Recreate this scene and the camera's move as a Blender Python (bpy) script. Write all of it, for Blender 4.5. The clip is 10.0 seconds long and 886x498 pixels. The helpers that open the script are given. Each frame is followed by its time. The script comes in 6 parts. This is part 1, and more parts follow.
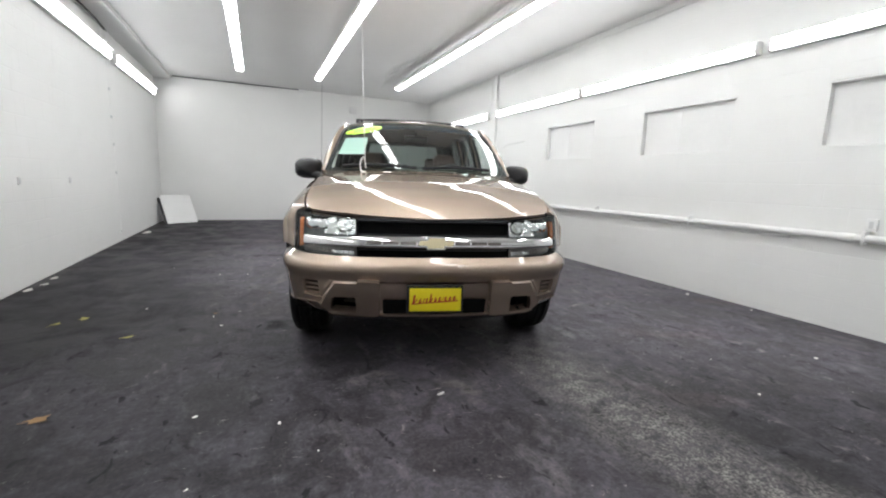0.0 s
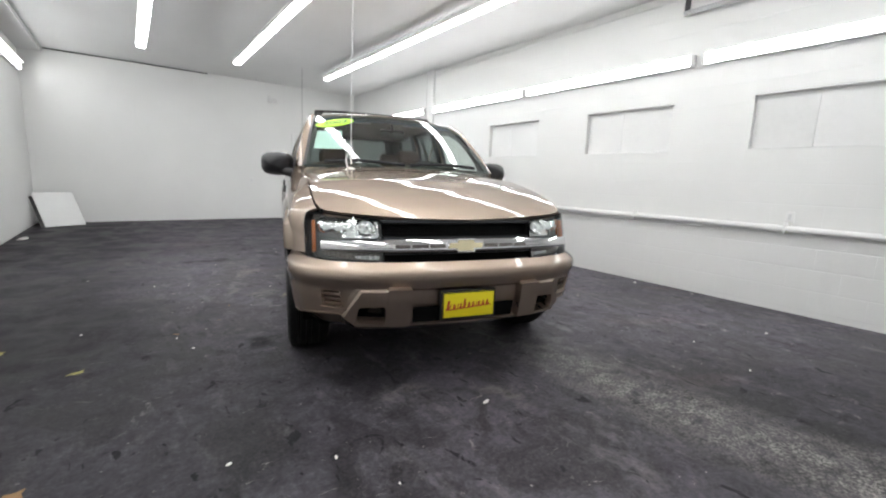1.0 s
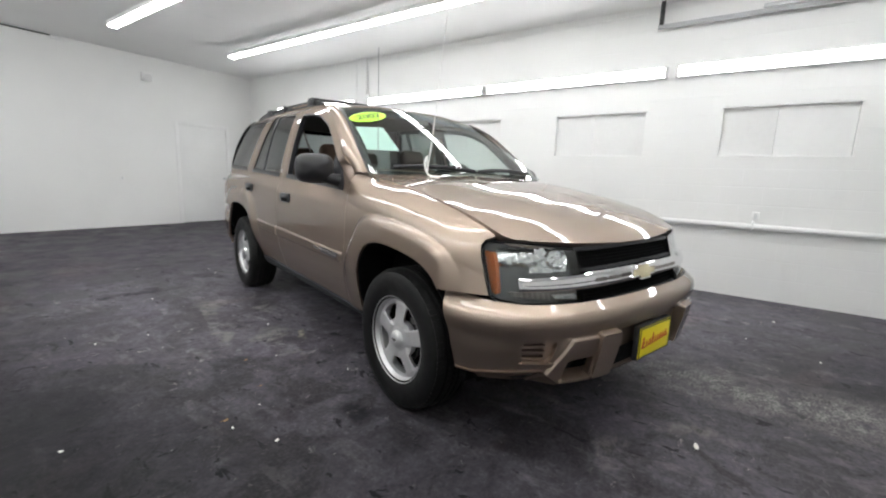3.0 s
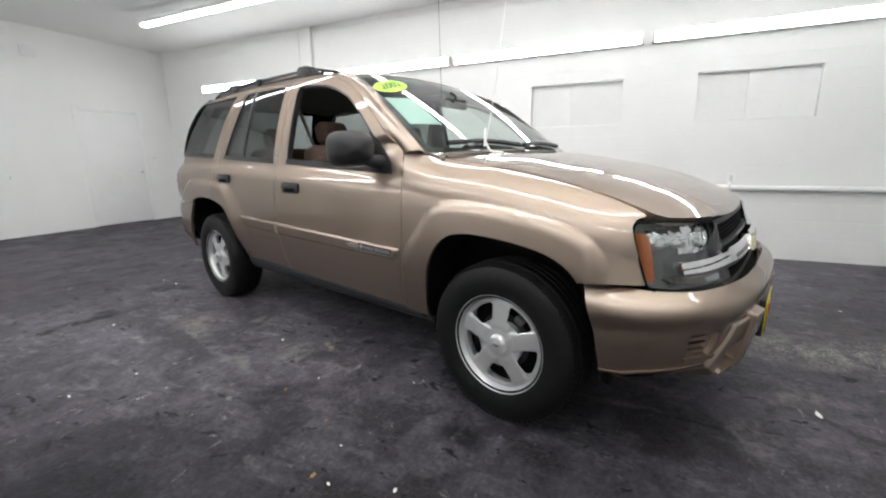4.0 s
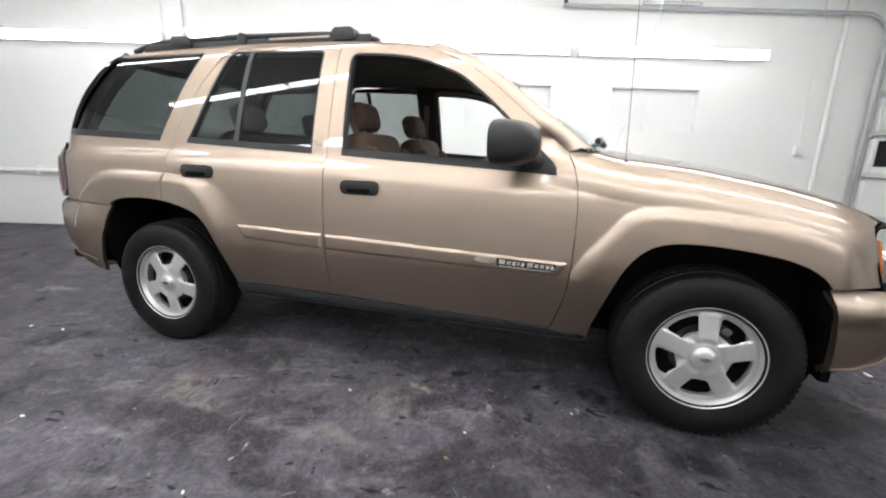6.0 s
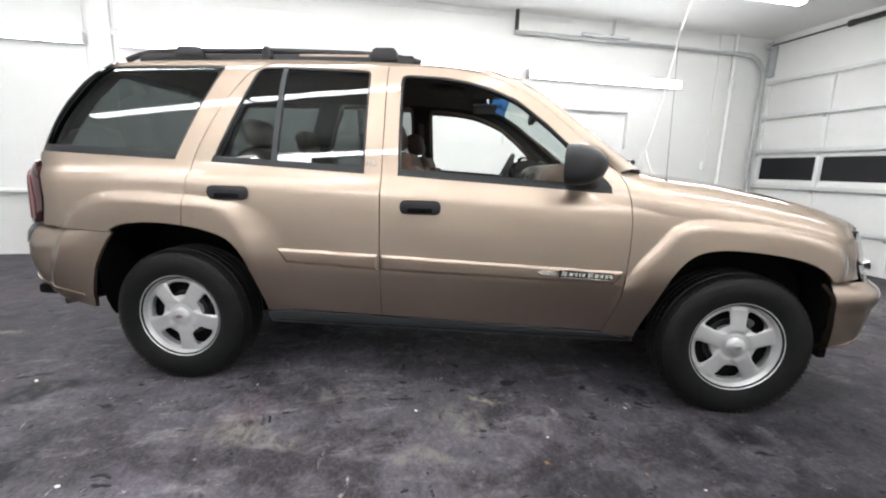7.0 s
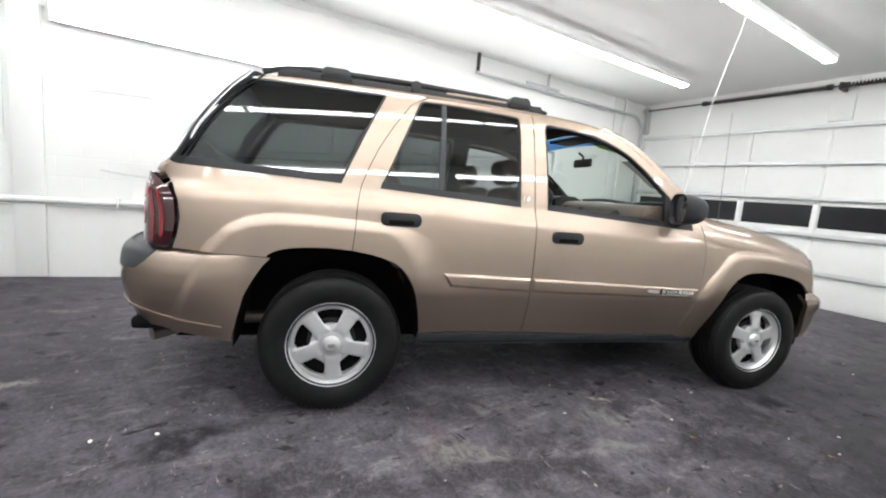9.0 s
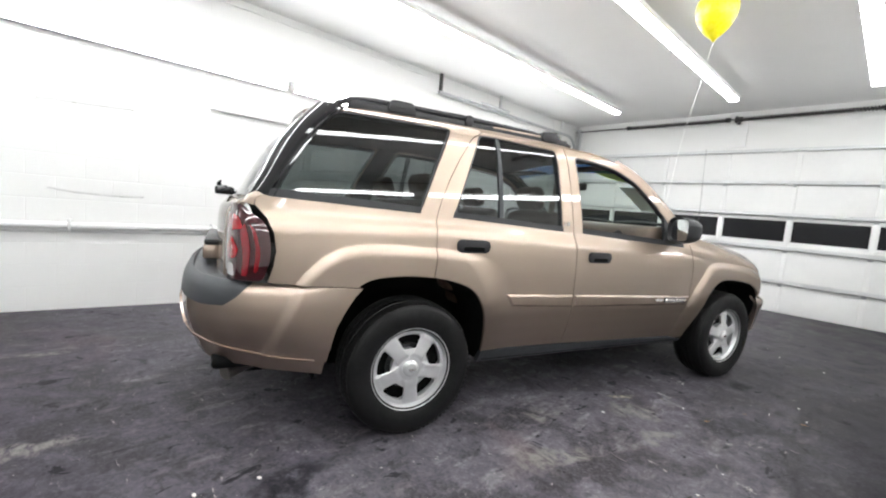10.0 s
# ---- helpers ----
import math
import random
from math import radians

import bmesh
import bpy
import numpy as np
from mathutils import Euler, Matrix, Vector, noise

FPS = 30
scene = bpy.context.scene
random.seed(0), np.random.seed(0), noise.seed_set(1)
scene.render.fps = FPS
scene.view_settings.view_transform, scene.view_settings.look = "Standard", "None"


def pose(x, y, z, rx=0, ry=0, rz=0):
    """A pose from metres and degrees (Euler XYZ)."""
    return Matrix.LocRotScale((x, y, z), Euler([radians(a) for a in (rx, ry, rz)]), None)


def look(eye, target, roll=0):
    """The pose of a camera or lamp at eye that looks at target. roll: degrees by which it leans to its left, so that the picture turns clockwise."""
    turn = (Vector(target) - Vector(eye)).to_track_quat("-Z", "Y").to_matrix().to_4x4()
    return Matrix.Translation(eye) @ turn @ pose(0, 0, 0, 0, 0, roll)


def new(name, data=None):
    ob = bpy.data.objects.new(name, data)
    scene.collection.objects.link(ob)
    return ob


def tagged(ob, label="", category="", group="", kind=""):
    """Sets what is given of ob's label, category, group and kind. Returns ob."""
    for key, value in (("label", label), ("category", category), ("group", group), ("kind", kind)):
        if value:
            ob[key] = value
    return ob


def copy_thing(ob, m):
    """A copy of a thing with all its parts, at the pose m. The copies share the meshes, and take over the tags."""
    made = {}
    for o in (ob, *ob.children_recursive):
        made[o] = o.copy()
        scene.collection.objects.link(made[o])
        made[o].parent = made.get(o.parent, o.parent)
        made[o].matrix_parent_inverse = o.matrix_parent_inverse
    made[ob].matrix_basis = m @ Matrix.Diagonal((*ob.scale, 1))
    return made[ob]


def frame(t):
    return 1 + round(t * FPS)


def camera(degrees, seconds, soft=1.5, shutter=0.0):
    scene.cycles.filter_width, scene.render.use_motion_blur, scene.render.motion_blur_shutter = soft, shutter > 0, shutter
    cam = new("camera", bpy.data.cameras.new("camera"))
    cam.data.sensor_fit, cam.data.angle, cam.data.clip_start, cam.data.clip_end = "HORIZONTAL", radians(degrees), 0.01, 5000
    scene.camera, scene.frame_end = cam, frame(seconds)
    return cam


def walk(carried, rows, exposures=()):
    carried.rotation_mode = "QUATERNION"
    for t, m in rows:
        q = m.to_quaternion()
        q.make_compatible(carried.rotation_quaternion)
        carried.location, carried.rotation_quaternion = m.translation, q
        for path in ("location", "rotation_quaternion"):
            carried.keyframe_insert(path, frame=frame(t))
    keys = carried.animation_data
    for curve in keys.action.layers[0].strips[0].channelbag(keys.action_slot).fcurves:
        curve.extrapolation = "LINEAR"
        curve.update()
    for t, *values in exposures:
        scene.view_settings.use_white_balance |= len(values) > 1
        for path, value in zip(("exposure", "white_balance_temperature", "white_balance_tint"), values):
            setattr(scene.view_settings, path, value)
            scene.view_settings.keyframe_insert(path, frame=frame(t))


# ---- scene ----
cam = camera(93.0, 10.0, soft=2.1)
PATH = [
    (0, (0.179, 0.096, 1.131), (0.982, 1.9, 0.814), 1.9),
    (0.5, (-0.078, 0.322, 1.132), (0.912, 2.03, 0.814), 0.6),
    (1, (-0.362, 0.551, 1.128), (0.819, 2.132, 0.804), 2.1),
    (1.5, (-0.662, 0.83, 1.146), (0.63, 2.321, 0.816), 2.0),
    (2, (-0.864, 1.199, 1.16), (0.449, 2.664, 0.794), 3.5),
    (2.2, (-0.951, 1.346, 1.151), (0.45, 2.734, 0.821), 4.1),
    (3.3, (-1.135, 2.262, 1.186), (0.54, 3.308, 0.867), 1.3),
    (3.5, (-1.172, 2.438, 1.181), (0.544, 3.422, 0.887), 0.7),
    (4, (-1.193, 2.845, 1.158), (0.584, 3.662, 0.738), -0.8),
    (4.5, (-1.162, 3.268, 1.151), (0.688, 3.864, 0.68), -0.1),
    (5, (-1.186, 3.682, 1.161), (0.729, 4.037, 0.707), -1.1),
    (5.5, (-1.143, 4.061, 1.158), (0.787, 4.231, 0.661), -0.3),
    (5.7, (-1.155, 4.207, 1.156), (0.787, 4.33, 0.694), 0.6),
    (6.8, (-1.164, 5.056, 1.159), (0.761, 4.714, 0.742), 2.3),
    (7, (-1.153, 5.173, 1.175), (0.772, 4.776, 0.802), 1.7),
    (7.5, (-1.148, 5.572, 1.191), (0.752, 5.021, 0.897), 0.4),
    (8, (-1.035, 5.941, 1.176), (0.8, 5.21, 0.864), 1.6),
    (8.5, (-0.934, 6.337, 1.185), (0.838, 5.436, 0.961), 3.9),
    (9, (-0.817, 6.744, 1.177), (0.876, 5.712, 0.919), 5.1),
    (9.5, (-0.625, 7.127, 1.192), (0.999, 5.99, 0.924), 5.8),
    (10, (-0.425, 7.513, 1.217), (1.028, 6.152, 1.03), 4.9),
]
walk(cam, [(t, look(eye, target, roll)) for t, eye, target, roll in PATH],
     [(0.0, -0.17), (2.0, -0.17), (3.5, -0.16), (4.3, -0.09), (5.5, 0.15), (7.5, 0.25), (10.0, 0.28)])

# ---- light ----
world = bpy.data.worlds.new("world")
world.use_nodes = True
world.node_tree.nodes["Background"].inputs[0].default_value = (0.02, 0.02, 0.02, 1)
scene.world = world
scene.view_settings.exposure = 0.0
TUBE = 22.0


# ---- materials ----
class Nodes:
    """A node material in a few words."""

    def __init__(self, name):
        self.mat = bpy.data.materials.new(name)
        self.mat.use_nodes = True
        self.tree = self.mat.node_tree
        self.bsdf = self.tree.nodes["Principled BSDF"]
        self.out = self.tree.nodes["Material Output"]
        self.coord = self.tree.nodes.new("ShaderNodeTexCoord").outputs["Object"]

    def add(self, kind, **inputs):
        n = self.tree.nodes.new("ShaderNode" + kind)
        for k, v in inputs.items():
            self.put(n, k.replace("_", " "), v)
        return n

    def put(self, n, key, v):
        s = n.inputs[int(key[1:])] if key[0] == "i" and key[1:].isdigit() else n.inputs[key]
        if isinstance(v, bpy.types.NodeSocket):
            self.tree.links.new(v, s)
        else:
            s.default_value = v

    def set(self, **inputs):
        for k, v in inputs.items():
            self.put(self.bsdf, k.replace("_", " "), v)
        return self

    def noise(self, scale, detail=4, rough=0.55, distort=0.0, stretch=None):
        v = self.coord
        if stretch:
            m = self.add("Mapping", Vector=v)
            m.inputs["Scale"].default_value = stretch
            v = m.outputs[0]
        n = self.add("TexNoise", Vector=v, Scale=scale, Detail=detail, Roughness=rough, Distortion=distort)
        return n.outputs["Fac"]

    def ramp(self, fac, *stops):
        r = self.add("ValToRGB", Fac=fac)
        e = r.color_ramp.elements
        while len(e) < len(stops):
            e.new(0.5)
        for s, (p, c) in zip(e, stops):
            s.position = p
            s.color = (*c, 1) if isinstance(c, tuple) else (c, c, c, 1)
        return r.outputs["Color"]

    def mix(self, fac, a, b, mode="MIX"):
        m = self.add("Mix")
        m.data_type, m.blend_type = "RGBA", mode
        self.put(m, "i0", fac)
        for i, c in ((6, a), (7, b)):
            self.put(m, "i%d" % i, (*c, 1) if isinstance(c, tuple) else c)
        return m.outputs[2]

    def bump(self, height, strength, distance=0.01):
        return self.add("Bump", Height=height, Strength=strength, Distance=distance).outputs[0]


def plain(name, colour, rough=0.5, metal=0.0, grain=0.06, scale=40.0, bump=0.05, **more):
    """A surface of one colour with a little grain, soiling and relief."""
    n = Nodes(name)
    a = n.noise(scale, 5)
    b = n.noise(scale * 0.08, 3)
    lo = tuple(c * (1 - 2.2 * grain) for c in colour)
    hi = tuple(min(1, c * (1 + grain)) for c in colour)
    n.set(Base_Color=n.mix(n.ramp(b, (0.3, 0.0), (0.7, 1.0)), n.mix(a, lo, hi), hi), Metallic=metal)
    n.set(Roughness=n.ramp(a, (0.2, max(0.02, rough * 0.85)), (0.8, min(1, rough * 1.15))))
    if bump:
        n.set(Normal=n.bump(a, bump, 0.002))
    return n.set(**more).mat


def glowing(name, colour, strength):
    n = Nodes(name)
    n.set(Base_Color=(0.9, 0.9, 0.9, 1), Roughness=0.4, Emission_Color=(*colour, 1), Emission_Strength=strength)
    return n.mat


def thin_glass(name, tint, ior=1.5):
    """A thin pane: what passes is tinted, what is mirrored follows the angle."""
    n = Nodes(name)
    t = n.add("BsdfTransparent", Color=(*tint, 1))
    g = n.add("BsdfGlossy", Roughness=0.01, Color=(1, 1, 1, 1))
    # the same from both faces: the plain mirror share at right angles, rising to all at grazing
    w = n.add("LayerWeight", Blend=0.5)
    p = n.add("Math", i0=w.outputs["Facing"], i1=5.0)
    p.operation = "POWER"
    r0 = ((ior - 1) / (ior + 1)) ** 2 * 1.25
    f = n.add("Math", i0=p.outputs[0], i1=1 - r0, i2=r0)
    f.operation = "MULTIPLY_ADD"
    m = n.add("MixShader", i0=f.outputs[0], i1=t.outputs[0], i2=g.outputs[0])
    n.tree.links.new(m.outputs[0], n.out.inputs[0])
    return n.mat


def wall_paint(name, colour, soil):
    n = Nodes(name)
    n.coord = n.add("NewGeometry").outputs["Position"]
    big = n.noise(0.7, 4)
    fine = n.noise(55, 6, 0.65)
    streak = n.noise(3.0, 4, 0.6, 0.4, (1, 1, 0.25))
    c = n.mix(n.ramp(big, (0.35, 0.0), (0.7, 1.0)), colour, tuple(v * 0.95 for v in colour))
    c = n.mix(n.ramp(streak, (0.66, 0.0), (0.85, soil)), c, tuple(v * 0.86 for v in colour))
    n.set(Base_Color=c, Roughness=n.ramp(fine, (0.3, 0.42), (0.7, 0.6)), Normal=n.bump(fine, 0.25, 0.004))
    return n.mat


OIL, BARE, TAPE = (0.009, 0.009, 0.011), (0.20, 0.188, 0.175), (0.30, 0.27, 0.20)
FLOOR_MARKS = [
    (0.46, 6.55, 0.45, 0.10, -8, OIL, 0.85, "stain"), (1.18, 6.80, 0.26, 0.13, 118, OIL, 0.85, "stain"), (0.27, 3.48, 0.20, 0.11, 110, OIL, 0.8, "stain"),
    (0.10, 4.30, 0.30, 0.16, 75, OIL, 0.45, "stain"), (0.78, 3.99, 0.035, 0.07, 20, OIL, 0.95, "stain"), (0.72, 3.72, 0.05, 0.10, 60, OIL, 0.9, "stain"), (-0.55, 4.6, 0.5, 0.3, 30, OIL, 0.5, "stain"),
    (0.77, 4.52, 0.14, 0.05, 65, TAPE, 0.85, "scuff"), (0.60, 4.70, 0.20, 0.14, 20, BARE, 0.85, "scuff"), (0.36, 4.95, 0.25, 0.07, 80, BARE, 0.7, "scuff"), (0.63, 5.62, 0.28, 0.13, 70, BARE, 0.9, "scuff"),
    (0.50, 4.30, 0.16, 0.05, 100, BARE, 0.7, "scuff"), (0.95, 5.30, 0.22, 0.08, 60, BARE, 0.6, "scuff"), (2.06, 7.60, 0.20, 0.07, 75, BARE, 0.9, "scuff"), (3.42, 7.58, 0.22, 0.05, 85, BARE, 0.95, "scuff"),
    (0.72, 2.32, 0.18, 0.07, 10, BARE, 0.6, "scuff"), (1.20, 2.05, 0.10, 0.20, 20, BARE, 0.5, "scuff"),
]


def floor_paint():
    n = Nodes("worn_floor_paint")
    broad = n.noise(0.63, 5, 0.6, 0.8)
    blot = n.noise(2.37, 6, 0.62, 0.6)
    scuff = n.noise(7.0, 7, 0.7, 0.3, (1.0, 0.35, 1))
    grit = n.noise(60, 6, 0.7)
    fleck = n.noise(26, 3, 0.5)
    c = n.mix(n.ramp(broad, (0.34, 0.0), (0.68, 1.0)), (0.027, 0.0258, 0.0305), (0.048, 0.046, 0.053))
    c = n.mix(n.ramp(blot, (0.43, 1.0), (0.52, 0.0)), c, (0.013, 0.012, 0.015))
    c = n.mix(n.ramp(n.noise(1.3, 5, 0.6), (0.54, 0.0), (0.72, 0.55)), c, (0.052, 0.046, 0.060))
    c = n.mix(n.ramp(scuff, (0.54, 0.0), (0.76, 0.62)), c, (0.140, 0.134, 0.134))
    c = n.mix(n.ramp(n.noise(1.0, 4, 0.5, 0.5), (0.60, 0.0), (0.72, 0.35)), c, (0.085, 0.052, 0.048))
    c = n.mix(n.ramp(n.noise(3.4, 8, 0.75, 1.2), (0.625, 0.0), (0.70, 0.7)), c, (0.24, 0.23, 0.21))
    c = n.mix(n.ramp(n.noise(4.3, 6, 0.7, 0.9), (0.34, 0.9), (0.42, 0.0)), c, (0.010, 0.009, 0.011))
    c = n.mix(n.ramp(fleck, (0.735, 0.0), (0.77, 0.55)), c, (0.34, 0.33, 0.31))
    c = n.mix(n.ramp(grit, (0.3, 0.0), (0.75, 0.30)), c, (0.11, 0.105, 0.10))
    mid = n.ramp(n.noise(8.0, 8, 0.78, 0.5), (0.30, 0.45), (0.50, 1.0), (0.72, 1.75))
    c = n.mix(0.75, c, mid, "MULTIPLY")
    c = n.mix(0.5, c, n.ramp(n.noise(34.0, 6, 0.75, 0.3), (0.30, 0.45), (0.50, 1.0), (0.70, 1.7)), "MULTIPLY")
    c = n.mix(n.ramp(n.noise(11.0, 5, 0.6, 0.8, (1, 0.6, 1)), (0.345, 0.92), (0.375, 0.0)), c, (0.007, 0.007, 0.008))
    c = n.mix(n.ramp(n.noise(15.0, 6, 0.8, 1.5, (0.5, 1.0, 1)), (0.635, 0.0), (0.675, 0.75)), c, (0.22, 0.205, 0.19))
    # paler towards the inside, darker by the door and past y = 6.5
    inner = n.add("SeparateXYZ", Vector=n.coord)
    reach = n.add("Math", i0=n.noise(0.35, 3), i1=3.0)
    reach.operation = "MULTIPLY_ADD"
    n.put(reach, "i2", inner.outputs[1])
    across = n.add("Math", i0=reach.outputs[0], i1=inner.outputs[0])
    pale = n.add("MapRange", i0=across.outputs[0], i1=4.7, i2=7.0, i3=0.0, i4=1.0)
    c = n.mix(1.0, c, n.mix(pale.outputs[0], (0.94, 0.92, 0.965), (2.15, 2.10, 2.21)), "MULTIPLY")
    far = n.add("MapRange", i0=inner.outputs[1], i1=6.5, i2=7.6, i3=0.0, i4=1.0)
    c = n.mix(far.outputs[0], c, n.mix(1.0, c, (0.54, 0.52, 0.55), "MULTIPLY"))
    # darker along the left wall, less so by the door
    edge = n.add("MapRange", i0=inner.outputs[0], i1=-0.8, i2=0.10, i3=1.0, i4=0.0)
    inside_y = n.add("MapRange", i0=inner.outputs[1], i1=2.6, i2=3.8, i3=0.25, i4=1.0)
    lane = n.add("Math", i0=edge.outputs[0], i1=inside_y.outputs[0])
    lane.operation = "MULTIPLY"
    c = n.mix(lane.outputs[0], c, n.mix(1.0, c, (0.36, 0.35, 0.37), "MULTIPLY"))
    # lighter by the door, in a strip round x = 0.95
    nearby = n.add("Math", i0=inner.outputs[0], i1=0.95)
    nearby.operation = "SUBTRACT"
    nearby2 = n.add("Math", i0=nearby.outputs[0])
    nearby2.operation = "ABSOLUTE"
    patchy = n.add("MapRange", i0=nearby2.outputs[0], i1=0.95, i2=0.15, i3=0.0, i4=1.0)
    early = n.add("MapRange", i0=inner.outputs[1], i1=3.0, i2=1.8, i3=0.0, i4=1.0)
    both = n.add("Math", i0=patchy.outputs[0], i1=early.outputs[0])
    both.operation = "MULTIPLY"
    c = n.mix(both.outputs[0], c, n.mix(1.0, c, (1.7, 1.66, 1.66), "MULTIPLY"))
    # a worn band where the paint has gone down to the concrete
    xyz = n.add("SeparateXYZ", Vector=n.coord)
    wob = n.add("Math", i0=n.noise(0.9, 3), i1=0.9)
    wob.operation = "MULTIPLY_ADD"
    n.put(wob, "i2", xyz.outputs[0])
    off = n.add("Math", i0=wob.outputs[0], i1=2.30)
    off.operation = "SUBTRACT"
    dist = n.add("Math", i0=off.outputs[0])
    dist.operation = "ABSOLUTE"
    band = n.ramp(dist.outputs[0], (0.03, 1.0), (0.42, 0.0))
    yy = n.add("MapRange", i0=xyz.outputs[1], i1=1.9, i2=3.0, i3=1.0, i4=0.0)
    worn = n.add("Math", i0=band, i1=yy.outputs[0])
    worn.operation = "MULTIPLY"
    worn2 = n.add("Math", i0=worn.outputs[0], i1=n.mix(1.0, n.ramp(n.noise(9, 7, 0.75), (0.38, 0.0), (0.60, 1.0)), n.ramp(n.noise(70, 4, 0.7), (0.44, 0.12), (0.58, 1.0)), "MULTIPLY"))
    worn2.operation = "MULTIPLY"
    c = n.mix(worn2.outputs[0], c, (0.30, 0.285, 0.27))
    # single stains and scuffs: middle, half sizes, turn, colour, strength
    warp = n.add("TexNoise", Vector=n.coord, Scale=5.0, Detail=5).outputs["Color"]
    bent = n.add("VectorMath", i0=warp, i1=(0.36, 0.36, 0.0), i2=n.coord)
    bent.operation = "MULTIPLY_ADD"
    broken = n.ramp(n.noise(16.0, 7, 0.75, 0.6, (0.6, 1.0, 1)), (0.42, 0.0), (0.58, 1.0))
    whole = n.ramp(n.noise(9.0, 6, 0.7), (0.34, 0.0), (0.52, 1.0))
    for x, y, rx, ry, turn, colour, much, kind in FLOOR_MARKS:
        m = n.add("Mapping", Vector=bent.outputs[0], Location=(x + 0.18, y + 0.18, 0), Rotation=(0, 0, radians(turn)), Scale=(rx, ry, 1))
        m.vector_type = "TEXTURE"
        far_off = n.add("VectorMath", i0=m.outputs[0])
        far_off.operation = "LENGTH"
        share = n.add("Math", i0=n.ramp(far_off.outputs["Value"], (0.45, much), (1.0, 0.0)), i1=broken if kind == "scuff" else whole)
        share.operation = "MULTIPLY"
        c = n.mix(share.outputs[0], c, colour)
    rough = n.mix(n.ramp(blot, (0.40, 0.9), (0.6, 0.0)), n.ramp(scuff, (0.3, 0.50), (0.7, 0.70)), (0.36, 0.36, 0.36))
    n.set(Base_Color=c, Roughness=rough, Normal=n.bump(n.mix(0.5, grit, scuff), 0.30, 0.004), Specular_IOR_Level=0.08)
    return n.mat


M = dict(
    wall=wall_paint("white_block_paint", (0.80, 0.80, 0.785), 0.5),
    ceiling=wall_paint("ceiling_paint", (0.82, 0.82, 0.81), 0.35),
    floor=floor_paint(),
    white=plain("white_enamel", (0.78, 0.78, 0.77), 0.4, grain=0.04),
    panel=plain("white_board", (0.76, 0.76, 0.75), 0.55, grain=0.04, scale=18),
    grey=plain("galvanised_steel", (0.50, 0.51, 0.52), 0.42, 0.75, grain=0.12),
    strut=plain("painted_strut", (0.62, 0.63, 0.63), 0.4, 0.3, grain=0.08),
    dark=plain("dark_spring_steel", (0.045, 0.043, 0.043), 0.5, 0.5, grain=0.2),
    pane=plain("dark_door_pane", (0.010, 0.010, 0.012), 0.22, grain=0.05, bump=0.0, Specular_IOR_Level=0.3),
    night=plain("unlit_outside", (0.012, 0.012, 0.014), 0.9),
    tube=glowing("fluorescent_tube", (0.968, 0.986, 1.0), TUBE),
    wood=plain("raw_board_edge", (0.42, 0.33, 0.22), 0.7, grain=0.15),
    paper=plain("scrap_paper", (0.72, 0.70, 0.66), 0.8),
    crack=plain("bare_block_edge", (0.30, 0.26, 0.20), 0.9, grain=0.2),
    green_leaf=plain("fading_leaf", (0.27, 0.25, 0.07), 0.7, grain=0.2),
    leaf=plain("dry_leaf", (0.24, 0.14, 0.06), 0.8, grain=0.2),
    balloon=plain("yellow_latex", (0.90, 0.80, 0.02), 0.28, grain=0.02, Subsurface_Weight=0.0),
    string=plain("white_ribbon", (0.82, 0.82, 0.80), 0.5),
)


# ---- mesh tools ----
def mesh_of(bm, name, smooth=None):
    """smooth: degrees up to which edges are rounded in the shading."""
    me = bpy.data.meshes.new(name)
    bmesh.ops.recalc_face_normals(bm, faces=bm.faces)
    bm.to_mesh(me)
    bm.free()
    if smooth:
        me.shade_smooth()
        me.set_sharp_from_angle(angle=radians(smooth))
    return me


def thing(name, label, category, kind="", group="", at=None):
    ob = new(name)
    ob.empty_display_size = 0.1
    if at is not None:
        ob.matrix_basis = at
    return tagged(ob, label, category, group, kind)


def part(name, data, material, parent=None, label="", smooth=35, at=None):
    """One mesh object, under a thing or a part."""
    if isinstance(data, bmesh.types.BMesh):
        data = mesh_of(data, name, smooth)
    if material is not None and not data.materials:
        data.materials.append(material)
    ob = new(name, data)
    if parent is not None:
        ob.parent = parent
    if at is not None:
        ob.matrix_basis = at
    return tagged(ob, label)


def box(bm, x0, x1, y0, y1, z0, z1, bevel=0.0, seg=2):
    g = bmesh.ops.create_cube(bm, size=1.0, matrix=Matrix.Translation(((x0 + x1) / 2, (y0 + y1) / 2, (z0 + z1) / 2)) @ Matrix.Diagonal((abs(x1 - x0), abs(y1 - y0), abs(z1 - z0), 1)))
    if bevel:
        vs = set(g["verts"])
        es = [e for e in bm.edges if e.verts[0] in vs and e.verts[1] in vs]
        bmesh.ops.bevel(bm, geom=es, offset=bevel, segments=seg, profile=0.5, affect="EDGES")
    return bm


def boxes(*rows, bevel=0.0):
    bm = bmesh.new()
    for r in rows:
        box(bm, *r, bevel=bevel)
    return bm


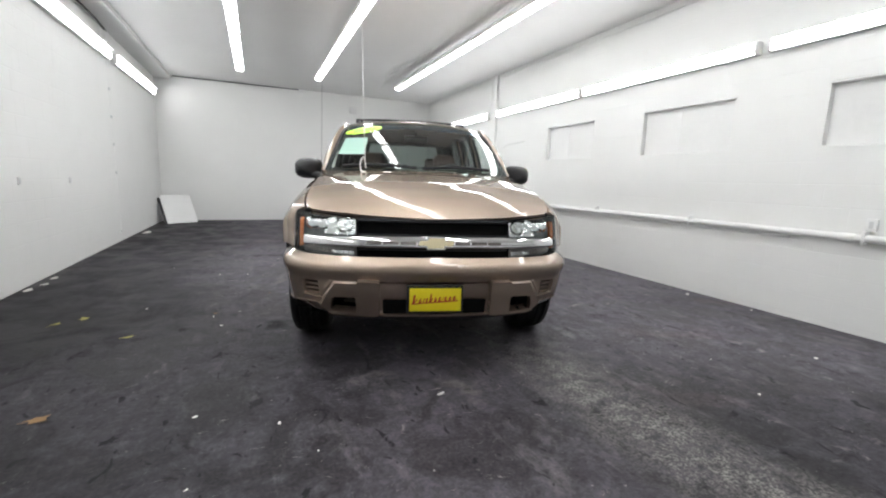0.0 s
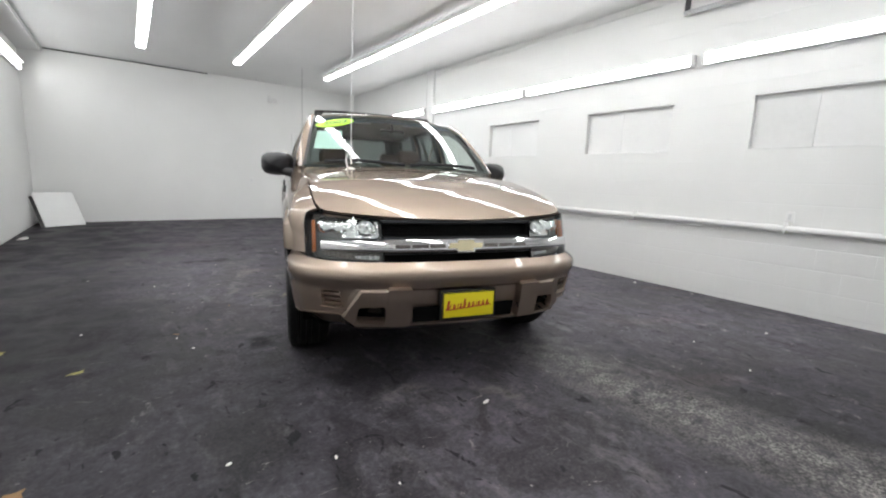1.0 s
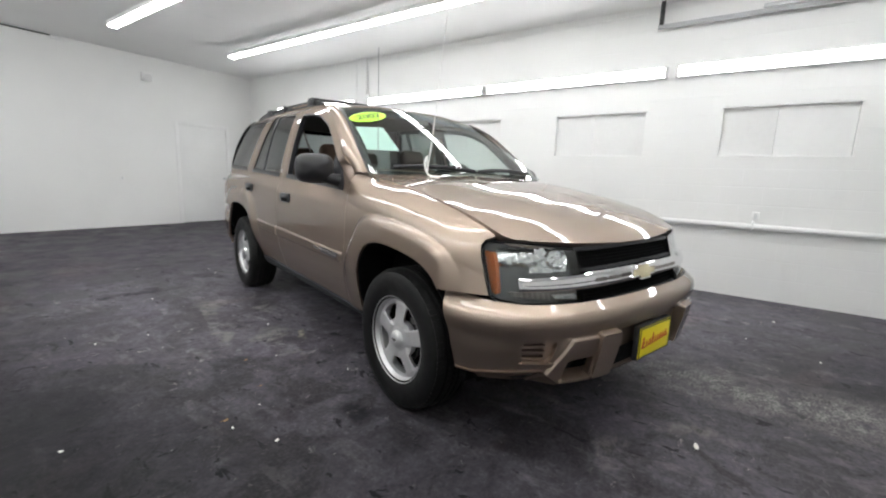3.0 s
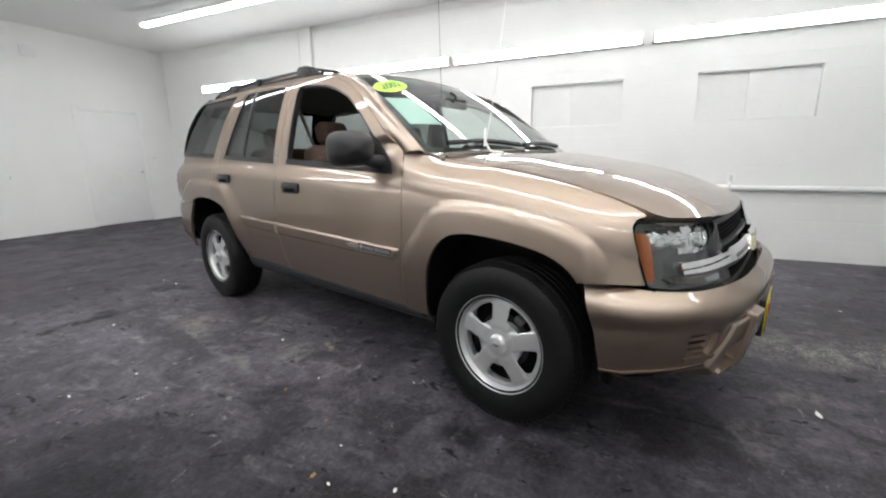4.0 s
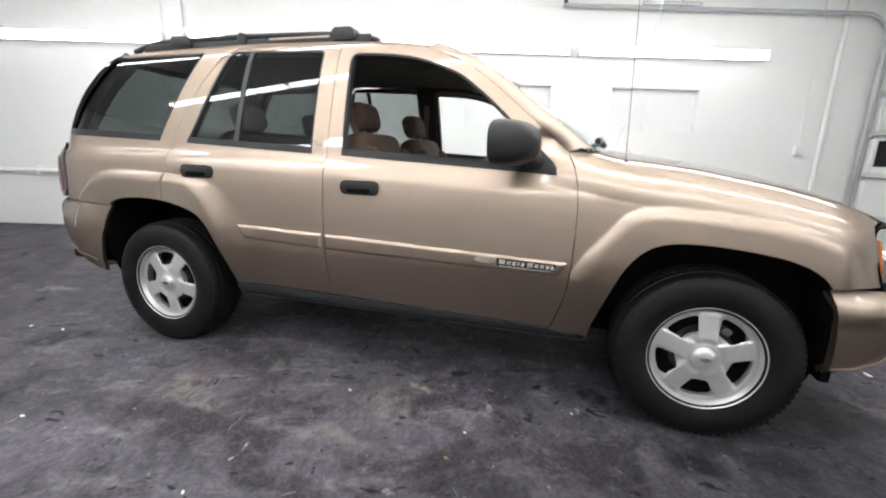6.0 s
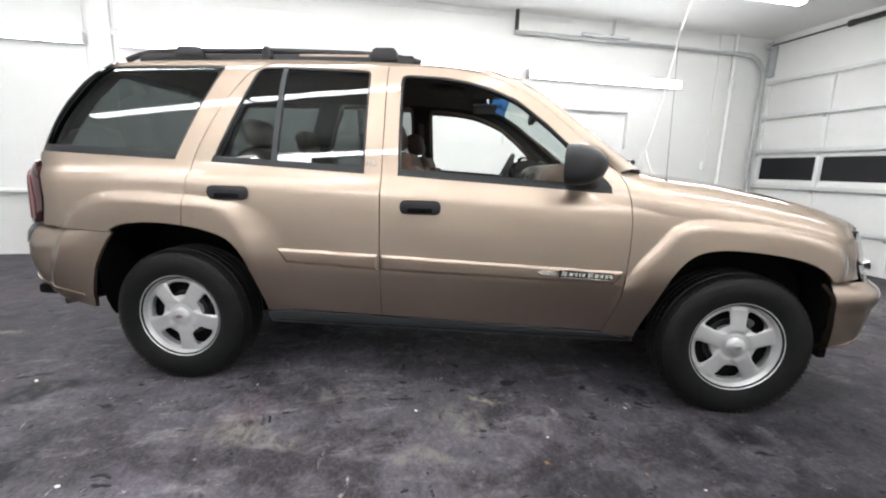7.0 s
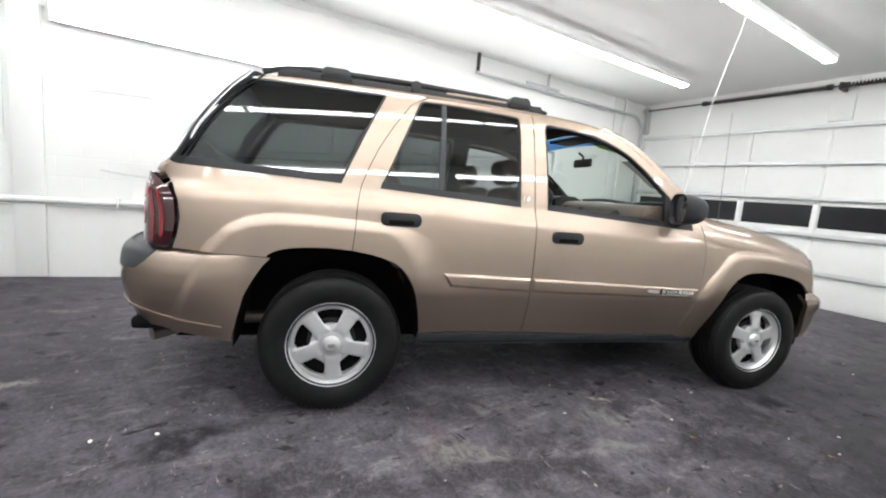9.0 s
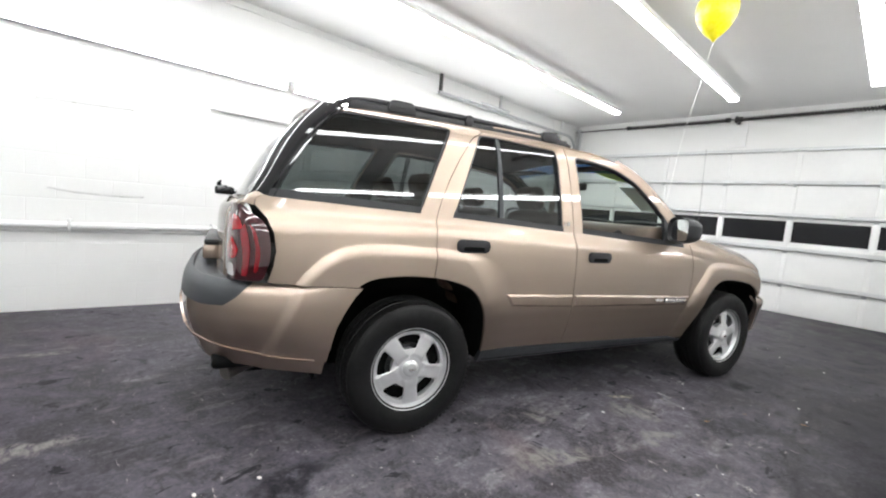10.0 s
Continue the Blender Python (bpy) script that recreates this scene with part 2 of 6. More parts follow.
def tube(bm, pts, r, n=10, cap=True):
    """A round bar along a line of points; r may be one radius or one for each point."""
    pts = [Vector(p) for p in pts]
    rs = r if isinstance(r, (list, tuple)) else [r] * len(pts)
    rings = []
    ref = None
    for i, p in enumerate(pts):
        d = (pts[min(i + 1, len(pts) - 1)] - pts[max(i - 1, 0)]).normalized()
        if ref is None:
            ref = Vector((0, 0, 1)) if abs(d.z) < 0.9 else Vector((1, 0, 0))
        a = d.cross(ref).normalized()
        b = a.cross(d).normalized()
        ref = b
        rings.append([bm.verts.new(p + rs[i] * (math.cos(2 * math.pi * k / n) * a + math.sin(2 * math.pi * k / n) * b)) for k in range(n)])
    for q, s in zip(rings, rings[1:]):
        for k in range(n):
            bm.faces.new((q[k], q[(k + 1) % n], s[(k + 1) % n], s[k]))
    if cap:
        bm.faces.new(rings[0][::-1])
        bm.faces.new(rings[-1])
    return bm


def prism(bm, outline, axis, a, b, bevel=0.0, seg=2):
    """An outline of two coordinates, pushed along the third axis from a to b."""
    def at(p, h):
        q = list(p)
        q.insert(axis, h)
        return q
    lo = [bm.verts.new(at(p, a)) for p in outline]
    hi = [bm.verts.new(at(p, b)) for p in outline]
    n = len(outline)
    fs = [bm.faces.new(lo), bm.faces.new(hi[::-1])] + [bm.faces.new((lo[i], lo[(i + 1) % n], hi[(i + 1) % n], hi[i])) for i in range(n)]
    if bevel:
        es = {e for f in fs[:2] for e in f.edges}
        bmesh.ops.bevel(bm, geom=list(es), offset=bevel, segments=seg, profile=0.5, affect="EDGES")
    return bm


def arc(cx, cy, r, a0, a1, n):
    return [(cx + r * math.cos(radians(a0 + (a1 - a0) * i / n)), cy + r * math.sin(radians(a0 + (a1 - a0) * i / n))) for i in range(n + 1)]


# ---- the garage ----
X0, X1, Y0, Y1, TOP = -1.87, 4.83, -1.20, 11.90, 3.33
SILL, HEAD = 1.55, 2.115
OPENINGS = [(1.13, 2.28), (3.10, 4.25), (5.14, 6.24)]



def floor_z(x, y):
    """The floor falls a little towards the block wall with the windows."""
    return -0.052 * min(1.0, max(0.0, (x - 3.0) / (X1 - 3.0))) * min(1.0, max(0.0, (8.5 - y) / 2.0))


bm = bmesh.new()
cols, rows = (X0 - 0.3, 3.0, X1, X1 + 0.3), (Y0 - 0.5, 3.0, 6.5, 8.5, Y1 + 0.3)
grid = [[bm.verts.new((x, y, floor_z(x, y))) for x in cols] for y in rows]
for a, b in zip(grid, grid[1:]):
    for i in range(len(cols) - 1):
        bm.faces.new((a[i], a[i + 1], b[i + 1], b[i]))
low_ring = [bm.verts.new((x, y, -0.25)) for x, y in ((cols[0], rows[0]), (cols[-1], rows[0]), (cols[-1], rows[-1]), (cols[0], rows[-1]))]
bm.faces.new(low_ring[::-1])
bm.faces.new([low_ring[0], low_ring[1]] + grid[0][::-1])
bm.faces.new([low_ring[2], low_ring[3]] + grid[-1])
bm.faces.new([low_ring[1], low_ring[2]] + [r[-1] for r in grid[::-1]])
bm.faces.new([low_ring[3], low_ring[0]] + [r[0] for r in grid])
tagged(part("floor", bm, M["floor"], smooth=None), "dark grey painted concrete floor with scuffs and stains", "floor", kind="structure")
tagged(part("ceiling", boxes((X0 - 0.3, X1 + 0.3, Y0 - 0.5, Y1 + 0.3, TOP, TOP + 0.12)), M["ceiling"]), "smooth white painted garage ceiling", "ceiling", kind="structure")

bm = bmesh.new()
edges = [Y0 - 0.5] + [v for o in OPENINGS for v in o] + [Y1]
for a, b in zip(edges[::2], edges[1::2]):
    box(bm, X1, X1 + 0.2, a, b, SILL, HEAD)
box(bm, X1, X1 + 0.2, Y0 - 0.5, Y1, -0.1, SILL)
box(bm, X1, X1 + 0.2, Y0 - 0.5, Y1, HEAD, TOP)
wall_right = tagged(part("wall_right", bm, M["wall"]), "white painted concrete block wall with boarded windows", "wall", kind="structure")
wall_left = tagged(part("wall_left", boxes((X0 - 0.2, X0, Y0 - 0.5, Y1, 0, TOP)), M["wall"]), "white painted concrete block wall", "wall", kind="structure")
wall_back = tagged(part("wall_back", boxes((X0 - 0.2, 3.16, Y1, Y1 + 0.2, 0, TOP), (4.20, X1 + 0.2, Y1, Y1 + 0.2, 0, TOP), (3.16, 4.20, Y1, Y1 + 0.2, 2.10, TOP)), M["wall"]), "smooth white painted rear wall", "wall", kind="structure")
wall_front = tagged(part("wall_front", boxes((X0, X1, Y0 - 0.25, Y0 - 0.06, 2.66, TOP), (X0, -1.55, Y0 - 0.25, Y0 - 0.06, 0, 2.66), (4.72, X1, Y0 - 0.25, Y0 - 0.06, -0.1, 2.66)), M["wall"]), "white painted wall over the garage door", "wall", kind="structure")
tagged(part("beam", boxes((X0, -1.53, Y0, Y1, 3.255, TOP), bevel=0.006), M["ceiling"]), "painted boxed beam under the ceiling edge", "beam", kind="structure")
tagged(part("pilaster", boxes((X1 - 0.05, X1, 7.97, 8.20, 0, TOP), bevel=0.008), M["wall"]), "white painted pilaster on the block wall", "pilaster", kind="structure")
tagged(part("outside", boxes((X0 - 0.4, X1 + 0.4, Y0 - 0.5, Y0 - 0.45, 0, TOP)), M["night"]), "unlit darkness beyond the garage door panes", "backdrop", kind="structure")

# boarded windows
for i, (a, b) in enumerate(OPENINGS):
    w = tagged(new("window_%d" % (i + 1)), "boarded-up window recess painted white in block wall", "window", kind="structure")
    m = a + (b - a) * 0.56
    part("board", boxes((X1 + 0.060, X1 + 0.095, a, m - 0.0006, SILL, HEAD), bevel=0.002), M["panel"], w)
    part("board", boxes((X1 + 0.061, X1 + 0.095, m + 0.0006, b, SILL, HEAD), bevel=0.002), M["panel"], w)
    part("lintel", boxes((X1 - 0.004, X1 + 0.075, a - 0.02, b + 0.02, HEAD - 0.022, HEAD - 0.002), bevel=0.003), M["panel"], w)
    part("window_sill", boxes((X1 - 0.003, X1 + 0.075, a - 0.02, b + 0.02, SILL - 0.002, SILL + 0.010), bevel=0.004), M["panel"], w)


# ---- fluorescent lamps ----
def strip_lamp(length, hood):
    """A strip lamp along y with its glowing face towards +x; origin at its middle, at the back."""
    ob = thing("strip_light", "white fluorescent strip light fitting, lit", "light", group="strip lights")
    h = length / 2
    bm = bmesh.new()
    if hood:
        prism(bm, [(0.0, -0.070), (0.064, -0.070), (0.064, -0.066), (0.010, -0.060), (0.010, 0.062), (hood, 0.062), (hood + 0.001, 0.066), (0.058, 0.072), (0.0, 0.072)], 1, -h, h)
    else:
        prism(bm, [(0.0, -0.072), (0.056, -0.072), (0.056, -0.068), (0.010, -0.060), (0.010, 0.060), (0.056, 0.068), (0.056, 0.072), (0.0, 0.072)], 1, -h, h)
    part("housing", bm, M["white"], ob)
    bm = bmesh.new()
    prism(bm, [(0.012, -0.058), (0.058, -0.064), (0.076, -0.056), (0.084, -0.030), (0.086, 0.0), (0.084, 0.030), (0.076, 0.052), (0.058, 0.055), (0.012, 0.058)], 1, -h + 0.03, h - 0.03)
    part("diffuser", bm, M["tube"], ob, "glowing white diffuser")
    for s in (-1, 1):
        bm = bmesh.new()
        box(bm, 0.0, 0.088, s * (h - 0.015) - 0.015, s * (h - 0.015) + 0.015, -0.066, 0.070, 0.006)
        part("end_cap", bm, M["white"], ob)
    return ob


right_spots, left_spots, ceiling_spots = [], [], []
for y0, y1 in ((0.30, 2.83), (2.88, 5.40), (5.41, 7.93), (8.22, 10.74)):
    right_spots.append(Matrix.Translation((X1 - 0.005, (y0 + y1) / 2, 2.535)) @ Matrix.Diagonal((-1, (y1 - y0) / 2.48, 0.85, 1)))
for y0, y1 in ((-0.5, 2.4), (2.5, 5.4), (5.5, 8.45), (8.65, 11.6)):
    left_spots.append(Matrix.Translation((X0 + 0.005, (y0 + y1) / 2, 2.88)) @ Matrix.Diagonal((1, (y1 - y0) / 2.48, 1, 1)))
for x in (-0.04, 1.465, 3.235):
    for k in range(4):
        ceiling_spots.append(Matrix.Translation((x, 0.12 + 2.42 * (k + 0.5), TOP - 0.085)) @ pose(0, 0, 0, 0, 90, 0))
# left lamps' longer top lip is added, unseen, to shade the beam
for spots, hood in ((right_spots, 0.076), (left_spots, 0.13), (ceiling_spots, 0.0)):
    first = strip_lamp(2.44, hood)
    first.matrix_basis = spots[0]
    for m in spots[1:]:
        c = copy_thing(first, Matrix())
        c.matrix_basis = m


# ---- sectional garage door ----
DX0, DX1 = -1.55, 4.72
LINES = [0.0, 0.47, 1.02, 1.56, 2.08, 2.66]
STILES = [4.68, 3.74, 2.76, 1.74, 0.78, -0.20, -1.50]
door_1 = tagged(new("garage_door"), "white sectional overhead garage door with dark panes", "garage door", kind="structure")
for k, (a, b) in enumerate(zip(LINES, LINES[1:])):
    if k == 2:
        rows = [(DX0, DX1, Y0 - 0.045, Y0, a + 0.003, 1.15), (DX0, DX1, Y0 - 0.045, Y0, 1.515, b - 0.003)]
        rows += [(s - 0.045, s + 0.045, Y0 - 0.045, Y0, 1.15, 1.515) for s in STILES]
    else:
        rows = [(DX0, DX1, Y0 - 0.045, Y0, a + 0.003, b - 0.003)]
    sec = part("section", boxes(*rows, bevel=0.004), M["panel"], door_1)
    if k == 2:
        for s, t in zip(STILES, STILES[1:]):
            part("pane", boxes((t + 0.045, s - 0.045, Y0 - 0.03, Y0 - 0.022, 1.15, 1.515)), M["pane"], sec)
            part("pane_frame", boxes((t + 0.045, s - 0.045, Y0 - 0.03, Y0 + 0.004, 1.150, 1.165), (t + 0.045, s - 0.045, Y0 - 0.03, Y0 + 0.004, 1.50, 1.515)), M["white"], sec)
    for s in STILES:
        part("stile", boxes((s - 0.03, s + 0.03, Y0, Y0 + 0.022, a + 0.012, b - 0.012), bevel=0.003), M["white"], sec)
        if 0 < k:
            part("hinge", boxes((s - 0.028, s + 0.028, Y0 + 0.022, Y0 + 0.034, a - 0.035, a + 0.04), bevel=0.004), M["grey"], sec)
for z in LINES[1:]:
    bm = bmesh.new()
    zz = z - 0.02 if z > 2.5 else z + 0.035
    prism(bm, [(Y0 + 0.022, zz - 0.035), (Y0 + 0.030, zz - 0.035), (Y0 + 0.034, zz - 0.02), (Y0 + 0.075, zz - 0.02), (Y0 + 0.075, zz + 0.018), (Y0 + 0.070, zz + 0.018), (Y0 + 0.070, zz - 0.014), (Y0 + 0.030, zz - 0.014), (Y0 + 0.030, zz + 0.03), (Y0 + 0.022, zz + 0.03)], 0, DX0 + 0.03, DX1 - 0.03)
    part("strut", bm, M["strut"], door_1, "galvanised steel stiffening strut")
part("weather_seal", boxes((DX0, DX1, Y0 - 0.04, Y0 - 0.005, -0.06, 0.02)), M["dark"], door_1, "black rubber bottom seal")

# tracks, shaft and springs of the door
door_gear = thing("door_track", "galvanised steel overhead garage door track with hangers", "door track")
for x, s in ((4.735, -1), (-1.60, 1)):
    bend = [(Y0 + 0.10 + 0.35 - 0.35 * math.cos(radians(a)), 2.70 + 0.35 * math.sin(radians(a))) for a in range(0, 91, 15)]
    bm = bmesh.new()
    path = [(x, Y0 + 0.10, 0.02), (x, Y0 + 0.10, 2.6)] + [(x, y, z) for y, z in bend] + [(x, 3.05, 3.05)]
    tube(bm, path, 0.026, 8)
    part("rail", bm, M["grey"], door_gear)
    part("hanger", boxes((x - 0.02, x + 0.02, 3.00, 3.045, 3.05, TOP), bevel=0.003), M["dark"], door_gear, "dark steel angle hanger")
    part("hanger", boxes((x - 0.018, x + 0.018, 1.55, 1.58, 3.07, TOP), bevel=0.003), M["grey"], door_gear)
    part("track_brace", boxes((x - 0.014, x + 0.014, 1.30, 2.05, 3.085, 3.125), bevel=0.003), M["grey"], door_gear)
    part("flag_bracket", boxes((x - 0.05, x + 0.03, Y0 - 0.058, Y0 + 0.02, 2.75, 3.22), bevel=0.003), M["grey"], door_gear)

spring_shaft = thing("torsion_spring", "black coiled torsion spring on steel shaft over the door", "spring")
bm = bmesh.new()
tube(bm, [(-1.6, Y0 + 0.17, 3.16), (4.70, Y0 + 0.17, 3.16)], 0.013, 10)
part("shaft", bm, M["dark"], spring_shaft)
for a, b in ((1.80, 3.52), (-0.10, 1.62)):
    bm = bmesh.new()
    turns = 46
    pts, rad = [], []
    for i in range(turns * 6 + 1):
        f = i / (turns * 6)
        t = 2 * math.pi * turns * f
        pts.append((a + (b - a) * f, Y0 + 0.17 + 0.030 * math.cos(t), 3.16 + 0.030 * math.sin(t)))
    tube(bm, pts, 0.0105, 5)
    part("coil", bm, M["dark"], spring_shaft)
    for x in (a, b):
        bm = bmesh.new()
        tube(bm, [(x - 0.03, Y0 + 0.17, 3.16), (x + 0.03, Y0 + 0.17, 3.16)], 0.042, 12)
        part("cone", bm, M["dark"], spring_shaft)
part("anchor_plate", boxes((1.55, 1.82, Y0 - 0.058, Y0 - 0.03, 2.72, TOP), bevel=0.004), M["white"], spring_shaft)
part("centre_bracket", boxes((1.655, 1.70, Y0 - 0.03, Y0 + 0.19, 3.11, 3.21), bevel=0.005), M["dark"], spring_shaft)
for x in (4.62, -1.5):
    bm = bmesh.new()
    tube(bm, [(x - 0.035, Y0 + 0.17, 3.16), (x - 0.012, Y0 + 0.17, 3.16), (x + 0.012, Y0 + 0.17, 3.16), (x + 0.035, Y0 + 0.17, 3.16)], [0.06, 0.045, 0.045, 0.06], 20)
    part("cable_drum", bm, M["grey"], spring_shaft)

# ---- walk door, fittings and pipes ----
door_2 = tagged(new("door_1"), "closed plain white walk door in rear wall", "door", kind="structure")
leaf_door = part("door_leaf", boxes((3.18, 4.18, Y1 + 0.010, Y1 + 0.055, 0.012, 2.085), bevel=0.003), M["panel"], door_2)
for r in ((3.10, 3.18, 0, 2.16), (4.18, 4.26, 0, 2.16), (3.18, 4.18, 2.085, 2.16)):
    part("door_casing", boxes((r[0], r[1], Y1 - 0.006, Y1 + 0.03, r[2], r[3]), bevel=0.004), M["white"], door_2)
bm = bmesh.new()
tube(bm, [(4.09, Y1 + 0.03, 0.98), (4.09, Y1 + 0.012, 0.98), (4.09, Y1 - 0.01, 0.98), (4.09, Y1 - 0.035, 0.98), (4.09, Y1 - 0.045, 0.98)], [0.03, 0.012, 0.012, 0.028, 0.015], 14)
part("door_knob", bm, M["grey"], door_2, "steel door knob")
bm = bmesh.new()
tube(bm, [(4.09, Y1 + 0.03, 1.12), (4.09, Y1 + 0.018, 1.12)], 0.024, 14)
part("deadbolt", bm, M["grey"], door_2)

pipe = thing("wall_pipe", "white painted pipe clamped along the block wall", "pipe")
bm = bmesh.new()
tube(bm, [(X1 - 0.055, Y1, 0.775), (X1 - 0.055, -0.50, 0.775), (X1 - 0.055, -0.555, 0.79), (X1 - 0.055, -0.575, 0.83), (X1 - 0.055, -0.575, TOP)], 0.030, 14)
part("main_run", bm, M["white"], pipe)
bm = bmesh.new()
tube(bm, [(X1 - 0.02, Y1, 0.722), (X1 - 0.02, 2.4, 0.722)], 0.011, 8)
part("small_run", bm, M["white"], pipe)
for y in (0.3, 1.85, 3.4, 4.9, 6.2, 7.4, 8.7, 10.2):
    part("clamp", boxes((X1 - 0.09, X1, y - 0.012, y + 0.012, 0.725, 0.835), bevel=0.006), M["white"], pipe)
for y in (1.85, 4.2, 7.0):
    bm = bmesh.new()
    tube(bm, [(X1 - 0.055, y + 0.05, 0.775), (X1 - 0.055, y + 0.16, 0.775)], 0.036, 14)
    part("coupling", bm, M["white"], pipe)

conduit = thing("conduit", "thin white electrical conduit run under the ceiling", "conduit")
bm = bmesh.new()
tube(bm, [(X1 - 0.014, 7.95, 2.56), (X1 - 0.014, 7.95, 3.20), (X1 - 0.014, 7.90, 3.245), (X1 - 0.014, 3.2, 3.245)], 0.009, 8)
part("run", bm, M["white"], conduit)
bm = bmesh.new()
tube(bm, [(X1 - 0.014, 8.26, 1.3), (X1 - 0.014, 8.26, 3.25), (X1 - 0.014, 8.30, TOP - 0.01)], 0.008, 8)
part("run", bm, M["white"], conduit)
bm = bmesh.new()
tube(bm, [(X1 - 0.016, -0.32, 1.4), (X1 - 0.016, -0.32, 3.1), (X1 - 0.016, -0.30, TOP)], 0.010, 8)
part("run", bm, M["white"], conduit)
part("junction_box", boxes((X1 - 0.05, X1, -0.37, -0.27, 1.28, 1.42), bevel=0.006), M["white"], conduit)
part("junction_box", boxes((X1 - 0.04, X1, 7.92, 8.0, 2.60, 2.68), bevel=0.006), M["white"], conduit)

back_conduit = thing("ceiling_conduit", "dark cable run along the top of the rear wall", "conduit")
bm = bmesh.new()
tube(bm, [(-1.5, Y1 - 0.012, TOP - 0.014), (1.25, Y1 - 0.012, TOP - 0.014)], 0.011, 8)
part("run", bm, M["dark"], back_conduit)
part("sensor_box", boxes((1.24, 1.36, Y1 - 0.05, Y1, TOP - 0.06, TOP - 0.005), bevel=0.012), M["white"], back_conduit)

left_conduit = thing("conduit", "vertical conduit with small boxes on the block wall", "conduit")
bm = bmesh.new()
tube(bm, [(X0 + 0.012, 8.45, 0.2), (X0 + 0.006, 8.45, 2.9)], 0.003, 8)
part("run", bm, M["white"], left_conduit)
for z in (0.16, 1.1, 1.54, 1.96, 2.38):
    part("clip", boxes((X0, X0 + 0.022, 8.43, 8.47, z - 0.022, z + 0.022), bevel=0.005), M["strut"], left_conduit)
part("junction_box", boxes((X0, X0 + 0.06, 8.28, 8.44, 3.06, 3.22), bevel=0.008), M["white"], left_conduit)
bm = bmesh.new()
tube(bm, [(X0 + 0.05, 8.36, 3.2), (X0 + 0.06, 7.9, 3.235), (X0 + 0.06, 5.0, 3.235)], 0.014, 8)
part("cable", bm, M["dark"], left_conduit, "dark flexible cable")


def wall_box(label, x0, x1, y0, y1, z0, z1, name="outlet"):
    ob = thing(name, label, "outlet")
    part("cover_plate", boxes((x0, x1, y0, y1, z0, z1), bevel=0.004), M["white"], ob)
    cx, cy, cz = (x0 + x1) / 2, (y0 + y1) / 2, (z0 + z1) / 2
    if x1 - x0 < y1 - y0:
        f = x1 if x0 < 1 else x0
        part("socket", boxes((f - 0.003, f + 0.003, cy - 0.014, cy + 0.014, cz - 0.03, cz + 0.03)), M["strut"], ob)
    else:
        part("socket", boxes((cx - 0.014, cx + 0.014, y0 - 0.003, y0 + 0.003, cz - 0.03, cz + 0.03)), M["strut"], ob)
    return ob


wall_box("small white outlet on the rear wall", 2.06, 2.14, Y1 - 0.012, Y1, 0.89, 1.01)
wall_box("small white switch beside the walk door", 4.33, 4.41, Y1 - 0.03, Y1, 1.20, 1.32, "light_switch")
wall_box("small outlet on white block wall", X0, X0 + 0.012, 5.345, 5.395, 0.97, 1.04)
wall_box("small outlet on white block wall", X0, X0 + 0.012, 6.555, 6.605, 0.965, 1.035)
wall_box("small outlet on white block wall", X1 - 0.02, X1, 1.80, 1.87, 0.84, 0.94)

horn = thing("alarm_horn", "white ceiling-height alarm horn on rear wall", "alarm")
part("base", boxes((2.54, 2.74, Y1 - 0.05, Y1, 2.86, 3.02), bevel=0.012), M["white"], horn)
bm = bmesh.new()
tube(bm, [(2.64, Y1 - 0.05, 2.93), (2.64, Y1 - 0.08, 2.92), (2.64, Y1 - 0.12, 2.90)], [0.03, 0.045, 0.07], 16)
part("bell", bm, M["white"], horn)

board = thing("board", "white panel board leaning in the corner, shade behind it a dark panel", "board", at=pose(-1.65, 11.08, 0.0, 0, 0, 30))
part("sheet", boxes((0.0, 0.64, -0.006, 0.006, 0.0, 0.72), bevel=0.003), M["panel"], board, at=pose(0, 0.0, 0.004, -31.5, 0, 0))
# added dark panel: stands in for the shade in the gap behind the sheet
part("backing", boxes((-0.05, 0.45, 0.012, 0.024, 0.0, 0.66), bevel=0.003), M["dark"], board, "dark panel in place of the shade behind the sheet", at=pose(0, 0.0, 0.004, -31.5, 0, 0))


# ---- the car: materials ----
def car_paint():
    """Metal flakes in a tinted base under a clear coat."""
    n = Nodes("bronze_metallic_paint")
    flake = n.add("TexVoronoi", Vector=n.coord, Scale=900.0).outputs["Color"]
    grime = n.noise(1.6, 4)
    c = n.mix(n.ramp(grime, (0.35, 0.0), (0.75, 1.0)), (0.432, 0.341, 0.274), (0.415, 0.326, 0.261))
    c = n.mix(0.10, c, flake, "OVERLAY")
    relief = n.bump(n.noise(260, 2), 0.02, 0.001)
    # flakes that lie flat and flakes that lie askew
    flat = n.add("BsdfAnisotropic", Color=c, Roughness=0.45, Normal=relief)
    askew = n.add("BsdfAnisotropic", Color=c, Roughness=0.58, Normal=relief)
    flat.distribution = askew.distribution = "BECKMANN"
    flakes = n.add("MixShader", i0=0.42, i1=flat.outputs[0], i2=askew.outputs[0])
    # seen flat along the surface the flakes show less gloss and the darker pigment more
    base = n.add("BsdfDiffuse", Color=n.mix(1.0, c, (0.31, 0.30, 0.29), "MULTIPLY"))
    flop = n.add("MapRange", i0=n.add("LayerWeight", Blend=0.5).outputs["Facing"], i1=0.25, i2=0.90, i3=0.06, i4=0.84)
    body = n.add("MixShader", i0=flop.outputs[0], i1=flakes.outputs[0], i2=base.outputs[0])
    coat = n.add("BsdfAnisotropic", Color=(1, 1, 1, 1), Roughness=0.02)
    f = n.add("Fresnel", IOR=1.5)
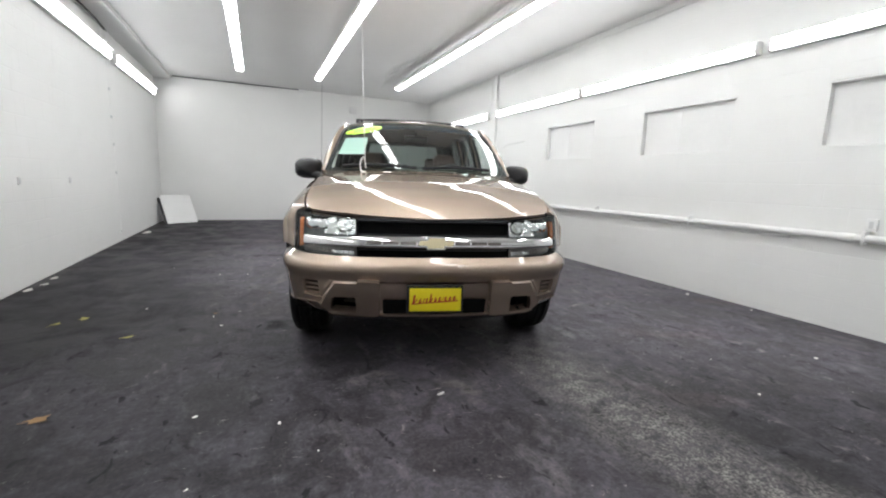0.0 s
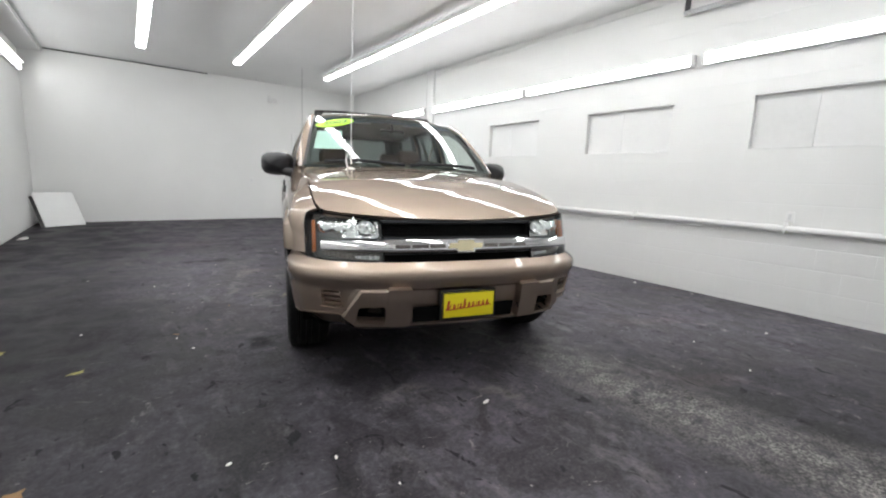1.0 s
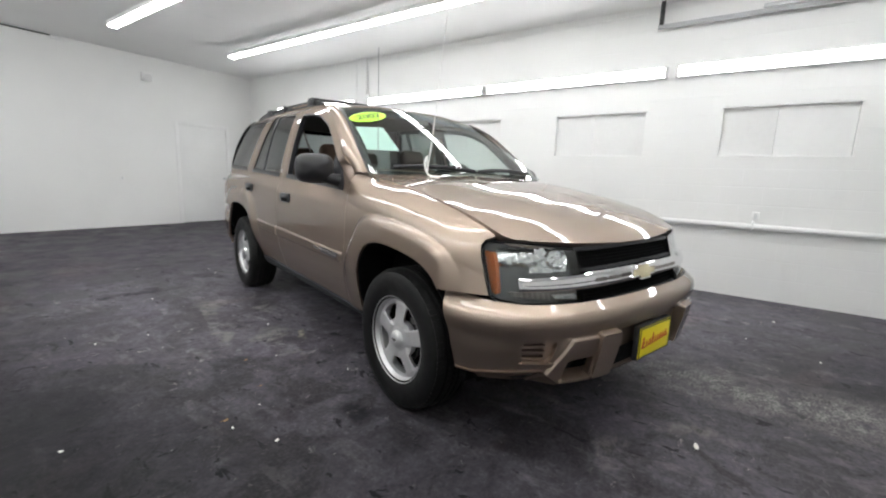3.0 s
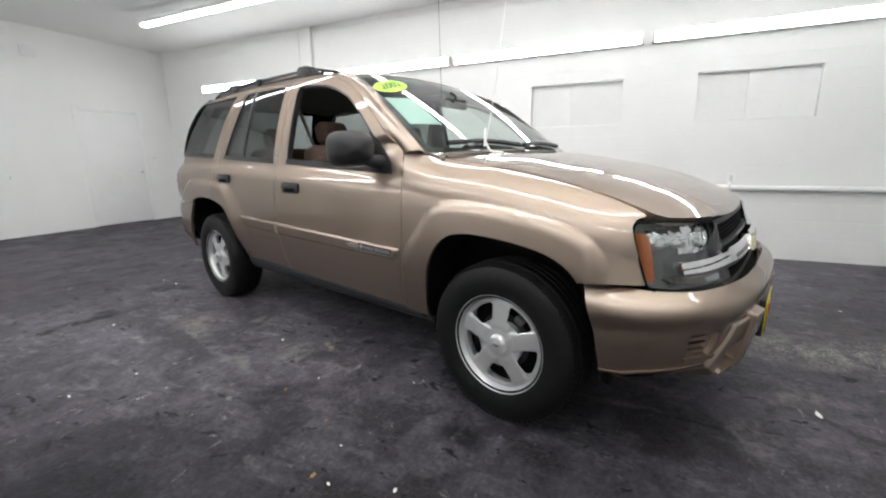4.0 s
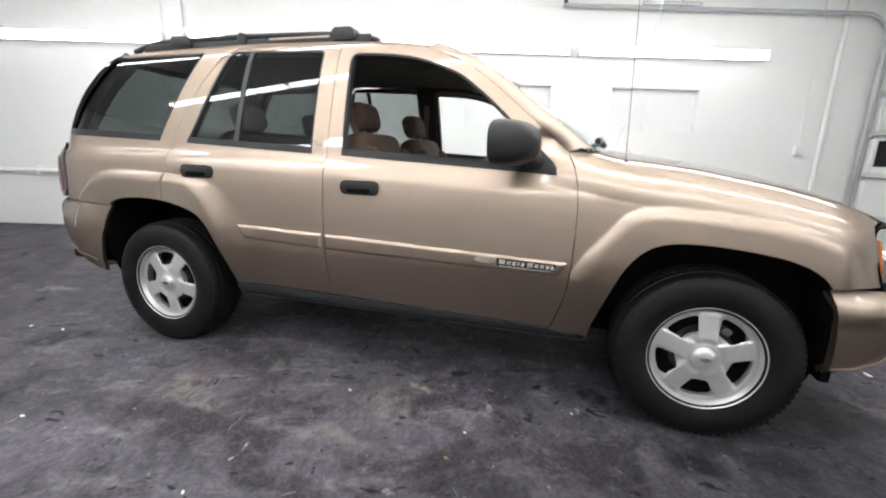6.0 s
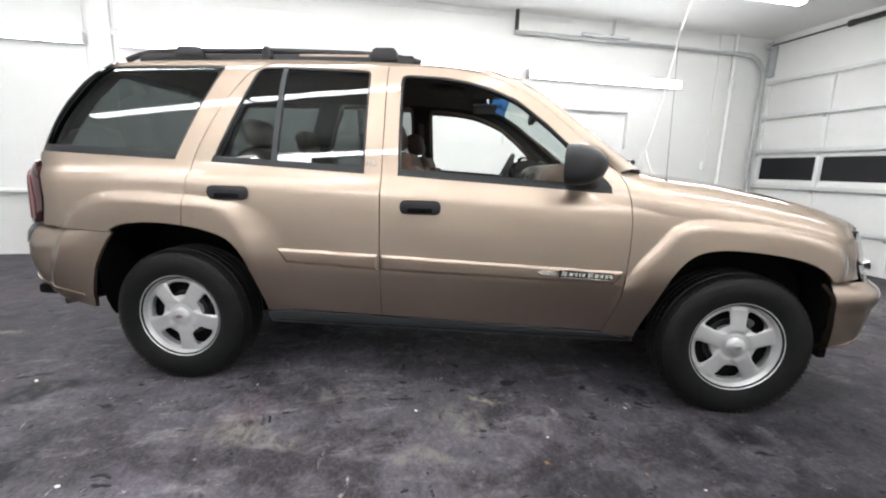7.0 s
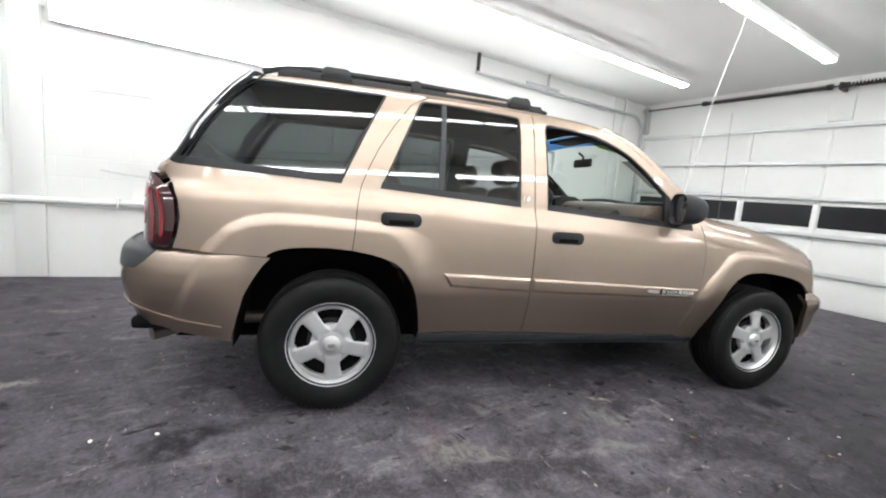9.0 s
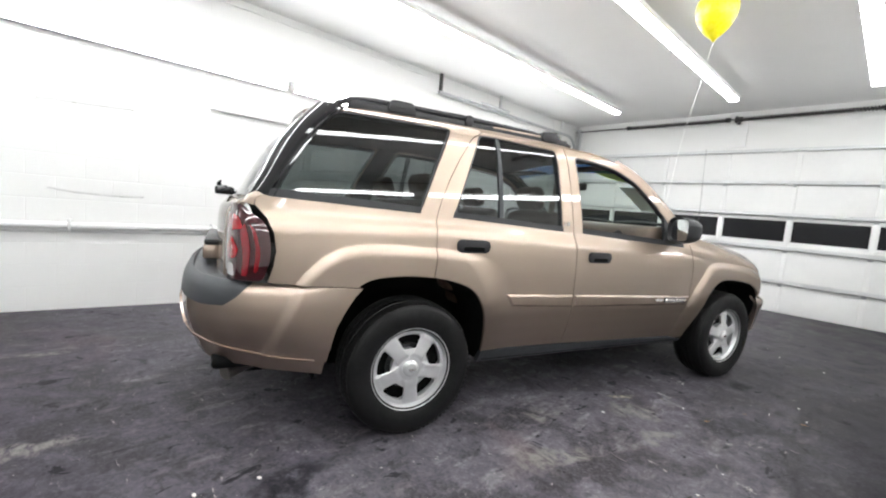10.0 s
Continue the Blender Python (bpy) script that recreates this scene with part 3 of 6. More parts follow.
    m = n.add("MixShader", i0=f.outputs[0], i1=body.outputs[0], i2=coat.outputs[0])
    n.tree.links.new(m.outputs[0], n.out.inputs[0])
    return n.mat


def tyre_rubber():
    n = Nodes("tyre_rubber")
    a = n.noise(30, 5)
    n.set(Base_Color=n.mix(n.ramp(a, (0.35, 0.0), (0.75, 1.0)), (0.005, 0.005, 0.005), (0.012, 0.012, 0.012)), Roughness=n.ramp(a, (0.3, 0.42), (0.7, 0.62)), Normal=n.bump(a, 0.12, 0.002), Specular_IOR_Level=0.22)
    return n.mat


C = dict(
    paint=car_paint(),
    rubber=tyre_rubber(),
    trim=plain("dark_trim", (0.018, 0.018, 0.020), 0.42, grain=0.15, scale=120, Specular_IOR_Level=0.35),
    cladding=plain("grey_plastic", (0.040, 0.043, 0.047), 0.5, grain=0.12, scale=150, Specular_IOR_Level=0.35),
    gloss=plain("gloss_black", (0.008, 0.008, 0.009), 0.05, grain=0.0, bump=0.0),
    black=plain("black_void", (0.006, 0.006, 0.006), 0.8, grain=0.1, Specular_IOR_Level=0.06),
    mast=plain("dull_steel_mast", (0.10, 0.10, 0.10), 0.5, grain=0.05, bump=0.0),
    backing=plain("lamp_backing", (0.085, 0.088, 0.085), 0.35, grain=0.1),
    smoked=plain("dim_reflector", (0.50, 0.51, 0.51), 0.22, 0.85, grain=0.1, bump=0.0),
    satin=plain("lamp_reflector", (0.80, 0.81, 0.80), 0.16, 0.95, grain=0.08, bump=0.0),
    chrome=plain("chrome", (0.80, 0.80, 0.81), 0.07, 1.0, grain=0.02, bump=0.0),
    alloy=plain("silver_alloy", (0.68, 0.68, 0.685), 0.32, 0.60, grain=0.05, scale=200),
    steel=plain("brake_steel", (0.20, 0.185, 0.17), 0.45, 0.8, grain=0.3),
    gold=plain("gold_emblem", (0.74, 0.66, 0.44), 0.25, 0.5, grain=0.05),
    clear=thin_glass("windscreen_glass", (0.70, 0.79, 0.755)),
    side=thin_glass("clear_door_glass", (0.93, 0.96, 0.95)),
    tint=thin_glass("tinted_glass", (0.27, 0.30, 0.295)),
    band=thin_glass("blue_shade_band", (0.10, 0.30, 0.75)),
    lens=thin_glass("lamp_lens", (0.93, 0.95, 0.95), 1.45),
    amber=plain("amber_lens", (0.44, 0.115, 0.022), 0.12, grain=0.05, bump=0.0, Coat_Weight=1.0),
    red=plain("red_lens", (0.36, 0.006, 0.012), 0.10, grain=0.05, bump=0.0, Coat_Weight=1.0),
    deepred=plain("deep_red_lens", (0.17, 0.005, 0.010), 0.10, grain=0.05, bump=0.0, Coat_Weight=1.0),
    darkred=plain("smoked_red_lens", (0.040, 0.008, 0.010), 0.06, grain=0.05, bump=0.0, Coat_Weight=1.0),
    mirror=plain("mirror_glass", (0.85, 0.86, 0.87), 0.02, 1.0, grain=0.0, bump=0.0),
    cloth=plain("brown_cloth", (0.085, 0.052, 0.036), 0.95, grain=0.18, scale=220, bump=0.3),
    liner=plain("headliner_cloth", (0.11, 0.095, 0.082), 0.95, grain=0.1, scale=160, bump=0.2),
    dash=plain("tan_dash_plastic", (0.15, 0.115, 0.088), 0.6, grain=0.1, scale=160),
    inner=plain("dark_cabin_trim", (0.026, 0.023, 0.021), 0.8, grain=0.12, scale=120),
    yellow=plain("yellow_plate", (0.80, 0.68, 0.015), 0.4, grain=0.03),
    lettering=plain("red_lettering", (0.42, 0.03, 0.02), 0.5, grain=0.03),
    lime=plain("lime_sticker", (0.44, 0.78, 0.04), 0.45, grain=0.02),
    ink=plain("dark_green_ink", (0.012, 0.05, 0.02), 0.5, grain=0.02),
    sheet=plain("pale_green_sheet", (0.74, 0.88, 0.83), 0.6, grain=0.03),
    badge=plain("bright_badge", (0.62, 0.60, 0.57), 0.25, 0.8, grain=0.05),
)


# ---- the car: surfaces ----
# Car axes: x ahead from the front axle, y to its left, z up.
def curve(table):
    xs, ys = [p[0] for p in table], [p[1] for p in table]

    def f(v):
        return np.interp(v, xs, ys)
    return f


def smoothed(table, lo, hi, sigma, step=0.004):
    xs = np.arange(lo - 4 * sigma, hi + 4 * sigma, step)
    t = sorted(table)
    px, py = np.array([p[0] for p in t]), np.array([p[1] for p in t])
    ys = np.interp(xs, px, py)
    ys = np.where(xs < px[0], py[0] + (xs - px[0]) * (py[1] - py[0]) / (px[1] - px[0]), ys)
    ys = np.where(xs > px[-1], py[-1] + (xs - px[-1]) * (py[-1] - py[-2]) / (px[-1] - px[-2]), ys)
    k = np.exp(-0.5 * (np.arange(-int(3 * sigma / step), int(3 * sigma / step) + 1) * step / sigma) ** 2)
    ys = np.convolve(np.pad(ys, len(k) // 2, "edge"), k / k.sum(), "valid")

    def f(v):
        return np.interp(v, xs, ys)
    return f


def step(a, b, v):
    t = np.clip((v - a) / (b - a), 0, 1)
    return t * t * (3 - 2 * t)


ARCH_F = [(-0.462, 0.30), (-0.455, 0.395), (-0.40, 0.57), (-0.352, 0.705), (-0.292, 0.79), (-0.232, 0.828), (-0.148, 0.841), (-0.04, 0.840), (0.06, 0.832), (0.20, 0.812), (0.29, 0.784), (0.357, 0.737), (0.405, 0.645), (0.432, 0.52), (0.452, 0.352), (0.45, 0.26)]
ARCH_R = [(-3.345, 0.30), (-3.333, 0.40), (-3.298, 0.57), (-3.25, 0.715), (-3.195, 0.812), (-3.12, 0.852), (-2.96, 0.866), (-2.85, 0.864), (-2.70, 0.846), (-2.60, 0.820), (-2.535, 0.795), (-2.46, 0.694), (-2.417, 0.548), (-2.390, 0.400), (-2.380, 0.33)]
WIDTHS = [(0.24, 0.78), (0.30, 0.798), (0.36, 0.846), (0.40, 0.858), (0.47, 0.882), (0.55, 0.905), (0.64, 0.9245), (0.72, 0.929), (0.88, 0.9285), (0.97, 0.9255), (1.030, 0.9200), (1.045, 0.9165), (1.080, 0.8985), (1.105, 0.8830), (1.125, 0.8740), (1.15, 0.8680), (1.24, 0.8515), (1.30, 0.8365), (1.42, 0.804), (1.54, 0.766), (1.66, 0.719), (1.70, 0.690), (1.73, 0.650)]
crisp_width, soft_width = smoothed(WIDTHS, 0.1, 1.9, 0.013), smoothed(WIDTHS, 0.1, 1.9, 0.045)
hood_edge = smoothed([(-0.70, 1.215), (-0.5, 1.185), (-0.41, 1.165), (-0.10, 1.128), (0.21, 1.070), (0.37, 1.030), (0.50, 0.985), (0.57, 0.945), (0.66, 0.905), (0.74, 0.86)], -0.8, 0.9, 0.03)
hood_mid = smoothed([(-0.60, 1.235), (-0.36, 1.205), (-0.1, 1.172), (0.2, 1.120), (0.4, 1.070), (0.55, 1.018), (0.65, 0.970), (0.72, 0.915), (0.76, 0.87)], -0.8, 0.9, 0.03)
roof_edge = smoothed([(-3.45, 1.655), (-3.3, 1.690), (-3.1, 1.705), (-2.6, 1.716), (-2.25, 1.719), (-1.78, 1.711), (-1.47, 1.698), (-1.30, 1.678), (-1.19, 1.650), (-1.10, 1.615)], -3.7, -0.9, 0.04)


# the shoulder crease falls towards the front
crease_z = smoothed([(-3.7, 1.068), (-3.3, 1.075), (-2.9, 1.083), (-2.27, 1.068), (-1.95, 1.051), (-1.36, 1.034), (-0.89, 1.010), (-0.56, 1.003), (0.3, 0.985)], -3.9, 1.0, 0.06)


def half_width(z, x):
    z = z - (crease_z(x) - 1.040) * step(0.80, 0.99, z) * step(1.17, 1.10, z)
    k = step(1.13, 1.19, z)
    return crisp_width(z) * (1 - k) + soft_width(z) * k


def distance_to(line, x, z):
    p = np.stack([x, z], -1)[..., None, :]
    a = np.array(line[:-1])
    d = np.array(line[1:]) - a
    t = np.clip(((p - a) * d).sum(-1) / (d * d).sum(-1), 0, 1)
    return np.sqrt((((a + t[..., None] * d) - p) ** 2).sum(-1)).min(-1)


def rounded_off(line, n=90, times=14):
    p = np.array(line, float)
    s = np.concatenate([[0], np.cumsum(np.linalg.norm(np.diff(p, axis=0), axis=1))])
    t = np.linspace(0, s[-1], n)
    p = np.stack([np.interp(t, s, p[:, 0]), np.interp(t, s, p[:, 1])], -1)
    for _ in range(times):
        p[1:-1] = 0.25 * p[:-2] + 0.5 * p[1:-1] + 0.25 * p[2:]
    return [tuple(q) for q in p]


ARCH_F = rounded_off(ARCH_F, 60, 4)
ARCH_R = rounded_off(ARCH_R, 60, 4)
# upper edge of each wheel flare, closed below through the wheel
FLARE_F = rounded_off([(-0.655, 0.36), (-0.605, 0.56), (-0.555, 0.675), (-0.506, 0.764), (-0.433, 0.852), (-0.372, 0.936), (-0.30, 0.971), (-0.22, 0.980), (-0.04, 0.972), (0.10, 0.957), (0.20, 0.943), (0.28, 0.926), (0.365, 0.894), (0.41, 0.870), (0.46, 0.80), (0.48, 0.66), (0.49, 0.36)], 160, 3)
FLARE_R = rounded_off([(-3.62, 0.40), (-3.56, 0.62), (-3.50, 0.775), (-3.44, 0.865), (-3.36, 0.948), (-3.27, 0.994), (-3.17, 1.015), (-3.0, 1.018), (-2.765, 1.010), (-2.60, 1.0), (-2.50, 0.984), (-2.40, 0.950), (-2.31, 0.89), (-2.25, 0.78), (-2.22, 0.62), (-2.22, 0.36)], 160, 3)


def body(x, z):
    """Half the car's width at x, z."""
    top = hood_edge(x)
    turn = np.clip((x - 0.36) / 0.2, 0, 1.6) ** 2
    w = half_width(z, x) - np.interp(z, [0.70, 0.93], [0.075, 0.14]) * turn
    t = np.clip((z - (top - 0.17)) / 0.17, 0, 1.15) ** 2.4
    low = np.minimum(z, top - 0.17)
    wing = (half_width(low, x) - np.interp(low, [0.70, 0.93], [0.075, 0.14]) * turn) * (1 - t) + np.interp(x, [0.42, 0.50, 0.56], [0.796, 0.789, 0.772]) * t
    b = step(-0.95, -0.42, x) * step(1.30, 1.20, z)
    w = w * (1 - b) + np.minimum(wing, w + 0.02) * b
    for line, near in ((FLARE_F, 0.0), (FLARE_R, -2.87)):
        x, z = np.broadcast_arrays(np.asarray(x, float), np.asarray(z, float))
        d = distance_to(line, x, z)
        d = np.where(inside(line, np.stack([x.ravel(), z.ravel()], -1)).reshape(d.shape), d, 0.0)
        if near:
            reach = 0.058 + 0.20 * step(-2.62, -2.36, x)
            most = 0.026 * step(0.35, 0.75, z)
            soft = step(-2.56, -2.33, x)
        else:
            soft = 0.0
            reach = 0.060 + 0.06 * step(0.80, 0.55, z) * step(0.0, -0.3, x)
            most = 0.026 * step(0.30, 0.80, z) * step(0.50, 0.38, x)
        q = np.clip(d / reach, 0, 1)
        w = w + most * ((1 - (1 - q) ** 2.2) * (1 - soft) + q * q * (3 - 2 * q) * soft)
    w = w - 0.085 * np.clip((-3.45 - x) / 0.25, 0, 1.5) ** 2
    return w


def side_map(side, off=0.0):
    def f(u, v):
        return np.stack([u, side * (body(u, v) - off), v], -1)
    return f


def inside(poly, p):
    x, y = p[:, 0], p[:, 1]
    res = np.zeros(len(p), bool)
    n = len(poly)
    for i in range(n):
        (x0, y0), (x1, y1) = poly[i], poly[(i + 1) % n]
        c = (y0 > y) != (y1 > y)
        if y1 != y0:
            res ^= c & (x < (x1 - x0) * (y - y0) / (y1 - y0) + x0)
    return res


def shrunk(poly, gap):
    """The outline moved inwards by gap."""
    p = np.array(poly, float)
    area = 0.5 * np.sum(p[:, 0] * np.roll(p[:, 1], -1) - np.roll(p[:, 0], -1) * p[:, 1])
    s = 1 if area > 0 else -1
    d = np.roll(p, -1, 0) - p
    d /= np.linalg.norm(d, axis=1)[:, None] + 1e-12
    nrm = s * np.stack([-d[:, 1], d[:, 0]], -1)
    m = nrm + np.roll(nrm, 1, 0)
    m /= np.maximum((m * m).sum(1), 0.6)[:, None] / 2
    return [tuple(q) for q in p + gap * m]


def dense(poly, res):
    out = []
    n = len(poly)
    for i in range(n):
        a, b = np.array(poly[i]), np.array(poly[(i + 1) % n])
        k = max(1, int(round(np.linalg.norm(b - a) / res)))
        out += [tuple(a + (b - a) * j / k) for j in range(k)]
    return out


def rounded(poly, r, n=4):
    """The outline with its corners rounded."""
    p = [np.array(q, float) for q in poly]
    out = []
    for i, q in enumerate(p):
        a, b = p[i - 1] - q, p[(i + 1) % len(p)] - q
        la, lb = np.linalg.norm(a), np.linalg.norm(b)
        k = min(r, la * 0.45, lb * 0.45)
        s, e = q + a / la * k, q + b / lb * k
        for j in range(n + 1):
            t = j / n
            out.append(tuple((1 - t) ** 2 * s + 2 * t * (1 - t) * q + t * t * e))
    return out


def skin(outline, fn, out, holes=(), res=0.022, lip=0.018, gap=0.0):
    """A sheet over a two-dimensional outline, bent by fn, with a turned-in edge. out(points) gives which way is outwards."""
    from mathutils.geometry import delaunay_2d_cdt
    loops = [dense(shrunk(outline, gap) if gap else outline, res)] + [dense(h, res) for h in holes]
    pts, edges = [], []
    for lp in loops:
        s = len(pts)
        pts += lp
        edges += [(s + i, s + (i + 1) % len(lp)) for i in range(len(lp))]
    nb = len(pts)
    b = np.array(pts)
    lo, hi = b.min(0), b.max(0)
    gx, gy = np.meshgrid(np.arange(lo[0] + res / 2, hi[0], res), np.arange(lo[1] + res / 2, hi[1], res))
    g = np.stack([gx.ravel(), gy.ravel()], -1)
    ok = inside(loops[0], g)
    for lp in loops[1:]:
        ok &= ~inside(lp, g)
    g = g[ok]
    near = np.concatenate([((q[:, None, :] - b[None]) ** 2).sum(-1).min(1) for q in np.array_split(g, len(g) // 400 + 1)]) if len(g) else np.zeros(0)
    g = g[near > (0.45 * res) ** 2] if len(g) else g
    vs, _, faces, *_ = delaunay_2d_cdt([Vector(p) for p in pts] + [Vector(p) for p in g], edges, [], 0, 1e-6)
    uv = np.array([tuple(v) for v in vs])
    tri = np.array([f for f in faces if len(f) == 3])
    cen = uv[tri].mean(1)
    ok = inside(loops[0], cen)
    for lp in loops[1:]:
        ok &= ~inside(lp, cen)
    tri = tri[ok]
    P = fn(uv[:, 0], uv[:, 1])
    h = 0.004
    nrm = np.cross(fn(uv[:, 0] + h, uv[:, 1]) - fn(uv[:, 0] - h, uv[:, 1]), fn(uv[:, 0], uv[:, 1] + h) - fn(uv[:, 0], uv[:, 1] - h))
    nrm /= np.linalg.norm(nrm, axis=1)[:, None] + 1e-12
    if np.sum(nrm * out(P)) < 0:
        nrm = -nrm
    fnorm = np.cross(P[tri[:, 1]] - P[tri[:, 0]], P[tri[:, 2]] - P[tri[:, 0]])
    bad = np.sum(fnorm * nrm[tri[:, 0]], 1) < 0
    tri[bad] = tri[bad][:, ::-1]
    V, N, F = list(map(tuple, P)), list(map(tuple, nrm)), [tuple(t) for t in tri]
    if lip:
        used = {}
        for t in F:
            for e in ((t[0], t[1]), (t[1], t[2]), (t[2], t[0])):
                used[e] = True
        for a, c in [e for e in used if (e[1], e[0]) not in used]:
            pa, pc, na, nc = P[a], P[c], nrm[a], nrm[c]
            o = np.cross(pc - pa, na)
            o /= np.linalg.norm(o) + 1e-12
            s = len(V)
            V += [tuple(pc), tuple(pa), tuple(pa - lip * na), tuple(pc - lip * nc)]
            N += [tuple(o)] * 4
            F.append((s, s + 1, s + 2, s + 3))
    me = bpy.data.meshes.new("skin")
    me.from_pydata(V, [], F)
    me.shade_smooth()
    me.normals_split_custom_set_from_vertices(N)
    return me


def sideways(side):
    return lambda p: np.stack([p[:, 0] * 0, p[:, 0] * 0 + side, p[:, 0] * 0], -1)


def upwards(p):
    return np.stack([p[:, 0] * 0, p[:, 0] * 0, p[:, 0] * 0 + 1], -1)


def ahead(p):
    return np.stack([p[:, 0] * 0 + 1, p[:, 0] * 0, p[:, 0] * 0], -1)


def astern(p):
    return -ahead(p)


def strip(a, b, n_across, out, bulge=0.0, lip=0.0):
    """A sheet between two lines of points in space, bulged a little between them."""
    a, b = np.array(a, float), np.array(b, float)
    t = np.linspace(0, 1, n_across + 1)
    G = a[:, None] * (1 - t)[None, :, None] + b[:, None] * t[None, :, None]
    du = np.gradient(G, axis=0)
    dv = np.gradient(G, axis=1)
    n = np.cross(du, dv)
    n /= np.linalg.norm(n, axis=2)[..., None] + 1e-12
    if np.sum(n * out) < 0:
        n = -n
    G = G + n * (bulge * 4 * t * (1 - t))[None, :, None]
    du, dv = np.gradient(G, axis=0), np.gradient(G, axis=1)
    m = np.cross(du, dv)
    m /= np.linalg.norm(m, axis=2)[..., None] + 1e-12
    flip = np.sum(m * n) < 0
    m = -m if flip else m
    r, c = G.shape[:2]
    F = []
    for i in range(r - 1):
        for j in range(c - 1):
            q = (i * c + j, (i + 1) * c + j, (i + 1) * c + j + 1, i * c + j + 1)
            F.append(q[::-1] if flip else q)
    V, N = list(map(tuple, G.reshape(-1, 3))), list(map(tuple, m.reshape(-1, 3)))
    me = bpy.data.meshes.new("strip")
    me.from_pydata(V, [], F)
    me.shade_smooth()
    me.normals_split_custom_set_from_vertices(N)
    return me


def resampled(pts, n):
    p = np.array(pts, float)
    s = np.concatenate([[0], np.cumsum(np.linalg.norm(np.diff(p, axis=0), axis=1))])
    t = np.linspace(0, s[-1], n)
    return np.stack([np.interp(t, s, p[:, k]) for k in range(p.shape[1])], -1)


def soft_line(pts, n, sigma):
    """Resampled and rounded off, the ends kept."""
    p = resampled(pts, n)
    for _ in range(sigma):
        q = p.copy()
        q[1:-1] = 0.25 * p[:-2] + 0.5 * p[1:-1] + 0.25 * p[2:]
        p = q
    return p


CAR = pose(1.349, 3.115, 0, 0, 0, -105.64)
car = thing("sport_utility_vehicle", "bronze metallic four-door sport utility vehicle, clean, parked on dark floor", "car", at=CAR)

# ---- body sides ----
GAP_B = [(-1.77, 1.690), (-1.770, 1.158), (-1.767, 0.403)]
GAP_F = [(-0.612, 1.185), (-0.580, 1.12), (-0.562, 1.05), (-0.553, 0.95), (-0.552, 0.85), (-0.556, 0.70), (-0.568, 0.58), (-0.590, 0.49), (-0.625, 0.378)]
GAP_R = [(-2.405, 1.695), (-2.50, 1.640), (-2.60, 1.50), (-2.665, 1.39), (-2.72, 1.27), (-2.752, 1.18), (-2.768, 1.08), (-2.772, 0.98), (-2.782, 0.857)]
WIN_F = [(-1.700, 1.642), (-1.49, 1.630), (-1.36, 1.612), (-1.25, 1.580), (-1.11, 1.520), (-0.97, 1.412), (-0.855, 1.308), (-0.66, 1.130), (-0.648, 1.085), (-1.69, 1.138)]
WIN_R = [(-2.445, 1.675), (-2.31, 1.678), (-1.855, 1.660), (-1.858, 1.142), (-2.655, 1.178), (-2.60, 1.31), (-2.53, 1.48)]
WIN_Q = [(-3.600, 1.210), (-3.575, 1.262), (-3.52, 1.37), (-3.46, 1.470), (-3.385, 1.575), (-3.330, 1.632), (-3.270, 1.672), (-2.628, 1.681), (-2.735, 1.459), (-2.850, 1.186)]
WIN_F, WIN_R, WIN_Q = rounded(WIN_F, 0.045, 5), rounded(WIN_R, 0.03, 4), rounded(WIN_Q, 0.03, 4)
GLASS_F, GLASS_R, GLASS_Q = shrunk(WIN_F, 0.011), shrunk(WIN_R, 0.011), shrunk(WIN_Q, 0.012)
A_LINE = [(-1.30, 1.655), (-1.21, 1.622), (-1.10, 1.575), (-1.0, 1.510), (-0.90, 1.430), (-0.76, 1.312), (-0.66, 1.225), (-0.612, 1.185)]
R_ARCH_FRONT = [p for p in ARCH_R if p[0] > -2.782 and p[1] > 0.41]

front_door_line = GAP_B[::-1] + [(-1.60, 1.686), (-1.47, 1.680), (-1.38, 1.672)] + A_LINE + GAP_F[1:]
rear_door_line = GAP_B + [(-2.0, 0.407), (-2.2, 0.409), (-2.392, 0.398)] + R_ARCH_FRONT[::-1] + GAP_R[::-1] + [(-2.1, 1.700)]
fender_line = GAP_F[::-1] + [(-0.56, 1.190), (-0.50, 1.181), (-0.41, 1.162), (-0.25, 1.145), (-0.10, 1.125), (0.06, 1.098), (0.21, 1.067), (0.30, 1.046), (0.37, 1.027), (0.44, 1.004), (0.50, 0.980), (0.535, 0.960), (0.545, 0.949), (0.530, 0.943), (0.519, 0.936), (0.514, 0.915), (0.530, 0.86), (0.554, 0.78), (0.573, 0.712), (0.376, 0.712)] + [p for p in ARCH_F[::-1] if p[0] < 0.372 and p[1] > 0.36] + [(-0.458, 0.342), (-0.62, 0.370)]
quarter_line = GAP_R[1:] + [p for p in ARCH_R[::-1] if p[0] < -2.79 and p[1] > 0.80] + [(-3.165, 0.808), (-3.40, 0.816), (-3.588, 0.824), (-3.566, 0.90), (-3.557, 0.97), (-3.569, 1.05), (-3.597, 1.112), (-3.648, 1.168), (-3.645, 1.20), (-3.61, 1.215), (-3.585, 1.262), (-3.53, 1.37), (-3.47, 1.472), (-3.395, 1.58), (-3.34, 1.640), (-3.27, 1.685), (-3.10, 1.699), (-2.8, 1.706), (-2.45, 1.706), (-2.405, 1.700)]
rocker_line = [(-2.395, 0.318), (-2.392, 0.393), (-2.2, 0.403), (-1.77, 0.397), (-1.3, 0.390), (-0.63, 0.372), (-0.455, 0.338), (-0.45, 0.318), (-0.65, 0.312), (-1.6, 0.320)]


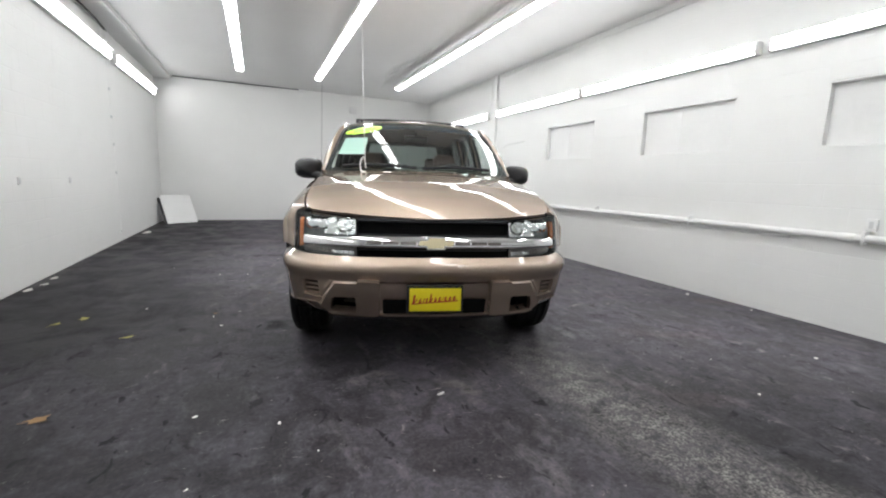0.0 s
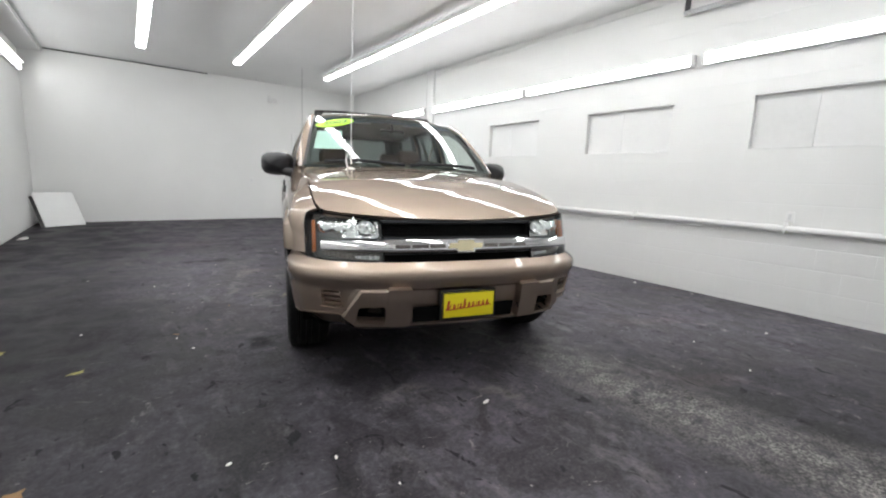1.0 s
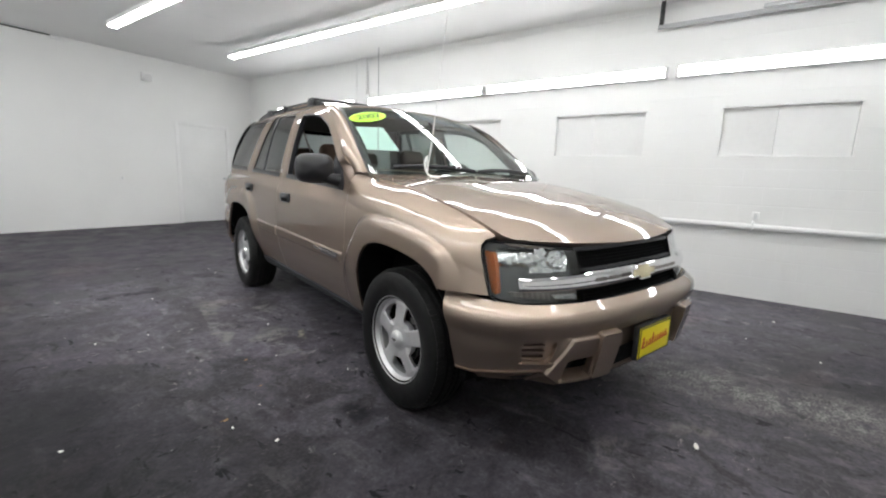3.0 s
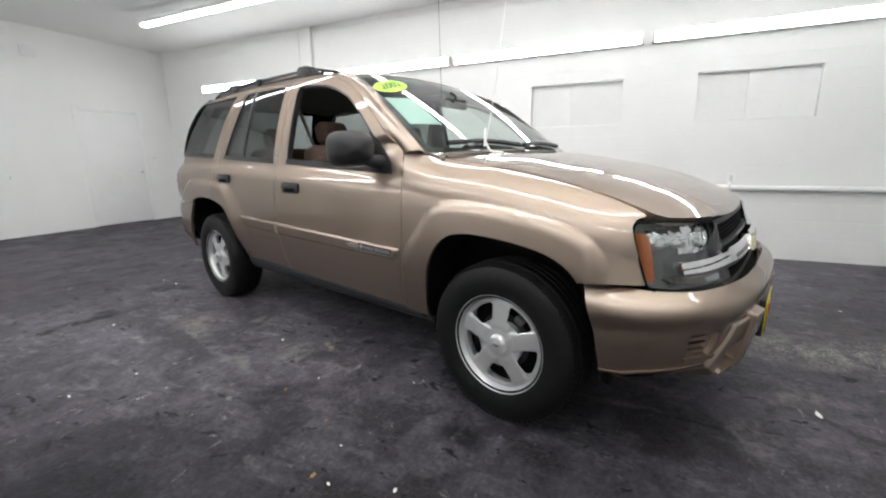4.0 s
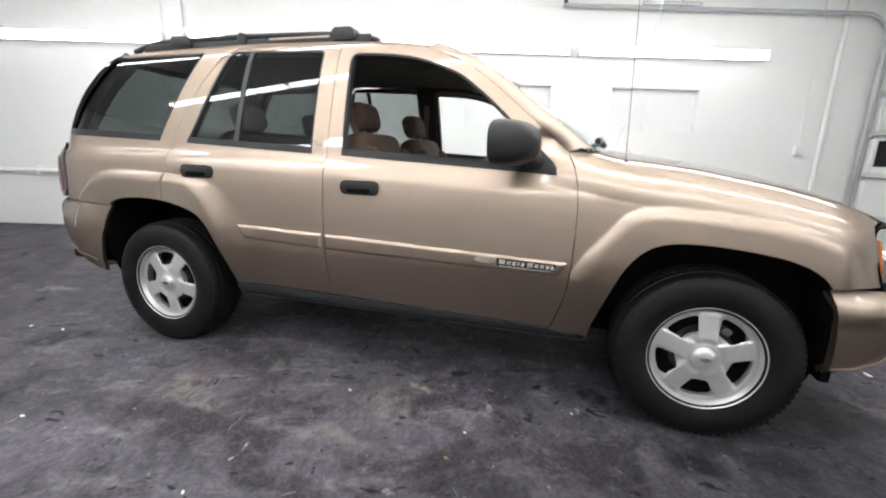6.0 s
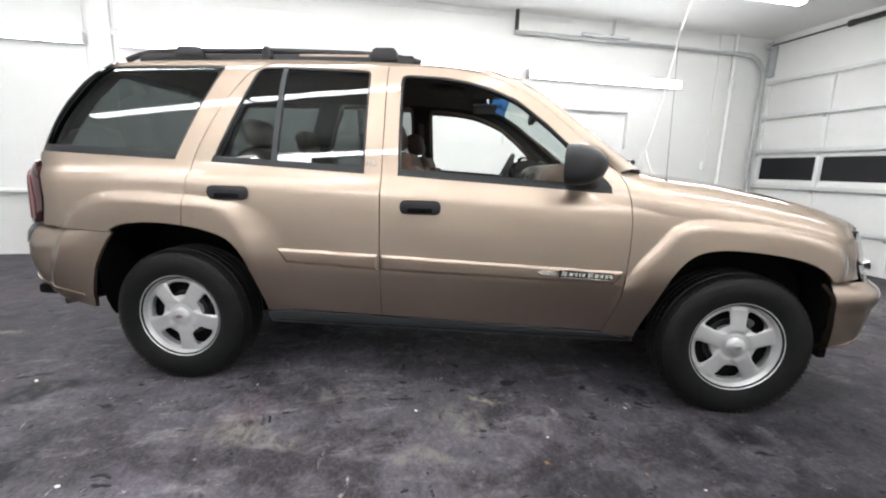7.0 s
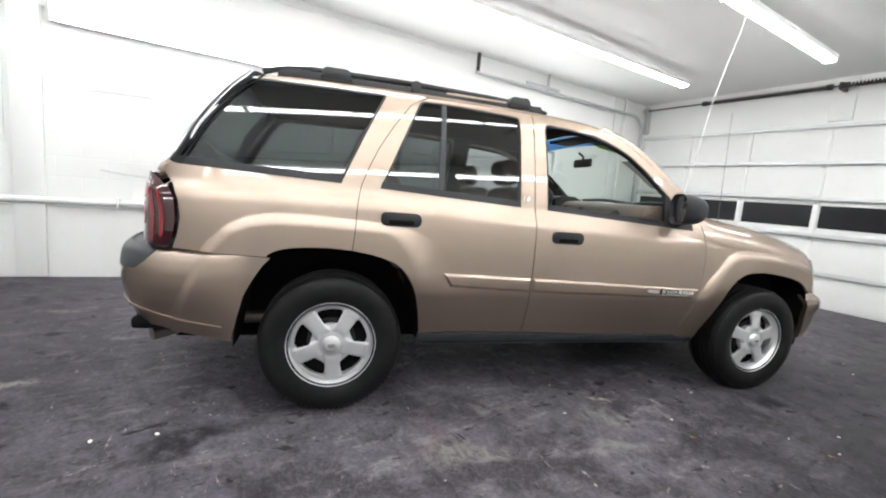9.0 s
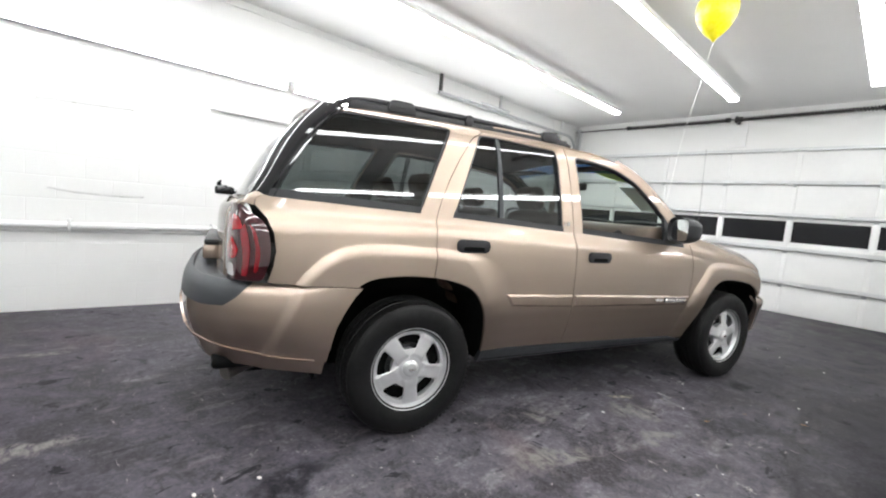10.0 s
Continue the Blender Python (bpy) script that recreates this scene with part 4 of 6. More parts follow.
def handle(side, x0, x1, z0, z1, parent):
    y = side * float(body(np.array([(x0 + x1) / 2]), np.array([(z0 + z1) / 2]))[0])
    o = rounded([(x0, z0), (x1, z0), (x1, z1), (x0, z1)], 0.033, 6)
    bm = bmesh.new()
    prism(bm, o, 1, y - side * 0.01, y + side * 0.012, 0.006)
    h = part("door_handle", bm, C["trim"], parent, "black plastic door handle")
    return y


grain_of = {-1: 0.0085, 1: 0.022}
for side in (-1, 1):
    S = side_map(side)
    O = sideways(side)
    fd = part("front_door", skin(front_door_line, S, O, [WIN_F], res=grain_of[side], gap=0.0022), C["paint"], car)
    rd = part("rear_door", skin(rear_door_line, S, O, [WIN_R], res=grain_of[side], gap=0.0022), C["paint"], car)
    ff = part("front_fender", skin(fender_line, S, O, res=grain_of[side], gap=0.0018), C["paint"], car)
    qp = part("quarter_panel", skin(quarter_line, S, O, [WIN_Q], res=grain_of[side], gap=0.0018), C["paint"], car)
    part("rocker_panel", skin(rocker_line, side_map(side, -0.006), O, lip=0.03, gap=0.001), C["cladding"], car, "dark grey plastic sill")
    # window surrounds and panes
    T = side_map(side, 0.004)
    G = side_map(side, 0.009)
    part("window_trim", skin(WIN_F, T, O, [GLASS_F], lip=0.03, res=0.03, gap=0.001), C["trim"], fd, "black rubber window trim")
    part("window_trim", skin(WIN_R, T, O, [GLASS_R], lip=0.03, res=0.03, gap=0.001), C["trim"], rd, "black rubber window trim")
    part("window_trim", skin(WIN_Q, T, O, [GLASS_Q], lip=0.03, res=0.03, gap=0.001), C["trim"], qp, "black window trim")
    part("window_glass", skin(GLASS_R, G, O, lip=0, res=0.022), C["tint"], rd, "dark tinted window glass")
    part("window_glass", skin(GLASS_Q, G, O, lip=0, res=0.022), C["tint"], qp, "dark tinted window glass")
    if side > 0:
        part("window_glass", skin(GLASS_F, G, O, lip=0, res=0.05), C["side"], fd, "clear window glass")
    for line, par in (([(-1.69, 1.172), (-0.655, 1.120), (-0.650, 1.084), (-1.69, 1.137)], fd), ([(-1.858, 1.175), (-2.645, 1.210), (-2.655, 1.178), (-1.858, 1.141)], rd), ([(-2.845, 1.220), (-3.585, 1.248), (-3.600, 1.211), (-2.848, 1.186)], qp)):
        part("belt_strip", skin(line, side_map(side, -0.003), O, lip=0.014, res=0.03), C["trim"], par, "dark grey belt strip")
    # black edge behind the rear side glass
    edge = [(-3.600, 1.214), (-3.575, 1.262), (-3.52, 1.37), (-3.46, 1.470), (-3.385, 1.575), (-3.330, 1.632), (-3.270, 1.676)]
    part("pillar_edge", skin([(x + 0.004, z) for x, z in edge] + [(x - 0.014, z + 0.002) for x, z in edge[::-1]], side_map(side, -0.003), O, lip=0.012, res=0.03), C["gloss"], qp, "gloss black edge of rear pillar")
    # bar between the rear door's two panes
    part("window_bar", skin([(-2.325, 1.666), (-2.300, 1.666), (-2.314, 1.192), (-2.343, 1.192)], side_map(side, 0.004), O, lip=0.02, res=0.03), C["cladding"], rd)
    # handles
    handle(side, -1.668, -1.466, 0.953, 1.023, fd)
    handle(side, -2.648, -2.437, 0.993, 1.064, rd)
    # black slab on each grip stands in for the shade of its recess
    for x0, x1, z0, z1, par in ((-1.628, -1.506, 0.962, 0.985, fd), (-2.608, -2.477, 1.002, 1.026, rd)):
        y = side * (float(body(np.array([(x0 + x1) / 2]), np.array([z0]))[0]) + 0.0105)
        bm = bmesh.new()
        prism(bm, rounded([(x0, z0), (x1, z0), (x1, z1), (x0, z1)], 0.008, 3), 1, y - side * 0.01, y + side * 0.003, 0.001)
        part("handle_shade", bm, C["black"], par)
    # protective mouldings
    for line, par in (([(-2.303, 0.760), (-1.776, 0.748), (-1.776, 0.664), (-2.250, 0.682)], rd), ([(-1.764, 0.748), (-0.572, 0.716), (-0.580, 0.690), (-0.612, 0.646), (-1.764, 0.664)], fd)):
        def proud(u, v, line=line):
            d = distance_to(line + line[:1], u, v)
            return np.stack([u, side * (body(u, v) + 0.015 * np.sqrt(np.clip(d / 0.013, 0, 1))), v], -1)
        part("side_molding", skin(line, proud, O, res=0.007, lip=0.004), C["paint"], par)
    # emblem bars on the moulding
    y = side * (float(body(np.array([-0.75]), np.array([0.69]))[0]) + 0.0152)
    bm = bmesh.new()
    prism(bm, rounded([(-0.880, 0.712), (-0.618, 0.705), (-0.622, 0.686), (-0.640, 0.668), (-0.880, 0.674)], 0.006), 1, y - side * 0.006, y + side * 0.0015)
    plaque = part("badge_plate", bm, C["trim"], fd, "dark badge plate with bright bars")
    bm = bmesh.new()
    prism(bm, [(-0.962, 0.706), (-0.985, 0.697), (-0.962, 0.686), (-0.905, 0.684), (-0.885, 0.692), (-0.905, 0.703)], 1, y - side * 0.006, y + side * 0.005)
    part("badge_emblem", bm, C["badge"], plaque, "small bright emblem shape")
    for k, (a, b) in enumerate(((-0.868, -0.842), (-0.834, -0.814), (-0.808, -0.792), (-0.786, -0.776), (-0.770, -0.756), (-0.744, -0.718), (-0.712, -0.694), (-0.688, -0.670), (-0.664, -0.648), (-0.643, -0.628))):
        z0, z1 = 0.682 - 0.02 * (a + 0.75), 0.700 - 0.02 * (a + 0.75) + (0.004 if k in (0, 5) else 0)
        bm = bmesh.new()
        prism(bm, [(a, z0), (b, z0), (b + 0.002, z1), (a + 0.002, z1)], 1, y - side * 0.004, y + side * 0.005)
        part("badge_bar", bm, C["badge"], plaque)
    bm = bmesh.new()
    prism(bm, [(-0.872, 0.6745), (-0.640, 0.670), (-0.638, 0.674), (-0.872, 0.6785)], 1, y - side * 0.004, y + side * 0.004)
    part("badge_bar", bm, C["badge"], plaque)
    y = side * (float(body(np.array([-1.83]), np.array([1.19]))[0]) + 0.001)
    bm = bmesh.new()
    prism(bm, [(-1.846, 1.180), (-1.829, 1.180), (-1.829, 1.186), (-1.839, 1.186), (-1.837, 1.205), (-1.844, 1.205)], 1, y - side * 0.004, y + side * 0.003)
    prism(bm, [(-1.822, 1.180), (-1.804, 1.180), (-1.802, 1.205), (-1.820, 1.205)], 1, y - side * 0.004, y + side * 0.003)
    part("trim_badge", bm, C["badge"], rd, "small bright badge bars")
    # roof pillar beside the windscreen
    n = 26
    low = soft_line([(x, side * float(body(np.array([x]), np.array([z]))[0]), z) for x, z in A_LINE], n, 2)
    top = soft_line([(-1.235, side * 0.655, 1.672), (-1.13, side * 0.680, 1.634), (-1.0, side * 0.705, 1.565), (-0.85, side * 0.735, 1.460), (-0.70, side * 0.765, 1.346), (-0.585, side * 0.788, 1.258), (-0.50, side * 0.803, 1.196)], n, 2)
    part("windscreen_pillar", strip(low, top, 8, np.array([0.3, side, 0.3]), 0.020), C["paint"], car)
    inward = np.array([-0.022, -side * 0.024, -0.014])
    part("pillar_lining", strip(low + inward, top + inward, 4, np.array([-0.3, -side, -0.3])), C["inner"], car, "dark windscreen pillar lining")
    edge = top + np.array([0.004, -side * 0.022, -0.004])
    part("windscreen_trim", strip(top, edge, 2, np.array([0.5, side * 0.5, 0.5]), 0.002), C["trim"], car)
    # wing mirror on its black sail
    sail = [(-0.862, 1.300), (-0.700, 1.168), (-0.655, 1.115), (-0.655, 1.088), (-0.872, 1.098)]
    mir = part("wing_mirror", skin(sail, side_map(side, -0.004), O, lip=0.02, res=0.02), C["trim"], fd, "black wing mirror")
    swing = Matrix.Translation((-0.80, side * 1.005, 1.212)) @ Matrix.Rotation(radians(side * 23), 4, "Z")
    bm = bmesh.new()
    rows = []
    for i in range(11):
        t = i / 10
        k = max(math.sqrt(max(0.0, 1 - (max(0, t - 0.10) / 0.90) ** 2.2)), 0.15)
        rows.append([bm.verts.new(swing @ Vector((-0.085 + 0.165 * t, side * 0.120 * k * math.copysign(abs(math.cos(a)) ** 0.62, math.cos(a)), 0.093 * k * math.copysign(abs(math.sin(a)) ** 0.62, math.sin(a))))) for a in [2 * math.pi * j / 32 for j in range(32)]])
    for q, s in zip(rows, rows[1:]):
        for j in range(32):
            bm.faces.new((q[j], q[(j + 1) % 32], s[(j + 1) % 32], s[j]))
    inner_row = [bm.verts.new(swing @ Vector((-0.060, side * 0.106 * math.copysign(abs(math.cos(a)) ** 0.62, math.cos(a)), 0.080 * math.copysign(abs(math.sin(a)) ** 0.62, math.sin(a))))) for a in [2 * math.pi * j / 32 for j in range(32)]]
    for j in range(32):
        bm.faces.new((rows[0][j], rows[0][(j + 1) % 32], inner_row[(j + 1) % 32], inner_row[j]))
    bm.faces.new(inner_row)
    bm.faces.new(rows[-1])
    shell = part("mirror_shell", bm, C["trim"], car, "black plastic mirror housing", smooth=50)
    bm = bmesh.new()
    prism(bm, [(side * 0.103 * math.copysign(abs(math.cos(a)) ** 0.62, math.cos(a)), 0.077 * math.copysign(abs(math.sin(a)) ** 0.62, math.sin(a))) for a in [2 * math.pi * j / 32 for j in range(32)]], 0, -0.066, -0.061)
    bmesh.ops.transform(bm, matrix=swing, verts=bm.verts)
    part("mirror_glass", bm, C["mirror"], shell, "silvered mirror glass")
    bm = bmesh.new()
    tube(bm, [(-0.75, side * 0.86, 1.14), (-0.765, side * 0.91, 1.150), (-0.775, side * 0.96, 1.165)], [0.042, 0.036, 0.032], 12)
    part("mirror_arm", bm, C["trim"], shell)

# ---- hood, windscreen, roof ----
def hood_z(x, y):
    e, m = hood_edge(x), hood_mid(x)
    r = np.clip(np.abs(y) / 0.80, 0, 1.1)
    z = e + (m - e) * (1 - r ** 2.6)
    # two shallow raised lines along the hood
    line = 0.40 + 0.10 * np.clip((0.6 - x) / 1.0, 0, 1)
    return z + 0.002 * step(0.22, 0.0, np.abs(np.abs(y) - line)) * step(0.75, 0.30, x) * step(-0.45, 0.0, x)


def front_x(y, z, x0, a, b, lean, power=3.0):
    r = np.clip(np.abs(y) / b, 0, 0.9999)
    return x0 + a * (1 - r ** power) ** (1 / power) - lean * (z - 0.72)


HOOD = [(-0.49, 0.775), (-0.41, 0.795), (0.30, 0.795), (0.42, 0.793), (0.50, 0.787), (0.562, 0.768), (0.604, 0.735), (0.642, 0.66), (0.668, 0.58), (0.698, 0.44), (0.716, 0.28), (0.724, 0.12), (0.725, 0.0)]
hood_line = HOOD + [(x, -y) for x, y in HOOD[-2::-1]] + [(-0.43, -0.55), (-0.385, -0.30), (-0.375, 0.0), (-0.385, 0.30), (-0.43, 0.55)]
part("hood", skin(hood_line, lambda u, v: np.stack([u, v, hood_z(u, v)], -1), upwards, lip=0.035, res=0.015, gap=0.0015), C["paint"], car)


def roof_z(x, y):
    return roof_edge(x) + 0.052 * (1 - np.clip(np.abs(y) / 0.665, 0, 1.2) ** 2.4)


ROOF = [(-3.34, 0.64), (-3.2, 0.668), (-2.4, 0.668), (-1.6, 0.668), (-1.33, 0.668), (-1.222, 0.655), (-1.232, 0.45), (-1.24, 0.2), (-1.245, 0.0)]
roof_line = ROOF + [(x, -y) for x, y in ROOF[-2::-1]] + [(-3.39, -0.3), (-3.40, 0.0), (-3.39, 0.3)]
roof = part("roof", skin(roof_line, lambda u, v: np.stack([u, v, roof_z(u, v)], -1), upwards, lip=0.02, res=0.03), C["paint"], car)


def screen_at(u, v):
    """The windscreen: u across from -1 to 1, v up from 0 to 1."""
    bow = 1 - np.abs(u) ** 2.0
    bx, bz, by = -0.495 + 0.115 * bow, 1.194 - 0.008 * bow, 0.785
    tx, tz, ty = -1.205 - 0.030 * bow, 1.660 + 0.048 * bow, 0.640
    x, y, z = bx + (tx - bx) * v, u * (by + (ty - by) * v), bz + (tz - bz) * v
    k = 4 * v * (1 - v) * 0.022
    return np.stack([x + k * 0.55, y, z + k * 0.83], -1)


full = [(-1, 0), (1, 0), (1, 1), (-1, 1)]
screen = part("windscreen", skin(full, screen_at, ahead, lip=0, res=0.06), C["clear"], car, "clear glass windscreen")
inner_edge = [(-0.965, 0.045), (0.965, 0.045), (0.962, 0.965), (-0.962, 0.965)]


def under_screen(off):
    def f(u, v):
        p = screen_at(u, v)
        return p + np.array([off * 0.55, 0, off * 0.83])
    return f


part("black_border", skin(full, under_screen(-0.004), ahead, [rounded(inner_edge, 0.04)], lip=0, res=0.04), C["trim"], screen, "black printed glass border")
part("shade_band", skin([(-0.96, 0.84), (0.96, 0.84), (0.96, 0.965), (-0.96, 0.965)], under_screen(-0.008), ahead, lip=0, res=0.05), C["band"], screen, "blue shade band across the glass top")
# cowl between hood and glass
part("cowl", skin([(-0.50, -0.77), (-0.50, 0.77), (-0.44, 0.56), (-0.392, 0.30), (-0.382, 0.0), (-0.392, -0.30), (-0.44, -0.56)], lambda u, v: np.stack([u * 1.0, v, hood_mid(-0.4 + 0 * u) - 0.040 - 0.03 * (np.abs(v) / 0.8) ** 2], -1), upwards, lip=0.01, res=0.03), C["trim"], car, "black plastic cowl grille")
part("cowl_pan", boxes((-0.62, -0.30, -0.76, 0.76, 1.02, 1.10), bevel=0.01), C["black"], car)
for y0, y1, yb in ((-0.62, -0.02, -0.60), (0.02, 0.60, 0.10)):
    wp = part("wiper", tube(bmesh.new(), [(-0.415, yb + 0.52, 1.155), (-0.45, (y0 + y1) / 2 + 0.18, 1.198), (-0.475, (y0 + y1) / 2, 1.222)], [0.014, 0.009, 0.006], 8), C["trim"], car, "black windscreen wiper")
    bm = bmesh.new()
    pts = [tuple(screen_at(np.array([y / 0.75]), np.array([0.055 + 0.03 * math.sin((y - y0) / (y1 - y0) * math.pi)]))[0] + np.array([0.012, 0, 0.016])) for y in np.linspace(y0, y1, 12)]
    tube(bm, pts, 0.015, 6)
    part("wiper_blade", bm, C["trim"], wp)
    part("wiper_hub", tube(bmesh.new(), [(-0.405, yb + 0.53, 1.12), (-0.405, yb + 0.53, 1.165), (-0.405, yb + 0.53, 1.172)], [0.022, 0.022, 0.012], 12), C["trim"], wp)

# stickers on the windscreen


def sticker(cx, cy, w, h, off):
    def f(u, v):
        p = screen_at(cx + u * w, cy + v * h)
        return p + np.array([off * 0.55, 0, off * 0.83])
    return f


def oval_sticker(off):
    def f(u, v):
        p = screen_at(-0.735 + u * 0.250, 0.800 + u * 0.058 + v * 0.088)
        return p + np.array([off * 0.55, 0, off * 0.83])
    return f


ov = part("year_sticker", skin([(math.cos(2 * math.pi * k / 44), math.sin(2 * math.pi * k / 44)) for k in range(44)], oval_sticker(0.004), ahead, lip=0, res=0.12), C["lime"], screen, "lime green oval year sticker")
txt = bpy.data.curves.new("year", "FONT")
txt.body, txt.size, txt.align_x, txt.align_y, txt.offset = "2002", 1.0, "CENTER", "CENTER", 0.012
tmp = bpy.data.objects.new("year", txt)
me = bpy.data.meshes.new_from_object(tmp)
bpy.data.objects.remove(tmp)
co = np.array([tuple(v.co) for v in me.vertices])
lift = oval_sticker(0.0065)(co[:, 0] * 0.64, co[:, 1] * 1.15)
for v, p in zip(me.vertices, lift):
    v.co = p
part("year_lettering", me, C["ink"], ov, "dark green printed year")
part("window_form", skin([(-1, -1), (1, -1), (1, 1), (-1, 1)], sticker(-0.800, 0.465, 0.150, 0.170, -0.006), ahead, lip=0, res=0.25), C["sheet"], screen, "pale green printed form behind glass")

# ---- roof rack ----
for s in (-1, 1):
    bm = bmesh.new()
    rail = [(-3.27, s * 0.60, 1.722), (-3.21, s * 0.585, 1.755), (-3.10, s * 0.578, 1.775), (-2.5, s * 0.575, 1.785), (-1.95, s * 0.573, 1.775), (-1.72, s * 0.575, 1.758), (-1.62, s * 0.582, 1.728)]
    tube(bm, soft_line(rail, 40, 3), 0.016, 10)
    rk = part("roof_rail", bm, C["trim"], car, "black roof rack rail")
    part("rail_strip", boxes((-2.28, -1.90, s * 0.600 - 0.003, s * 0.600 + 0.003, 1.752, 1.764), bevel=0.002), C["paint"], rk, "body-coloured insert strip")
    for x, l in ((-2.90, 0.085), (-1.815, 0.075), (-2.46, 0.03)):
        bm = bmesh.new()
        prism(bm, rounded([(x - l, 1.735), (x + l, 1.735), (x + l * 0.8, 1.797), (x - l * 0.8, 1.797)], 0.015), 1, s * 0.54, s * 0.615, 0.008)
        part("rail_foot", bm, C["trim"], rk)
    part("rail_base", boxes((-3.20, -1.66, s * 0.585 - 0.014, s * 0.585 + 0.014, 1.712, 1.764), bevel=0.006), C["trim"], rk)
for x in (-2.90, -1.815):
    bm = bmesh.new()
    tube(bm, [(x, -0.56, 1.790), (x, -0.3, 1.802), (x, 0.3, 1.802), (x, 0.56, 1.790)], 0.013, 8)
    part("rack_crossbar", bm, C["trim"], car, "black roof rack crossbar")

# ---- front: bumper, lamps, grille ----
bump_in = smoothed([(0.20, 0.10), (0.27, 0.075), (0.33, 0.068), (0.37, 0.056), (0.45, 0.038), (0.50, 0.028), (0.555, 0.022), (0.580, 0.010), (0.605, 0.002), (0.63, 0.002), (0.655, 0.010), (0.68, 0.045), (0.705, 0.075), (0.74, 0.12)], 0.1, 0.9, 0.010)


def plan(n, x0, a, b, power):
    """Points round the nose, evenly spaced, from the right side to the left."""
    t = np.linspace(0, math.pi, 4000)
    y = -b * np.sign(np.cos(t)) * np.abs(np.cos(t)) ** (2 / power)
    x = x0 + a * np.abs(np.sin(t)) ** (2 / power)
    return resampled(np.stack([x, y], -1), n)


NOSE = plan(1200, 0.33, 0.565, 0.944, 2.8)
NOSE_S = np.concatenate([[0], np.cumsum(np.linalg.norm(np.diff(NOSE, axis=0), axis=1))])
NOSE_L = NOSE_S[-1]
NT = np.gradient(NOSE, axis=0)
NT /= np.linalg.norm(NT, axis=1)[:, None]


def nose_at(s, off):
    x, y = np.interp(s, NOSE_S, NOSE[:, 0]), np.interp(s, NOSE_S, NOSE[:, 1])
    tx, ty = np.interp(s, NOSE_S, NT[:, 0]), np.interp(s, NOSE_S, NT[:, 1])
    return x - ty * -off * -1, y + tx * -off * -1


BEAD_Y = [0.0, 0.62, 0.66, 0.70, 0.716, 0.778, 0.858, 0.901, 0.923]
BEAD_Z = [0.336, 0.342, 0.372, 0.402, 0.407, 0.405, 0.397, 0.387, 0.372]


def bead_z(s):
    """The crease low round the bumper, under which it turns in."""
    y = np.abs(np.interp(s, NOSE_S, NOSE[:, 1]))
    return np.interp(y, BEAD_Y, BEAD_Z)


def nose(off=0.0, dip=None):
    """s round the nose from the right wheel arch, z up."""
    def f(s, z):
        o = -bump_in(z) * step(-0.12, 0.22, np.minimum(s, NOSE_L - s)) + off - 0.010 * step(0.0, 0.008, bead_z(s) - z) - 1.0 * np.clip(bead_z(s) - 0.006 - z, 0, 0.1)
        if dip is not None:
            o = o + dip(s, z)
        tx, ty = np.interp(s, NOSE_S, NT[:, 0]), np.interp(s, NOSE_S, NT[:, 1])
        x, y = np.interp(s, NOSE_S, NOSE[:, 0]), np.interp(s, NOSE_S, NOSE[:, 1])
        return np.stack([x + ty * o, y - tx * o, z], -1)
    return f


def outward(p):
    return p - np.array([-0.3, 0, 0.5])


def s_of(y):
    """How far round the nose the front point with that y lies."""
    i = np.argmin(np.abs(NOSE[:, 1] - y) + 10 * (NOSE[:, 0] < 0.5))
    return float(NOSE_S[i])


MID = NOSE_L / 2


def mirrored(poly):
    return [(NOSE_L - s, z) for s, z in poly]


def dipped(s, z):
    """The recessed band low in the bumper, between the side vents."""
    a = np.abs(s - MID)
    edge = a - 0.598 - (0.54 - z) * 0.72
    band = step(0.551, 0.542, z) * step(0.014, -0.010, edge)
    rim = np.exp(-((edge - 0.022) / 0.014) ** 2) * step(0.556, 0.546, z)
    return np.interp(a, [0.33, 0.36], [-0.022, 0.016]) * band + 0.006 * rim * step(0.70, 0.64, a)


sv = [(s_of(-0.795), 0.540), (s_of(-0.655), 0.543), (s_of(-0.67), 0.47), (s_of(-0.70), 0.440), (s_of(-0.79), 0.448)]
fog = [(s_of(-0.602), 0.455), (s_of(-0.622), 0.368), (s_of(-0.465), 0.361), (s_of(-0.465), 0.460)]
low = [(s_of(-0.31), 0.440), (s_of(-0.31), 0.356), (s_of(0.31), 0.356), (s_of(0.31), 0.440)]
sv, fog = rounded(sv, 0.02), rounded(fog, 0.02)
outline = [(0.050, 0.700), (0.070, 0.648), (0.083, 0.60), (0.102, 0.523), (0.120, 0.40), (0.122, 0.330), (0.20, 0.326), (0.5, 0.326), (MID, 0.330)]
tops = [(MID, 0.690), (s_of(-0.5), 0.690), (s_of(-0.78), 0.690), (0.14, 0.702)]
bumper_line = outline + mirrored(outline)[-2::-1] + mirrored(tops)[1:][::-1] + tops
bumper = part("front_bumper", skin(bumper_line, nose(0, dipped), outward, [sv, mirrored(sv), fog, mirrored(fog), low], res=0.007, lip=0.03), C["paint"], car)
part("bumper_lining", skin([(0.13, 0.325), (NOSE_L - 0.13, 0.325), (NOSE_L - 0.13, 0.68), (0.13, 0.68)], nose(-0.075), outward, lip=0, res=0.05), C["black"], bumper)
